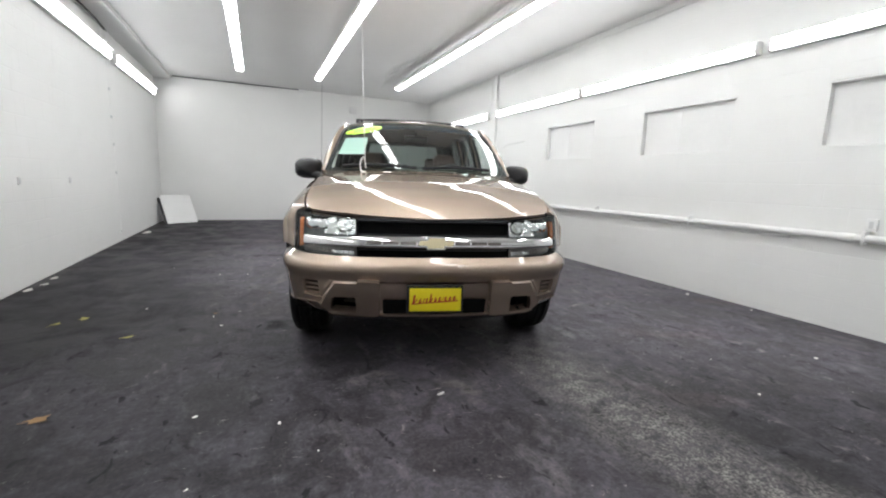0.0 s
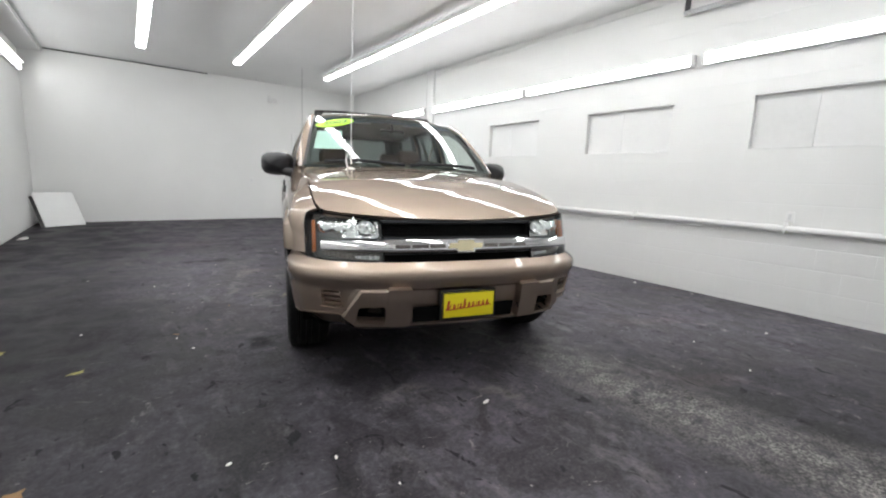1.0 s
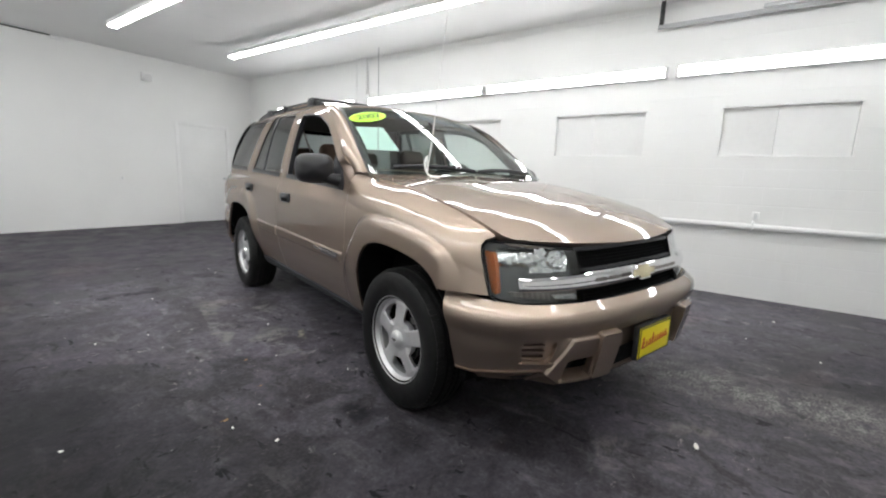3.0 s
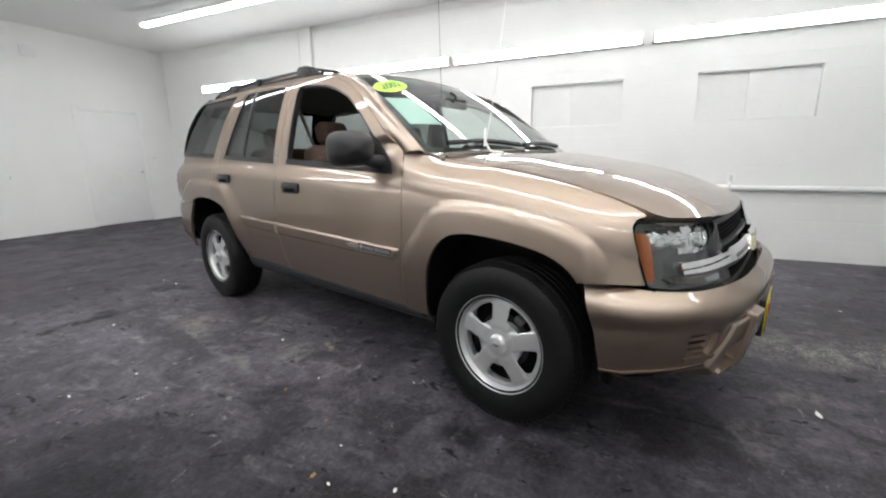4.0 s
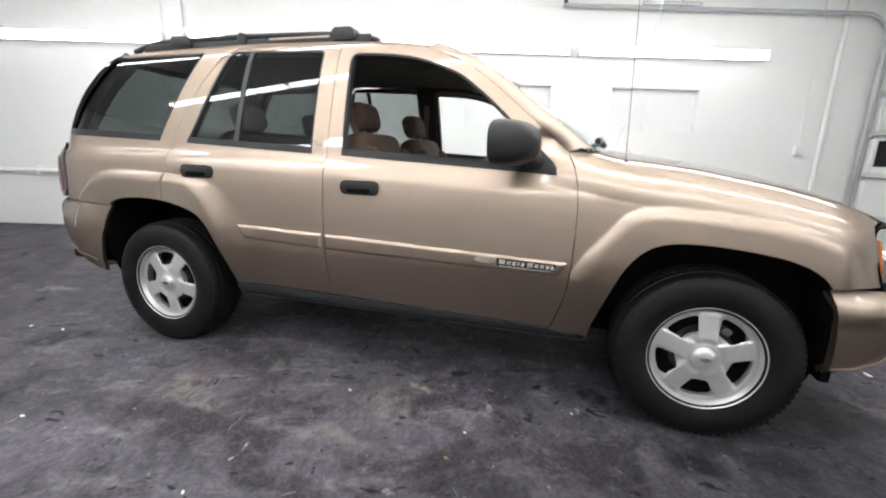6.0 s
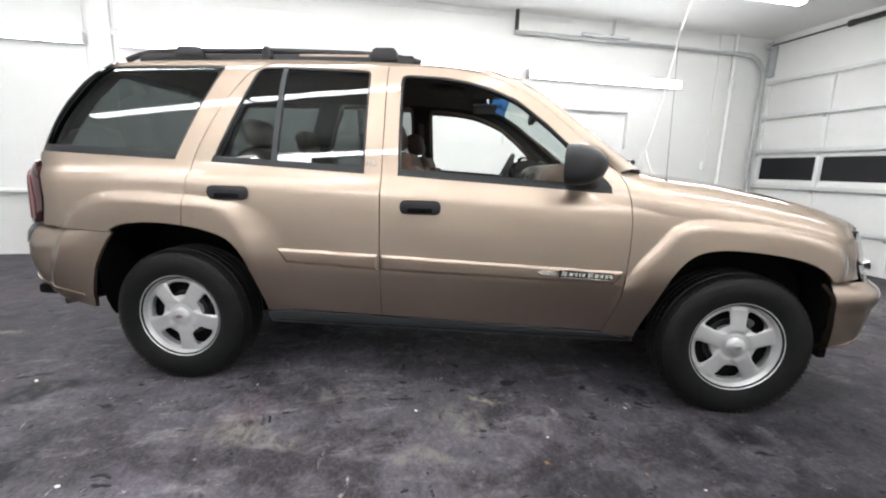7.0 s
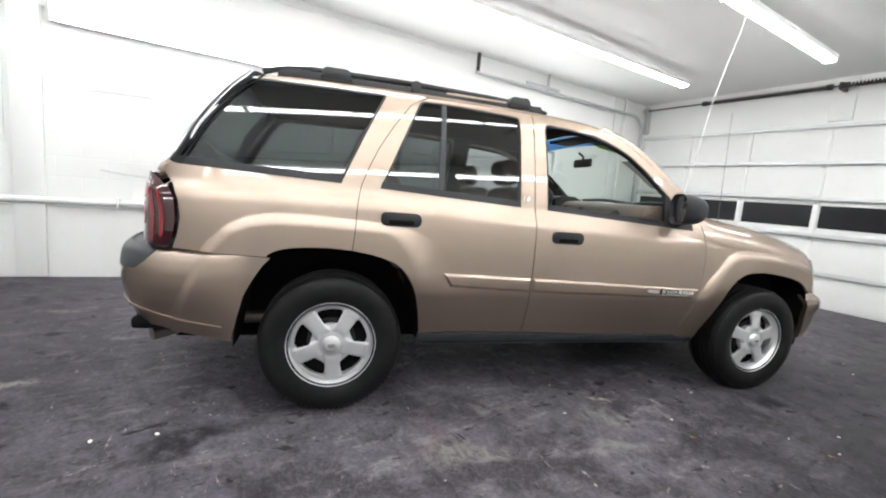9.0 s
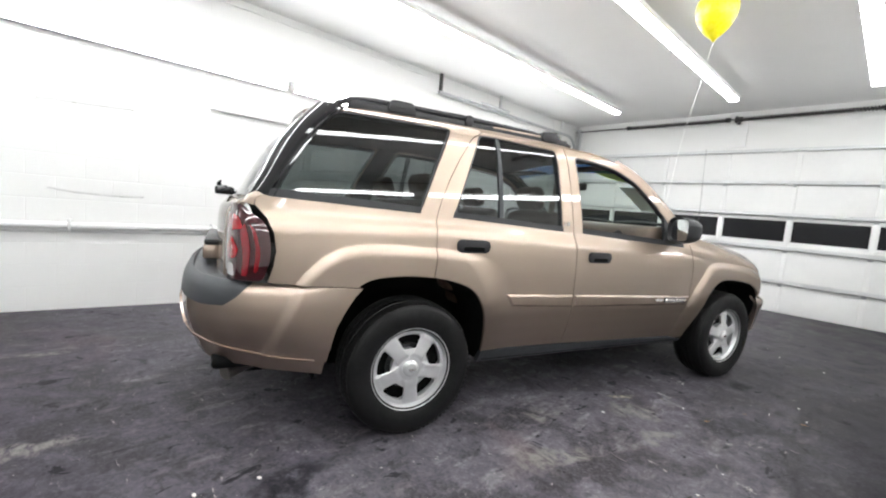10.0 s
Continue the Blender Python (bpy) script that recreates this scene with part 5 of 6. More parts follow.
for sgn in (1, -1):
    mm = (lambda q: q) if sgn > 0 else mirrored
    for k in range(3):
        z = 0.457 + 0.027 * k
        o = [(s_of(-0.795), z), (s_of(-0.70), z), (s_of(-0.70), z + 0.014), (s_of(-0.795), z + 0.014)]
        part("vent_slat", skin(mm(o), nose(-0.014), outward, res=0.03, lip=0.03), C["paint"], bumper)
    o = [(s_of(-0.80), 0.434), (s_of(-0.66), 0.428), (s_of(-0.66), 0.444), (s_of(-0.80), 0.450)]
    part("vent_ledge", skin(mm(o), nose(0.008), outward, res=0.02, lip=0.03), C["paint"], bumper)
    q = np.linspace(0.125, s_of(-0.690), 60)
    o = [(v, float(bead_z(np.array([v]))[0]) + 0.0065) for v in q] + [(v, float(bead_z(np.array([v]))[0]) - 0.001) for v in q[::-1]]
    part("bumper_bead", skin(mm(o), nose(0.005), outward, res=0.01, lip=0.012), C["paint"], bumper)
    o = rounded([(s_of(-0.71), 0.538), (s_of(-0.652), 0.542), (s_of(-0.665), 0.452), (s_of(-0.70), 0.444)], 0.01)
    part("vent_panel", skin(mm(o), nose(-0.022), outward, res=0.02, lip=0.02), C["paint"], bumper)
    # upright overriders
    o = rounded([(s_of(-0.452), 0.558), (s_of(-0.325), 0.556), (s_of(-0.332), 0.345), (s_of(-0.458), 0.347)], 0.012)
    part("overrider", skin(mm(o), nose(0.034), outward, res=0.016, lip=0.07), C["paint"], bumper)
    o = rounded([(s_of(-0.618), 0.368), (s_of(-0.465), 0.361), (s_of(-0.465), 0.348), (s_of(-0.630), 0.356)], 0.004)
    part("fog_lip", skin(mm(o), nose(0.032), outward, res=0.012, lip=0.07), C["paint"], bumper)
    c = s_of(-0.525) if sgn > 0 else NOSE_L - s_of(-0.525)
    o = [(c + 0.042 * math.cos(2 * math.pi * k / 20), 0.405 + 0.028 * math.sin(2 * math.pi * k / 20)) for k in range(20)]
    part("fog_lamp", skin(o, nose(-0.062), outward, res=0.02, lip=0.03), C["gloss"], bumper, "round fog lamp in dark opening")
o = [(s_of(-0.325), 0.349), (s_of(0.325), 0.349), (s_of(0.325), 0.335), (s_of(-0.325), 0.335)]
part("lower_lip", skin(o, nose(0.010), outward, res=0.012, lip=0.07), C["paint"], bumper)
o = [(0.16, 0.330), (NOSE_L - 0.16, 0.330), (NOSE_L - 0.24, 0.290), (MID, 0.290), (0.24, 0.290)]
part("air_dam", skin(o, nose(-0.035), outward, res=0.03, lip=0.02), C["trim"], bumper, "black plastic air dam")


part("lower_grille", skin([(s, z + (0.002 if z > 0.4 else -0.006)) for s, z in low], nose(-0.006), outward, res=0.03, lip=0.0), C["black"], bumper, "black lower grille panel")
# yellow dealer plate
plate = part("front_plate", boxes((0.893, 0.899, -0.162, 0.150, 0.384, 0.532), bevel=0.003), C["yellow"], car, "yellow dealer plate with red script bars")
part("plate_holder", boxes((0.868, 0.893, -0.17, 0.158, 0.376, 0.540), bevel=0.004), C["trim"], plate)
part("plate_frame", boxes((0.8985, 0.9005, -0.162, 0.150, 0.526, 0.532), (0.8985, 0.9005, -0.162, 0.150, 0.384, 0.390), (0.8985, 0.9005, -0.162, -0.156, 0.390, 0.526), (0.8985, 0.9005, 0.144, 0.150, 0.390, 0.526)), C["trim"], plate)
bm = bmesh.new()
rng = random.Random(4)
xs = -0.140
for k, w in enumerate((0.034, 0.022, 0.012, 0.020, 0.024, 0.022, 0.022, 0.008, 0.022, 0.022, 0.030)):
    h = 0.052 if k in (0, 4) else 0.030
    slope = 0.07 * (xs + 0.14)
    z = 0.432 + slope
    prism(bm, [(xs, z), (xs + w * 0.36, z), (xs + w * 0.36 + 0.008, z + h), (xs + 0.008, z + h)], 0, 0.8985, 0.9006)
    prism(bm, [(xs - 0.003, z - 0.002), (xs + w + 0.003, z - 0.001), (xs + w + 0.003, z + 0.005), (xs - 0.003, z + 0.004)], 0, 0.8985, 0.9004)
    if w > 0.015:
        prism(bm, [(xs + w * 0.36, z + h * 0.05), (xs + w * 0.86, z + h * 0.45), (xs + w * 0.86, z + h * 0.62), (xs + w * 0.36, z + h * 0.25)], 0, 0.8985, 0.9006)
    xs += w + 0.0025
part("plate_script", bm, C["lettering"], plate, "red script bars")


fy = np.concatenate([np.linspace(0, 0.80, 300), np.linspace(0.801, 0.9045, 500)])
fx = 0.30 + 0.488 * (1 - (fy / 0.905) ** 3.0) ** (1 / 3.0)
fq = np.concatenate([[0], np.cumsum(np.hypot(np.diff(fx), np.diff(fy)))])
fq = fq - np.interp(0.46, fy, fq) + 0.46
fnx, fny = np.gradient(fy), -np.gradient(fx)
fnx, fny = fnx / np.hypot(fnx, fny), fny / np.hypot(fnx, fny)


def face(lean=0.32, off=0.0, dip=None):
    """q round the nose (as far as y = 0.46 it is y itself), z up: the upright face of lamps and grille."""
    def f(q, z):
        a = np.abs(q)
        o = off + (dip(q, z) if dip is not None else 0)
        x = np.interp(a, fq, fx) + o * np.interp(a, fq, fnx) - lean * (z - 0.72)
        y = np.interp(a, fq, fy) + o * np.interp(a, fq, fny)
        return np.stack([x, np.sign(q) * y, z], -1)
    return f


Q1 = float(np.interp(0.845, fy, fq))
lamp_line = rounded([(-0.462, 0.902), (-0.600, 0.916), (-Q1 + 0.12, 0.930), (-Q1 + 0.02, 0.930), (-Q1, 0.90), (-Q1 - 0.004, 0.80), (-Q1, 0.715), (-Q1 + 0.02, 0.694), (-Q1 + 0.15, 0.680), (-0.60, 0.662), (-0.455, 0.655)], 0.02)
for s in (-1, 1):
    def fl(poly):
        return [(-s * y, z) for y, z in poly]

    def sidelong(p, s=s):
        return p - np.array([0.2, s * 0.3, 0.8])
    hl = part("headlight", skin(fl(lamp_line), face(off=-0.055), sidelong, lip=0.05, res=0.03), C["backing"], car, "clear headlight with amber side marker")
    part("lens", skin(fl(lamp_line), face(off=0.004), sidelong, lip=0, res=0.02), C["lens"], hl, "clear lamp lens")
    part("lamp_gasket", skin(fl(shrunk(lamp_line, -0.005)), face(off=-0.004), sidelong, [fl(lamp_line)], lip=0.06, res=0.03), C["black"], hl)
    part("side_marker", skin(fl(rounded([(-Q1 + 0.048, 0.888), (-Q1 + 0.004, 0.892), (-Q1 + 0.001, 0.80), (-Q1 + 0.005, 0.722), (-Q1 + 0.032, 0.716), (-Q1 + 0.044, 0.80)], 0.014)), face(off=-0.006, dip=lambda q, z: -0.85 * np.clip(np.abs(q) - Q1 + 0.050, 0, 0.1)), sidelong, lip=0.02, res=0.012), C["amber"], hl, "amber side marker")

    def bowl(cy, cz, ry, rz, depth):
        def d(y, z):
            r = np.clip(((np.abs(y) - cy) / ry) ** 2 + ((z - cz) / rz) ** 2, 0, 1)
            return depth * (r - 1)
        return d

    def flutes(y, z):
        return 0.0011 * np.sin(np.abs(y) * 170 + 1.5 * np.sin(z * 60)) + 0.0022 * np.sin(np.abs(y) * 75 + z * 40) * np.sin(z * 120) - 0.018 * np.clip((np.abs(y) - 0.60) / 0.1, 0, 1) * np.clip((0.86 - z) / 0.04, -1, 1) ** 2
    up = rounded([(-0.475, 0.895), (-0.60, 0.907), (-Q1 + 0.064, 0.914), (-Q1 + 0.060, 0.798), (-0.478, 0.802)], 0.02)
    part("reflector_surround", skin(fl(up), face(off=-0.040, dip=flutes), sidelong, lip=0.015, res=0.008), C["satin"], hl, "fluted chrome reflector")
    for cy, ry in ((0.548, 0.055),):
        o = [(-cy + ry * math.cos(2 * math.pi * k / 26), 0.857 + 0.038 * math.sin(2 * math.pi * k / 26)) for k in range(26)]
        part("reflector", skin(fl(o), face(off=-0.030, dip=bowl(cy, 0.857, ry, 0.038, 0.035)), ahead, lip=0.02, res=0.012), C["satin"], hl, "chrome reflector bowl")
        c = face(off=-0.060)(np.array([s * cy]), np.array([0.857]))[0]
        part("bulb", tube(bmesh.new(), [tuple(c), tuple(c + np.array([0.026, 0, 0]))], [0.012, 0.009], 10), C["alloy"], hl)
    lo = rounded([(-0.470, 0.724), (-Q1 + 0.085, 0.729), (-Q1 + 0.105, 0.712), (-0.60, 0.692), (-0.472, 0.684)], 0.010)
    part("signal_lamp", skin(fl(lo), face(off=-0.030, dip=lambda y, z: 0.0016 * np.sin(np.abs(y) * 240)), sidelong, lip=0.02, res=0.006), C["steel"], hl, "dim turn signal reflector")
    lo = rounded([(-0.478, 0.712), (-0.62, 0.714), (-0.60, 0.697), (-0.480, 0.690)], 0.006)
    part("signal_reflector", skin(fl(lo), face(off=-0.024, dip=lambda y, z: 0.0012 * np.sin(np.abs(y) * 220)), sidelong, lip=0.01, res=0.006), C["smoked"], hl, "bright turn signal reflector")

# grille and its bright bar
grille = part("grille", skin([(-0.462, 0.655), (0.462, 0.655), (0.462, 0.898), (0.0, 0.893), (-0.462, 0.898)], face(off=-0.06), ahead, lip=0.02, res=0.04), C["black"], car, "black mesh grille with chrome bar")
for z0, z1 in ((0.815, 0.885), (0.672, 0.722)):
    z = z0
    while z < z1:
        pts = [tuple(face(off=-0.028)(np.array([y]), np.array([z]))[0]) for y in np.linspace(-0.45, 0.45, 24)]
        part("mesh_wire", tube(bmesh.new(), pts, 0.0032, 4, cap=False), C["black"], grille)
        z += 0.0145
for y in np.linspace(-0.45, 0.45, 44):
    for z0, z1 in ((0.812, 0.888), (0.668, 0.726)):
        part("mesh_upright", tube(bmesh.new(), [tuple(face(off=-0.030)(np.array([y]), np.array([z]))[0]) for z in (z0, z1)], 0.0028, 4, cap=False), C["black"], grille)
for z0, z1 in ((0.888, 0.905), (0.800, 0.814), (0.655, 0.672), (0.724, 0.738)):
    part("grille_frame", skin([(-0.462, z0), (0.462, z0), (0.462, z1), (-0.462, z1)], face(off=-0.012), ahead, lip=0.03, res=0.03), C["trim"], grille)


def barrel(y, z):
    return 0.016 * np.sqrt(np.clip(1 - ((z - 0.770) / 0.034) ** 2, 0, 1))


bar_line = rounded([(-0.775, 0.741), (0.775, 0.741), (0.778, 0.794), (0.46, 0.797), (0.43, 0.803), (-0.43, 0.803), (-0.46, 0.797), (-0.778, 0.794)], 0.014)
part("chrome_bar", skin(bar_line, face(off=0.012, dip=barrel), ahead, lip=0.03, res=0.010), C["chrome"], grille, "chrome crossbar")
for a, b in ((0.115, 0.205), (0.215, 0.305), (0.315, 0.395)):
    for s in (-1, 1):
        o = rounded([(s * a, 0.762), (s * b, 0.762), (s * b, 0.778), (s * a, 0.778)], 0.006)
        part("bar_inset", skin(o, face(off=0.0292, dip=None), ahead, lip=0.012, res=0.02), C["steel"], grille)
bow = [(-0.105, 0.757), (-0.052, 0.757), (-0.045, 0.742), (0.048, 0.742), (0.045, 0.757), (0.098, 0.757), (0.108, 0.786), (0.055, 0.786), (0.050, 0.802), (-0.042, 0.802), (-0.046, 0.786), (-0.092, 0.786)]
part("emblem_rim", skin(shrunk(bow, -0.006), face(off=0.034), ahead, lip=0.02, res=0.03), C["chrome"], grille)
part("emblem", skin(bow, face(off=0.038), ahead, lip=0.01, res=0.03), C["gold"], grille, "plain gold emblem shape")


# ---- rear: tailgate, lamps, bumper ----
back_x = smoothed([(0.60, -3.79), (0.80, -3.805), (1.0, -3.805), (1.13, -3.800), (1.19, -3.750), (1.235, -3.700), (1.30, -3.672), (1.48, -3.575), (1.56, -3.512), (1.66, -3.425), (1.70, -3.385), (1.76, -3.31)], 0.5, 1.9, 0.015)


def rear(off=0.0):
    def f(y, z):
        return np.stack([back_x(z) + 0.10 * (np.abs(y) / 0.80) ** 3.0 - off, y, z], -1)
    return f


gate = part("tailgate", skin([(-0.66, 0.80), (0.66, 0.80), (0.70, 1.0), (0.70, 1.195), (-0.70, 1.195), (-0.70, 1.0)], rear(), astern, res=0.04), C["paint"], car, "bronze painted tailgate")
part("rear_glass", skin([(-0.73, 1.205), (0.73, 1.205), (0.63, 1.48), (0.56, 1.688), (-0.56, 1.688), (-0.63, 1.48)], rear(), astern, lip=0.004, res=0.05), C["tint"], gate, "dark tinted rear glass")
part("glass_border", skin([(-0.735, 1.203), (0.735, 1.203), (0.635, 1.48), (0.565, 1.69), (-0.565, 1.69), (-0.635, 1.48)], rear(-0.006), astern, [[(-0.64, 1.24), (0.64, 1.24), (0.56, 1.48), (0.49, 1.65), (-0.49, 1.65), (-0.56, 1.48)]], lip=0, res=0.05), C["gloss"], gate)
part("gate_garnish", boxes((-3.865, -3.79, -0.34, 0.34, 0.845, 0.925), bevel=0.015), C["paint"], gate)
part("garnish_top", boxes((-3.860, -3.79, -0.345, 0.345, 0.925, 0.955), bevel=0.012), C["trim"], gate)
wiper = part("rear_wiper", boxes((-3.825, -3.72, -0.07, 0.05, 1.195, 1.245), bevel=0.014), C["gloss"], gate, "black rear wiper with glossy pivot cover")
part("wiper_arm", tube(bmesh.new(), [(-3.80, 0.0, 1.225), (-3.80, -0.12, 1.235), (-3.765, -0.36, 1.240)], [0.014, 0.010, 0.007], 8), C["trim"], wiper)
part("washer_nozzle", tube(bmesh.new(), [(-3.80, 0.01, 1.235), (-3.805, 0.01, 1.262), (-3.795, -0.02, 1.275)], [0.015, 0.012, 0.006], 8), C["gloss"], wiper)

BACK = plan(1200, 3.33, 0.635, 0.944, 3.2)
BACK = resampled(np.concatenate([[(3.12, -0.944)], BACK, [(3.12, 0.944)]]), 1400)
BACK_S = np.concatenate([[0], np.cumsum(np.linalg.norm(np.diff(BACK, axis=0), axis=1))])
BACK_L = BACK_S[-1]
BT = np.gradient(BACK, axis=0)
BT /= np.linalg.norm(BT, axis=1)[:, None]
back_in = smoothed([(0.28, 0.11), (0.38, 0.075), (0.45, 0.045), (0.50, 0.028), (0.58, 0.008), (0.64, 0.0), (0.72, 0.0), (0.78, 0.010), (0.81, 0.03), (0.84, 0.08)], 0.2, 0.95, 0.010)


def tail(off=0.0):
    def f(s, z):
        e = step(0.05, 0.50, np.minimum(s, BACK_L - s))
        o = -back_in(z) * e + off
        # the wheel flare runs on into the bumper's ends
        o = o + 0.016 * step(0.36, 0.30, np.minimum(s, BACK_L - s) - 0.45 * (0.80 - z)) - 0.004
        tx, ty = np.interp(s, BACK_S, BT[:, 0]), np.interp(s, BACK_S, BT[:, 1])
        x, y = np.interp(s, BACK_S, BACK[:, 0]), np.interp(s, BACK_S, BACK[:, 1])
        return np.stack([-(x + ty * o), y - tx * o, z], -1)
    return f


def from_middle(p):
    return p - np.array([-3.2, 0, 0.6])


side_end = [(0.040, 0.805), (0.075, 0.765), (0.115, 0.70), (0.155, 0.62), (0.180, 0.52), (0.195, 0.448)]
half = BACK_L / 2
lower = [(0.25, 0.455), (0.40, 0.475), (0.62, 0.512), (0.80, 0.530), (half, 0.535)]
pad_edge = [(0.545, 0.819), (0.60, 0.757), (0.66, 0.714), (0.80, 0.702), (half, 0.702)]


def over(poly):
    return [(BACK_L - s, z) for s, z in poly]


r_bumper_line = side_end + lower + over(lower)[-2::-1] + over(side_end)[::-1] + over(pad_edge) + pad_edge[-2::-1]
r_bumper = part("rear_bumper", skin(r_bumper_line, tail(), from_middle, res=0.02, lip=0.02), C["paint"], car)
pad_line = [(0.548, 0.822)] + pad_edge[1:] + over(pad_edge)[-2:0:-1] + [(BACK_L - 0.548, 0.822)]
part("step_pad", skin(pad_line, tail(0.003), from_middle, res=0.02, lip=0.02), C["cladding"], r_bumper, "dark grey plastic step pad")
ring = [tuple(tail(0.001)(np.array([s]), np.array([0.812]))[0]) for s in np.linspace(0.548, BACK_L - 0.548, 50)]
bm = bmesh.new()
vs = [bm.verts.new(p) for p in ring] + [bm.verts.new((-3.56, 0.86, 0.812)), bm.verts.new((-3.56, -0.86, 0.812))]
bm.faces.new(vs)
part("step_top", bm, C["cladding"], r_bumper)
valance = [(0.20, 0.446)] + lower[1:] + over(lower)[-2:0:-1] + [(BACK_L - 0.20, 0.446), (BACK_L - 0.21, 0.385), (BACK_L - 0.6, 0.43), (half, 0.44), (0.6, 0.43), (0.21, 0.385)]
part("rear_valance", skin(valance, tail(-0.012), from_middle, res=0.03, lip=0.02), C["paint"], r_bumper)
bead = [(s, z + 0.005) for s, z in lower] + [(s, z - 0.006) for s, z in lower[::-1]]
for q in (bead, over(bead)):
    part("bumper_bead", skin(q, tail(0.006), from_middle, res=0.02, lip=0.01), C["paint"], r_bumper)
# no hole is cut: a black sheet paints in the dark of the opening
opening = [(half - 0.44, 0.534), (half - 0.33, 0.640), (half + 0.33, 0.640), (half + 0.44, 0.534)]
part("opening_shade", skin(opening, tail(0.0025), from_middle, res=0.03, lip=0.01), C["black"], r_bumper, "dark sheet standing in for the lower bumper opening")
for q in ([(half - 0.452, 0.532), (half - 0.338, 0.645), (half - 0.320, 0.638), (half - 0.430, 0.532)], [(half - 0.338, 0.652), (half + 0.338, 0.652), (half + 0.325, 0.636), (half - 0.325, 0.636)]):
    part("opening_rim", skin(q, tail(0.010), from_middle, res=0.012, lip=0.012), C["paint"], r_bumper)
part("opening_rim", skin(over([(half - 0.452, 0.532), (half - 0.338, 0.645), (half - 0.320, 0.638), (half - 0.430, 0.532)]), tail(0.010), from_middle, res=0.012, lip=0.012), C["paint"], r_bumper)
part("tow_hitch", boxes((-3.87, -3.70, -0.06, 0.06, 0.42, 0.50), bevel=0.01), C["trim"], r_bumper)

lamp_front = smoothed([(0.83, -3.594), (0.90, -3.570), (0.97, -3.561), (1.05, -3.573), (1.11, -3.602), (1.165, -3.652)], 0.8, 1.2, 0.012)
for s in (-1, 1):
    def lampmap(off, s=s):
        def f(u, z):
            k = np.clip((z - 0.83) / 0.33, 0, 1)
            xa = lamp_front(z)
            ya = body(xa, z) - 0.004
            xb, yb = back_x(np.minimum(z, 1.13)) + 0.055, 0.665
            c, q = np.cos(u * math.pi / 2) ** 0.75, np.sin(u * math.pi / 2) ** 0.75
            return np.stack([xa + (xb - xa) * q - off * np.sin(u * math.pi / 2), s * (yb + (ya - yb) * c + off * np.cos(u * math.pi / 2)), z], -1)
        return f

    def away(p, s=s):
        return p - np.array([-3.4, s * 0.4, 1.0])
    full_lamp = rounded([(0.02, 0.832), (0.97, 0.832), (0.97, 1.10), (0.80, 1.165), (0.30, 1.165), (0.02, 1.10)], 0.04)
    tl = part("tail_light", skin(full_lamp, lampmap(0.0), away, res=0.03, lip=0.03), C["darkred"], car, "smoked red tail light")
    # the tall pale cell paints in the tailgate edge mirroring the white wall
    for o, m, w in (([(0.40, 1.060), (0.80, 1.040), (0.80, 1.115), (0.56, 1.120), (0.44, 1.10)], "red", "bright red lamp cell"), ([(0.56, 0.925), (0.80, 0.915), (0.80, 1.015), (0.68, 1.020), (0.50, 0.965)], "red", "bright red lamp cell"), ([(0.26, 0.852), (0.38, 0.852), (0.40, 0.95), (0.46, 1.045), (0.34, 1.085), (0.28, 1.0)], "deepred", "deep red outer lamp cell"), ([(0.12, 0.870), (0.18, 0.870), (0.20, 1.0), (0.26, 1.09), (0.18, 1.06), (0.13, 0.97)], "deepred", "deep red side reflector"), ([(0.86, 0.860), (0.95, 0.860), (0.95, 1.125), (0.87, 1.125)], "alloy", "clear reversing lamp cell"), ([(0.55, 0.846), (0.78, 0.846), (0.78, 0.900), (0.62, 0.900)], "alloy", "clear reversing lamp cell")):
        part("lamp_cell", skin(rounded(o, 0.02), lampmap(0.003), away, res=0.03, lip=0.002), C[m], tl, w)
    # black corner between side glass and rear glass
    zz = [1.212, 1.262, 1.37, 1.47, 1.58, 1.64, 1.687]
    qx = np.interp(zz, [1.210, 1.262, 1.37, 1.470, 1.575, 1.632, 1.690], [-3.570, -3.545, -3.490, -3.430, -3.357, -3.305, -3.240])
    a = soft_line([(x, s * (float(body(np.array([x]), np.array([z]))[0]) + 0.004), z) for x, z in zip(qx, zz)], 24, 2)
    yy = np.interp(zz, [1.205, 1.48, 1.688], [0.64, 0.55, 0.48])
    b = soft_line([tuple(rear(0.005)(np.array([s * y]), np.array([z]))[0]) for y, z in zip(yy, zz)], 24, 2)
    part("rear_pillar", strip(a, b, 10, np.array([-0.6, s, 0.1]), 0.042), C["gloss"], car, "gloss black rear pillar")
    # painted corner over the lamp
    a2 = [(x, s * float(body(np.array([x]), np.array([z]))[0]), z) for x, z in ((-3.650, 1.165), (-3.645, 1.20), (-3.612, 1.214))]
    b2 = [tuple(rear()(np.array([s * y]), np.array([z]))[0]) for y, z in ((0.69, 1.165), (0.70, 1.19), (0.73, 1.206))]
    part("rear_corner", strip(resampled(a2, 8), resampled(b2, 8), 8, np.array([-0.6, s, 0.1]), 0.022), C["paint"], car)

bm = bmesh.new()
tube(bm, soft_line([(-3.2, -0.50, 0.38), (-3.45, -0.52, 0.38), (-3.60, -0.58, 0.365), (-3.74, -0.70, 0.345)], 24, 3), 0.036, 14)
part("exhaust_pipe", bm, C["steel"], car, "dull steel exhaust pipe")

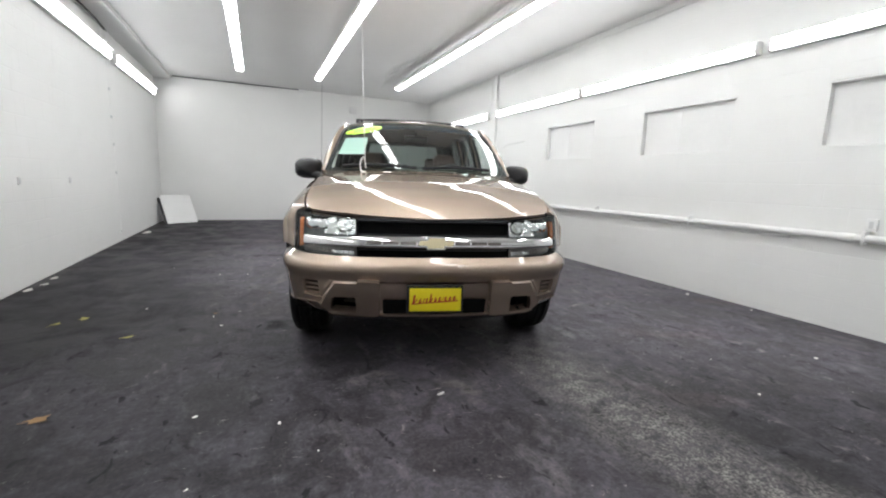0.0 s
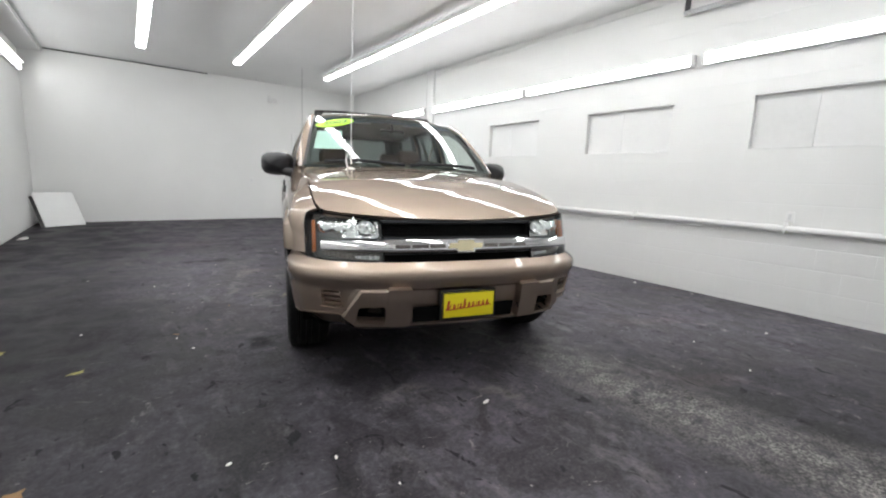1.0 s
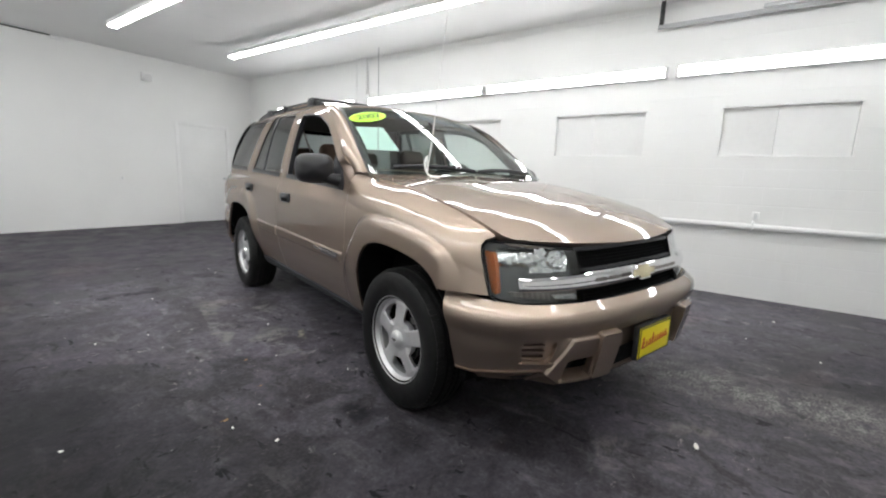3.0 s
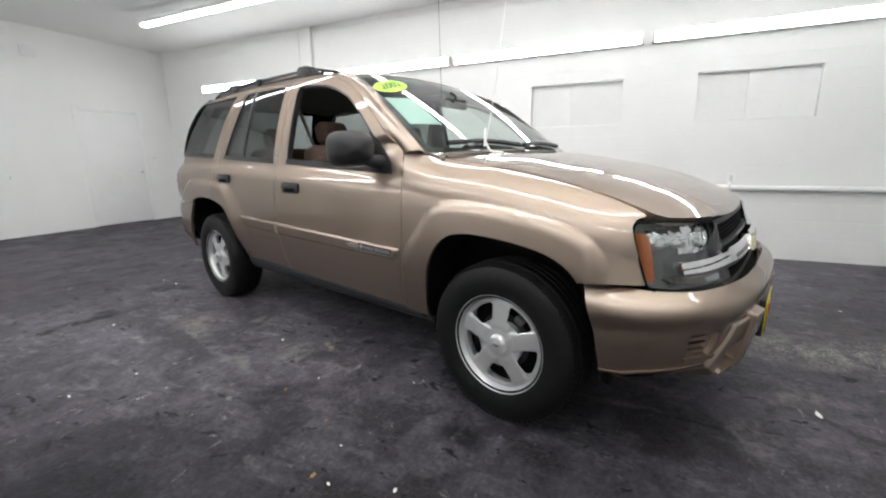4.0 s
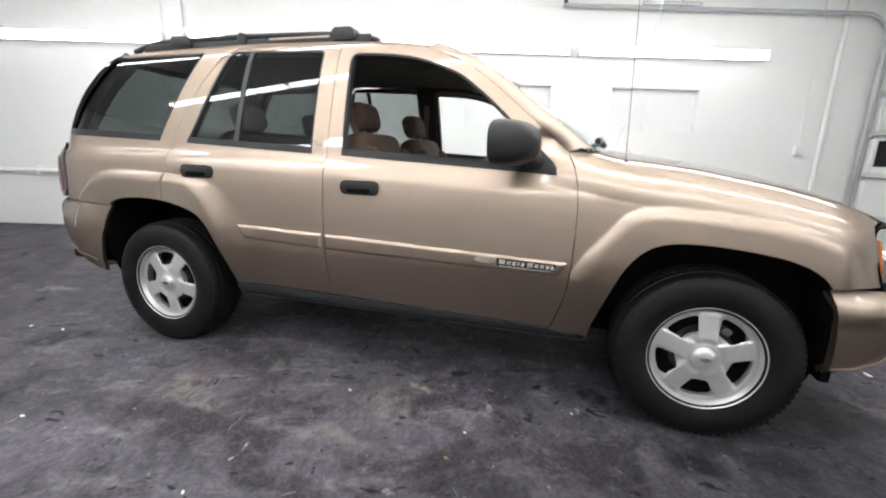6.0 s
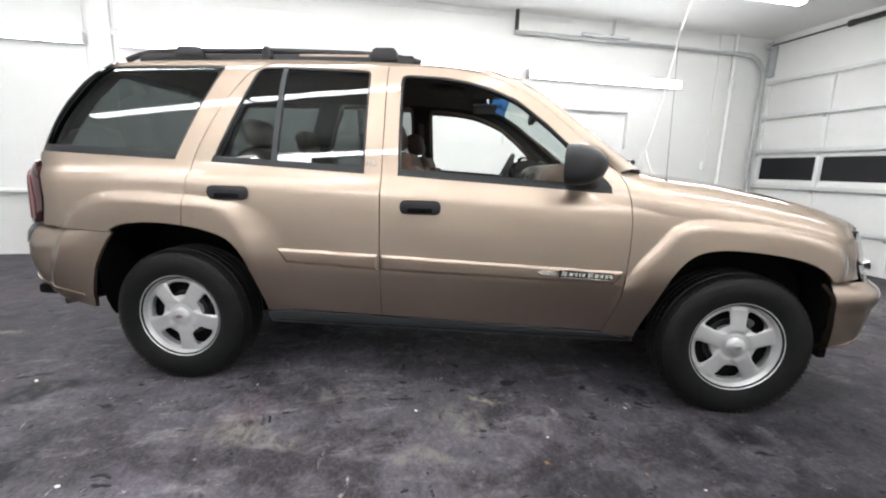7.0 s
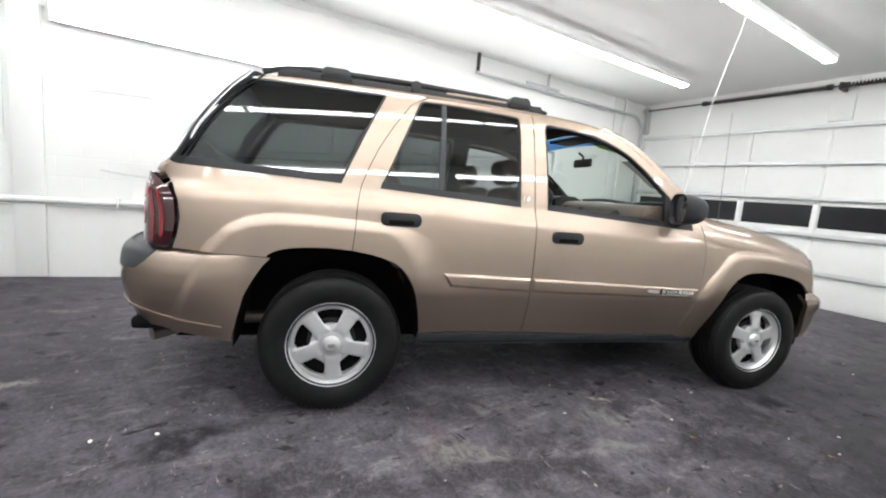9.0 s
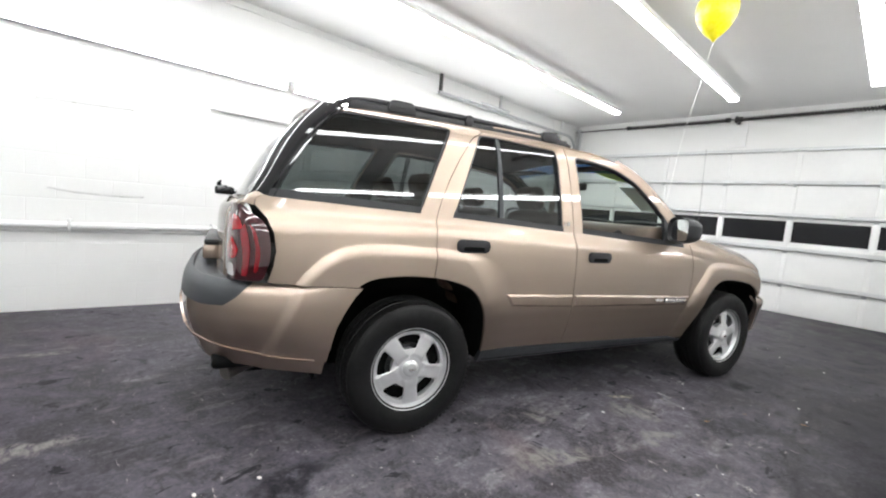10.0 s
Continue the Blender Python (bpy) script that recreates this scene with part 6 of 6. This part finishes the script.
# ---- wheels ----
TYRE = [(-0.105, 0.212), (-0.118, 0.235), (-0.127, 0.270), (-0.128, 0.300), (-0.122, 0.328), (-0.112, 0.345), (-0.100, 0.355), (-0.085, 0.361), (-0.070, 0.363), (-0.066, 0.354), (-0.058, 0.354), (-0.054, 0.364), (-0.024, 0.3655), (-0.020, 0.355), (-0.012, 0.355), (-0.008, 0.366)]
TYRE = TYRE + [(-y, r) for y, r in TYRE[::-1]]


def lathe(profile, n, closed=False):
    """Turned about the y axis."""
    bm = bmesh.new()
    rows = [[bm.verts.new((r * math.cos(2 * math.pi * k / n), y, r * math.sin(2 * math.pi * k / n))) for k in range(n)] for y, r in profile]
    pairs = list(zip(rows, rows[1:])) + ([(rows[-1], rows[0])] if closed else [])
    for a, b in pairs:
        for k in range(n):
            bm.faces.new((a[k], a[(k + 1) % n], b[(k + 1) % n], b[k]))
    return bm


bm = bmesh.new()
for k in range(78):
    a = 2 * math.pi * k / 78
    for sg in (-1, 1):
        bmesh.ops.create_cube(bm, size=1.0, matrix=Matrix.Rotation(-a, 4, "Y") @ Matrix.Translation((0.3522, sg * 0.093, 0.0)) @ Matrix.Rotation(radians(sg * 22), 4, "Z") @ Matrix.Diagonal((0.012, 0.034, 0.017, 1)))
    for sg in (-0.036, 0.0, 0.036):
        bmesh.ops.create_cube(bm, size=1.0, matrix=Matrix.Rotation(-a, 4, "Y") @ Matrix.Translation((0.3630, sg, 0.0)) @ Matrix.Rotation(radians(24), 4, "X") @ Matrix.Diagonal((0.007, 0.022, 0.019, 1)))
tread_mesh = mesh_of(bm, "tread", 32)
bm = lathe(TYRE, 96)
tyre_mesh = mesh_of(bm, "tyre", 32)
rim_mesh = mesh_of(lathe([(-0.100, 0.226), (-0.108, 0.230), (-0.112, 0.228), (-0.113, 0.223), (-0.106, 0.218), (-0.095, 0.2125), (-0.084, 0.207), (-0.066, 0.202), (-0.05, 0.197), (0.05, 0.195), (0.10, 0.205)], 80), "rim", 28)


def wheel_face(u, v):
    r = np.sqrt(u * u + v * v)
    d = np.interp(r, [0, 0.05, 0.065, 0.08, 0.12, 0.17, 0.190, 0.203], [0.094, 0.094, 0.090, 0.087, 0.083, 0.079, 0.080, 0.083])
    # broad spokes, a little raised, with a shallow groove along each edge
    a = np.mod(np.arctan2(v, u), radians(72)) - radians(36)
    side = r * np.abs(np.sin(a))
    d = d + 0.007 * step(0.046, 0.034, side) * step(0.06, 0.085, r) * step(0.200, 0.180, r)
    return np.stack([u, -d, v], -1)


holes = []
for k in range(5):
    a = radians(72 * k)
    o = [(0.106, -0.032), (0.126, -0.043), (0.150, -0.057), (0.162, -0.065)] + [(0.184 * math.cos(radians(t)), 0.184 * math.sin(radians(t))) for t in (-19, -12, -6, 0, 6, 12, 19)] + [(0.162, 0.065), (0.150, 0.057), (0.126, 0.043), (0.106, 0.032)]
    o = rounded(o, 0.012, 3)
    holes.append([(x * math.cos(a) - y * math.sin(a), x * math.sin(a) + y * math.cos(a)) for x, y in o])
spoke_mesh = skin([(0.202 * math.cos(2 * math.pi * k / 72), 0.202 * math.sin(2 * math.pi * k / 72)) for k in range(72)], wheel_face, sideways(-1), holes, res=0.009, lip=0.034)
cap_mesh = mesh_of(lathe([(-0.090, 0.046), (-0.101, 0.044), (-0.110, 0.040), (-0.115, 0.032), (-0.1168, 0.020), (-0.1172, 0.0005)], 32), "cap", 50)
disc_mesh = mesh_of(lathe([(-0.040, 0.07), (-0.046, 0.08), (-0.046, 0.125), (-0.036, 0.125)], 40), "disc", 30)
back_mesh = mesh_of(lathe([(-0.030, 0.001), (-0.030, 0.199)], 40), "shield", 30)
bm = bmesh.new()
box(bm, -0.022, 0.022, -0.060, -0.03, 0.118, 0.150, 0.008)
caliper_mesh = mesh_of(bm, "caliper", 30)
bm = bmesh.new()
prism(bm, [(-0.020, -0.005), (-0.010, -0.005), (-0.008, -0.010), (0.008, -0.010), (0.010, -0.005), (0.020, -0.005), (0.022, 0.005), (0.010, 0.005), (0.008, 0.010), (-0.008, 0.010), (-0.010, 0.005), (-0.022, 0.005)], 1, -0.119, -0.115, 0.001)
emb_mesh = mesh_of(bm, "emblem", 30)
for x, spin in ((0.010, 53), (-2.856, 95)):
    for s in (-1, 1):
        m = pose(x, s * 0.812, 0.358, 0, 0, 0 if s < 0 else 180)
        w = part("wheel", tyre_mesh, C["rubber"], car, "black tyre on five-spoke silver alloy wheel", at=m)
        turn = Matrix.Rotation(radians(-spin), 4, "Y")
        tagged(part("tread", tread_mesh, C["rubber"], w, "black tread blocks"), kind="stuff")
        part("rim", rim_mesh, C["alloy"], w, "silver alloy rim")
        part("spokes", spoke_mesh, C["alloy"], w, "silver five-spoke wheel face", at=turn)
        part("hub_cap", cap_mesh, C["alloy"], w)
        part("hub_emblem", emb_mesh, C["badge"], w)
        part("brake_disc", disc_mesh, C["trim"], w)
        part("brake_shield", back_mesh, C["black"], w)
        part("caliper", caliper_mesh, C["mast"], w, at=Matrix.Rotation(radians(35), 4, "Y"))

# wheel houses and underside
for s in (-1, 1):
    for line in (ARCH_F, ARCH_R):
        p = soft_line([(x, s * (float(body(np.array([x]), np.array([z]))[0]) - 0.012), z) for x, z in line], 50, 2)
        q = p.copy()
        q[:, 1] = s * 0.52
        part("wheel_liner", strip(p, q, 4, np.array([0, 0, -1.0])), C["black"], car, "black wheel arch liner")
        cx = (line[0][0] + line[-1][0]) / 2
        part("liner_wall", boxes((cx - 0.50, cx + 0.50, s * 0.50 - 0.01, s * 0.50 + 0.01, 0.30, 0.88)), C["black"], car)
for s in (-1, 1):
    part("wheel_baffle", boxes((0.44, 0.48, min(s * 0.50, s * 0.86), max(s * 0.50, s * 0.86), 0.30, 0.69), bevel=0.01), C["black"], car)
part("underbody", boxes((-3.75, 0.62, -0.46, 0.46, 0.30, 0.44), (-2.38, -0.46, -0.84, 0.84, 0.33, 0.44), (-3.80, -3.40, -0.80, 0.80, 0.40, 0.46), bevel=0.02), C["black"], car, "black underbody")
for y in (-0.42, 0.42):
    part("frame_rail", boxes((-3.70, 0.45, y - 0.05, y + 0.05, 0.25, 0.34), bevel=0.01), C["black"], car)
part("rear_axle", tube(bmesh.new(), [(-2.87, -0.68, 0.355), (-2.87, 0.68, 0.355)], 0.05, 12), C["black"], car)
part("front_axle", tube(bmesh.new(), [(0.0, -0.68, 0.355), (0.0, 0.68, 0.355)], 0.04, 12), C["black"], car)
part("firewall", boxes((-0.46, -0.42, -0.78, 0.78, 0.42, 1.12)), C["black"], car)
part("engine_bay", boxes((-0.42, 0.60, -0.70, 0.70, 0.45, 0.85), bevel=0.02), C["black"], car)
# ---- cabin ----
for s in (-1, 1):
    O = sideways(-s)
    for line, hole in ((front_door_line, WIN_F), (rear_door_line, WIN_R), (quarter_line, WIN_Q)):
        part("inner_trim", skin(line, side_map(s, 0.055), O, [shrunk(hole, -0.012)], lip=0, res=0.05), C["inner"], car, "dark cabin side trim")
part("headliner", skin(shrunk(roof_line, 0.01), lambda u, v: np.stack([u, v, roof_z(u, v) - 0.035], -1), lambda p: -upwards(p), lip=0, res=0.06), C["liner"], car, "beige cloth headliner")
part("cabin_floor", boxes((-3.75, -2.36, -0.49, 0.49, 0.44, 0.50), (-2.36, -0.46, -0.82, 0.82, 0.44, 0.50)), C["inner"], car)
part("cargo_floor", boxes((-3.76, -2.95, -0.49, 0.49, 0.50, 0.86), bevel=0.02), C["inner"], car)

bm = bmesh.new()
prism(bm, rounded([(-0.46, 0.90), (-0.46, 1.160), (-0.60, 1.205), (-0.80, 1.228), (-0.96, 1.205), (-1.01, 1.08), (-0.98, 0.85), (-0.75, 0.70)], 0.05, 5), 1, -0.80, 0.80, 0.02)
dash = part("dashboard", bm, C["dash"], car, "tan plastic dashboard")
bm = bmesh.new()
prism(bm, rounded([(-0.75, 1.19), (-0.82, 1.255), (-0.98, 1.252), (-1.045, 1.225), (-1.02, 1.10), (-0.8, 1.08)], 0.03, 4), 1, 0.18, 0.60, 0.03)
part("instrument_hood", bm, C["inner"], dash)
for y in (-0.55, -0.12, 0.10):
    part("air_vent", tube(bmesh.new(), [(-0.97, y, 1.13), (-1.012, y, 1.115)], [0.045, 0.038], 18), C["inner"], dash)
bm = bmesh.new()
ringpts = [(0.19 * math.cos(2 * math.pi * k / 36), 0.19 * math.sin(2 * math.pi * k / 36)) for k in range(37)]
tilt = Matrix.Translation((-1.10, 0.38, 1.12)) @ Matrix.Rotation(radians(-66), 4, "Y")
tube(bm, [tilt @ Vector((a, b, 0)) for a, b in ringpts], 0.016, 8, cap=False)
sw = part("steering_wheel", bm, C["inner"], car, "dark steering wheel")
bm = bmesh.new()
tube(bm, [tilt @ Vector((-0.17, 0, 0)), tilt @ Vector((0.0, 0, -0.03)), tilt @ Vector((0.17, 0, 0))], [0.02, 0.06, 0.02], 8)
tube(bm, [tilt @ Vector((0, -0.17, 0)), tilt @ Vector((0, 0, -0.03)), tilt @ Vector((0, 0.17, 0))], [0.02, 0.06, 0.02], 8)
part("wheel_spokes", bm, C["inner"], sw)
part("steering_column", tube(bmesh.new(), [tilt @ Vector((0, 0, -0.02)), tilt @ Vector((0, 0, -0.30))], [0.05, 0.06], 12), C["inner"], sw)
rv = part("inside_mirror", boxes((-0.955, -0.925, -0.115, 0.115, 1.490, 1.556), bevel=0.014), C["inner"], car, "dark inside mirror")
part("mirror_stem", tube(bmesh.new(), [(-0.94, 0, 1.55), (-0.94, 0, 1.575), (-0.985, 0, 1.600)], 0.010, 8), C["inner"], rv)
for y in (-0.36, 0.36):
    part("sun_visor", boxes((-1.34, -1.17, y - 0.21, y + 0.21, 1.618, 1.636), bevel=0.007), C["liner"], car, at=pose(0, 0, 0.0, 0, 0, 0))
part("dome_lamp", boxes((-1.62, -1.40, -0.10, 0.10, 1.672, 1.70), bevel=0.012), C["liner"], car)


def puffed(bm, x0, x1, y0, y1, z0, z1, r):
    box(bm, x0, x1, y0, y1, z0, z1, r, 5)
    return bm


def seat(y, w, x, name):
    st = part(name, puffed(bmesh.new(), x - 0.05, x + 0.50, y - w, y + w, 0.62, 0.78, 0.06), C["cloth"], car, "brown cloth seat")
    lean = Matrix.Translation((x - 0.02, y, 0.72)) @ Matrix.Rotation(radians(-17), 4, "Y")
    bm = puffed(bmesh.new(), -0.085, 0.085, -w, w, 0.0, 0.56, 0.065)
    bmesh.ops.transform(bm, matrix=lean, verts=bm.verts)
    part("backrest", bm, C["cloth"], st)
    for sg in (-1, 1):
        bm = puffed(bmesh.new(), -0.05, 0.125, sg * (w - 0.035) - 0.045, sg * (w - 0.035) + 0.045, 0.05, 0.46, 0.04)
        bmesh.ops.transform(bm, matrix=lean, verts=bm.verts)
        part("bolster", bm, C["cloth"], st)
    for hy in ((0.0,) if w < 0.4 else (-0.38, 0.38)):
        bm = puffed(bmesh.new(), -0.065, 0.055, hy - 0.125, hy + 0.125, 0.58, 0.745, 0.052)
        bmesh.ops.transform(bm, matrix=lean, verts=bm.verts)
        hr = part("headrest", bm, C["cloth"], st)
        for sg in (-1, 1):
            bm = bmesh.new()
            tube(bm, [lean @ Vector((0, hy + sg * 0.06, 0.50)), lean @ Vector((0, hy + sg * 0.06, 0.62))], 0.007, 6)
            part("headrest_post", bm, C["chrome"], st)
    return st


seat(-0.42, 0.26, -1.57, "front_seat")
seat(0.40, 0.26, -1.56, "front_seat")
seat(0.0, 0.66, -2.42, "rear_seat")
for s in (-1, 1):
    bm = bmesh.new()
    pts = [(-1.80, s * 0.70, 1.55), (-1.78, s * 0.62, 1.30), (-1.72, s * 0.56, 1.12), (-1.64, s * 0.50, 0.85)]
    a = soft_line(pts, 20, 3)
    part("seat_belt", strip(a, a + np.array([0.045, 0, -0.012]), 1, np.array([0.2, -s, 0.2])), C["dash"], car, "tan seat belt")

# ---- antenna ----
bm = bmesh.new()
tube(bm, [(-0.375, -0.808, 1.135), (-0.375, -0.808, 1.16), (-0.376, -0.808, 1.165), (-0.398, -0.800, 1.87)], [0.014, 0.009, 0.0016, 0.0012], 8)
part("antenna", bm, C["mast"], car, "thin steel radio antenna mast")

# ---- balloon on its ribbon ----
TOPB, TIE = Vector((-0.04, -0.50, 3.085)), Vector((-0.385, -0.45, 1.222))
balloon = thing("balloon", "yellow latex balloon on a white ribbon tied to the wiper", "balloon", at=CAR)
prof = [(0.0, -0.225), (0.02, -0.212), (0.014, -0.200), (0.03, -0.190), (0.075, -0.150), (0.120, -0.090), (0.152, -0.020), (0.165, 0.05), (0.158, 0.110), (0.130, 0.165), (0.085, 0.203), (0.04, 0.221), (0.0, 0.227)]
bm = bmesh.new()
pts = soft_line([(r, 0, z) for r, z in prof], 40, 1)
rows = [[bm.verts.new((max(r, 0.0008) * math.cos(2 * math.pi * k / 32) + TOPB.x, max(r, 0.0008) * math.sin(2 * math.pi * k / 32) + TOPB.y, z + TOPB.z)) for k in range(32)] for r, _, z in pts]
for q, s in zip(rows, rows[1:]):
    for k in range(32):
        bm.faces.new((q[k], q[(k + 1) % 32], s[(k + 1) % 32], s[k]))
part("skin", bm, M["balloon"], balloon, smooth=80)
start = TOPB - Vector((0, 0, 0.215))
line = [tuple(start.lerp(TIE, t) + Vector((0.012 * math.sin(9 * t), 0.006 * math.sin(5 * t), -0.05 * math.sin(math.pi * t) * 0.0))) for t in np.linspace(0, 1, 40)]
part("ribbon", tube(bmesh.new(), line, 0.0035, 5), M["string"], balloon)
tail_line = [tuple(TIE), tuple(TIE + Vector((0.02, -0.02, 0.10))), tuple(TIE + Vector((0.03, -0.05, 0.04))), tuple(TIE + Vector((0.06, -0.04, -0.03))), tuple(TIE + Vector((0.12, 0.0, -0.035)))]
part("ribbon_tail", tube(bmesh.new(), soft_line(tail_line, 30, 4), 0.0055, 5), M["string"], balloon)


# ---- litter on the floor ----
rng = random.Random(11)


def leaf_mesh(size, seed):
    r = random.Random(seed)
    bm = bmesh.new()
    n = 11
    rim = []
    for k in range(n):
        a = 2 * math.pi * k / n
        q = size * (0.62 + 0.38 * (k % 2)) * r.uniform(0.8, 1.15)
        rim.append(bm.verts.new((q * math.cos(a), q * 0.62 * math.sin(a), 0.003 + size * 0.22 * abs(math.cos(a)) * r.uniform(0.3, 1.0))))
    c = bm.verts.new((0, 0, 0.002))
    for k in range(n):
        bm.faces.new((c, rim[k], rim[(k + 1) % n]))
    tube(bm, [(0, 0, 0.004), (-size * 0.6, 0.1 * size, 0.006), (-size * 1.25, 0.22 * size, 0.004)], 0.0012, 4)
    return mesh_of(bm, "leaf", 60)


def scrap_mesh(size, seed):
    r = random.Random(seed)
    bm = bmesh.new()
    o = [(size * math.cos(a) * r.uniform(0.6, 1.1), size * 0.6 * math.sin(a) * r.uniform(0.6, 1.1)) for a in [2 * math.pi * k / 7 for k in range(7)]]
    prism(bm, o, 2, 0.001, 0.001 + size * 0.12)
    for v in bm.verts:
        v.co.z += max(0.0, 0.25 * v.co.x) if v.co.z > 0.002 else 0.0
    return mesh_of(bm, "scrap", 30)


LEAVES = [(-0.76, 2.43, 0.055, 20), (-1.06, 4.01, 0.055, 100), (-1.20, 3.93, 0.045, 60), (-0.16, 3.87, 0.02, 0), (0.26, 4.42, 0.016, 50), (-0.66, 3.475, 0.042, 20), (0.13, 4.05, 0.012, 15)]
for k, (x, y, size, turn) in enumerate(LEAVES):
    fading = size > 0.04 and x < -0.6 and y > 3
    tagged(part("leaf", leaf_mesh(size, k), M["green_leaf" if fading else "leaf"], at=pose(x, y, floor_z(x, y), 0, 0, turn)), "small yellow-green leaf lying on dark floor" if fading else "small dry brown leaf lying on dark floor", "leaf", group="litter")
SCRAPS = [(-0.69, 4.17, 0.012, 140), (-0.12, 2.22, 0.014, 20), (1.05, 2.02, 0.022, 10), (0.24, 2.03, 0.012, 70), (4.62, 3.21, 0.03, 20), (3.77, 1.60, 0.02, 0), (2.74, 1.39, 0.012, 30), (-1.78, 5.63, 0.05, 80), (-1.80, 5.11, 0.05, 60), (-1.76, 5.35, 0.04, 20), (-1.72, 9.46, 0.10, 70), (-0.10, 3.55, 0.012, 15), (-0.23, 5.39, 0.012, 90), (1.30, 6.86, 0.015, 40), (1.34, 7.10, 0.013, 5), (0.38, 1.76, 0.008, 80), (0.72, 4.9, 0.012, 33), (4.70, 2.57, 0.02, 10), (0.05, 5.32, 0.009, 12), (0.42, 4.34, 0.008, 70), (0.58, 3.84, 0.009, 40), (0.43, 6.25, 0.013, 100), (-0.09, 1.70, 0.010, 30), (0.02, 3.88, 0.008, 75), (2.96, 1.82, 0.009, 10), (-0.17, 3.79, 0.010, 60), (-0.76, 5.92, 0.012, 20)]
for k, (x, y, size, turn) in enumerate(SCRAPS):
    tagged(part("paper_scrap", scrap_mesh(size, 50 + k), M["paper"], at=pose(x, y, floor_z(x, y), 0, 0, turn)), "small pale paper scrap on dark floor", "litter", group="litter")

# ---- flaking paint on the block wall ----
for pts in ([(7.66, 1.86), (7.60, 1.905), (7.50, 1.912), (7.30, 1.918), (7.10, 1.928), (6.94, 1.94)], [(7.55, 1.125), (7.40, 1.10), (7.25, 1.088), (7.05, 1.082), (6.83, 1.09)]):
    a = resampled([(X1 - 0.010, y, z) for y, z in pts], 20)
    b = a + np.array([[0.007, 0, -0.014 - 0.010 * random.Random(i).random()] for i in range(20)])
    tagged(part("paint_flake", strip(a, b, 2, np.array([-1.0, 0, 0.2]), 0.004), M["panel"]), "curled strip of flaking white paint", "trim", kind="structure")

for pts in ([(7.62, 1.905), (7.50, 1.908), (7.25, 1.916), (7.05, 1.926), (6.92, 1.936)], [(7.40, 1.098), (7.22, 1.084), (7.00, 1.078)]):
    tagged(part("wall_crack", tube(bmesh.new(), soft_line([(X1 - 0.003, y, z - 0.010) for y, z in pts], 16, 1), [0.0015 + 0.002 * random.Random(i).random() for i in range(16)], 5), M["crack"]), "thin bare crack beside flaking paint", "trim", kind="structure")

# ---- concrete blocks of the side walls ----
BW, BH, JOINT = 0.4064, 0.2032, 0.006
block_meshes = {}


def block_mesh(w, h, side):
    key = (round(w, 3), round(h, 3), side)
    if key not in block_meshes:
        bm = bmesh.new()
        o = [(-w / 2, -h / 2), (w / 2, -h / 2), (w / 2, h / 2), (-w / 2, h / 2)]
        i = [(-w / 2 + 0.003, -h / 2 + 0.005), (w / 2 - 0.003, -h / 2 + 0.005), (w / 2 - 0.003, h / 2 - 0.005), (-w / 2 + 0.003, h / 2 - 0.005)]
        lo = [bm.verts.new((0.0, y, z)) for y, z in o]
        hi = [bm.verts.new((side * 0.0011, y, z)) for y, z in i]
        for k in range(4):
            bm.faces.new((lo[k], lo[(k + 1) % 4], hi[(k + 1) % 4], hi[k]))
        bm.faces.new(hi)
        block_meshes[key] = mesh_of(bm, "block", None)
    return block_meshes[key]


def courses(face, side, openings):
    """y0, y1, z0, z1 of every block, cut at the openings."""
    out = []
    z, row = 0.0, 0
    while z < TOP - 0.02:
        z1 = min(z + BH, TOP)
        y = Y0 - 0.05 - (BW / 2 if row % 2 else 0)
        while y < Y1:
            spans = [(max(y, Y0 - 0.05), min(y + BW, Y1))]
            for a, b in openings:
                if z + 0.03 < HEAD and z1 - 0.03 > SILL:
                    spans = [q for s in spans for q in ((s[0], min(s[1], a - 0.02)), (max(s[0], b + 0.02), s[1])) if q[1] - q[0] > 0.03]
            out += [(a, b, z, z1) for a, b in spans if b - a > 0.03]
            y += BW
        z, row = z1, row + 1
    return out


jit = random.Random(5)
for wall, face, side, openings in ((wall_right, X1, -1, OPENINGS), (wall_left, X0, 1, [])):
    rest_v, rest_f = [], []
    made = 0
    for a, b, z0, z1 in courses(face, side, openings):
        me = block_mesh(b - a - 0.0012, z1 - z0 - JOINT, side)
        at = Vector((face + side * jit.uniform(0.0003, 0.0007), (a + b) / 2, (z0 + z1) / 2))
        close = 0.4 < z0 < 2.7 and (0.2 < (a + b) / 2 < 8.0 if side < 0 else 3.5 < (a + b) / 2 < 9.5)
        if close and made < 290:
            made += 1
            part("block", me, M["wall"], wall, at=Matrix.Translation(at))
        else:
            s = len(rest_v)
            rest_v += [tuple(v.co + at) for v in me.vertices]
            rest_f += [tuple(s + i for i in p.vertices) for p in me.polygons]
    me = bpy.data.meshes.new("blocks")
    me.from_pydata(rest_v, [], rest_f)
    tagged(part("blocks", me, M["wall"], wall), kind="stuff")
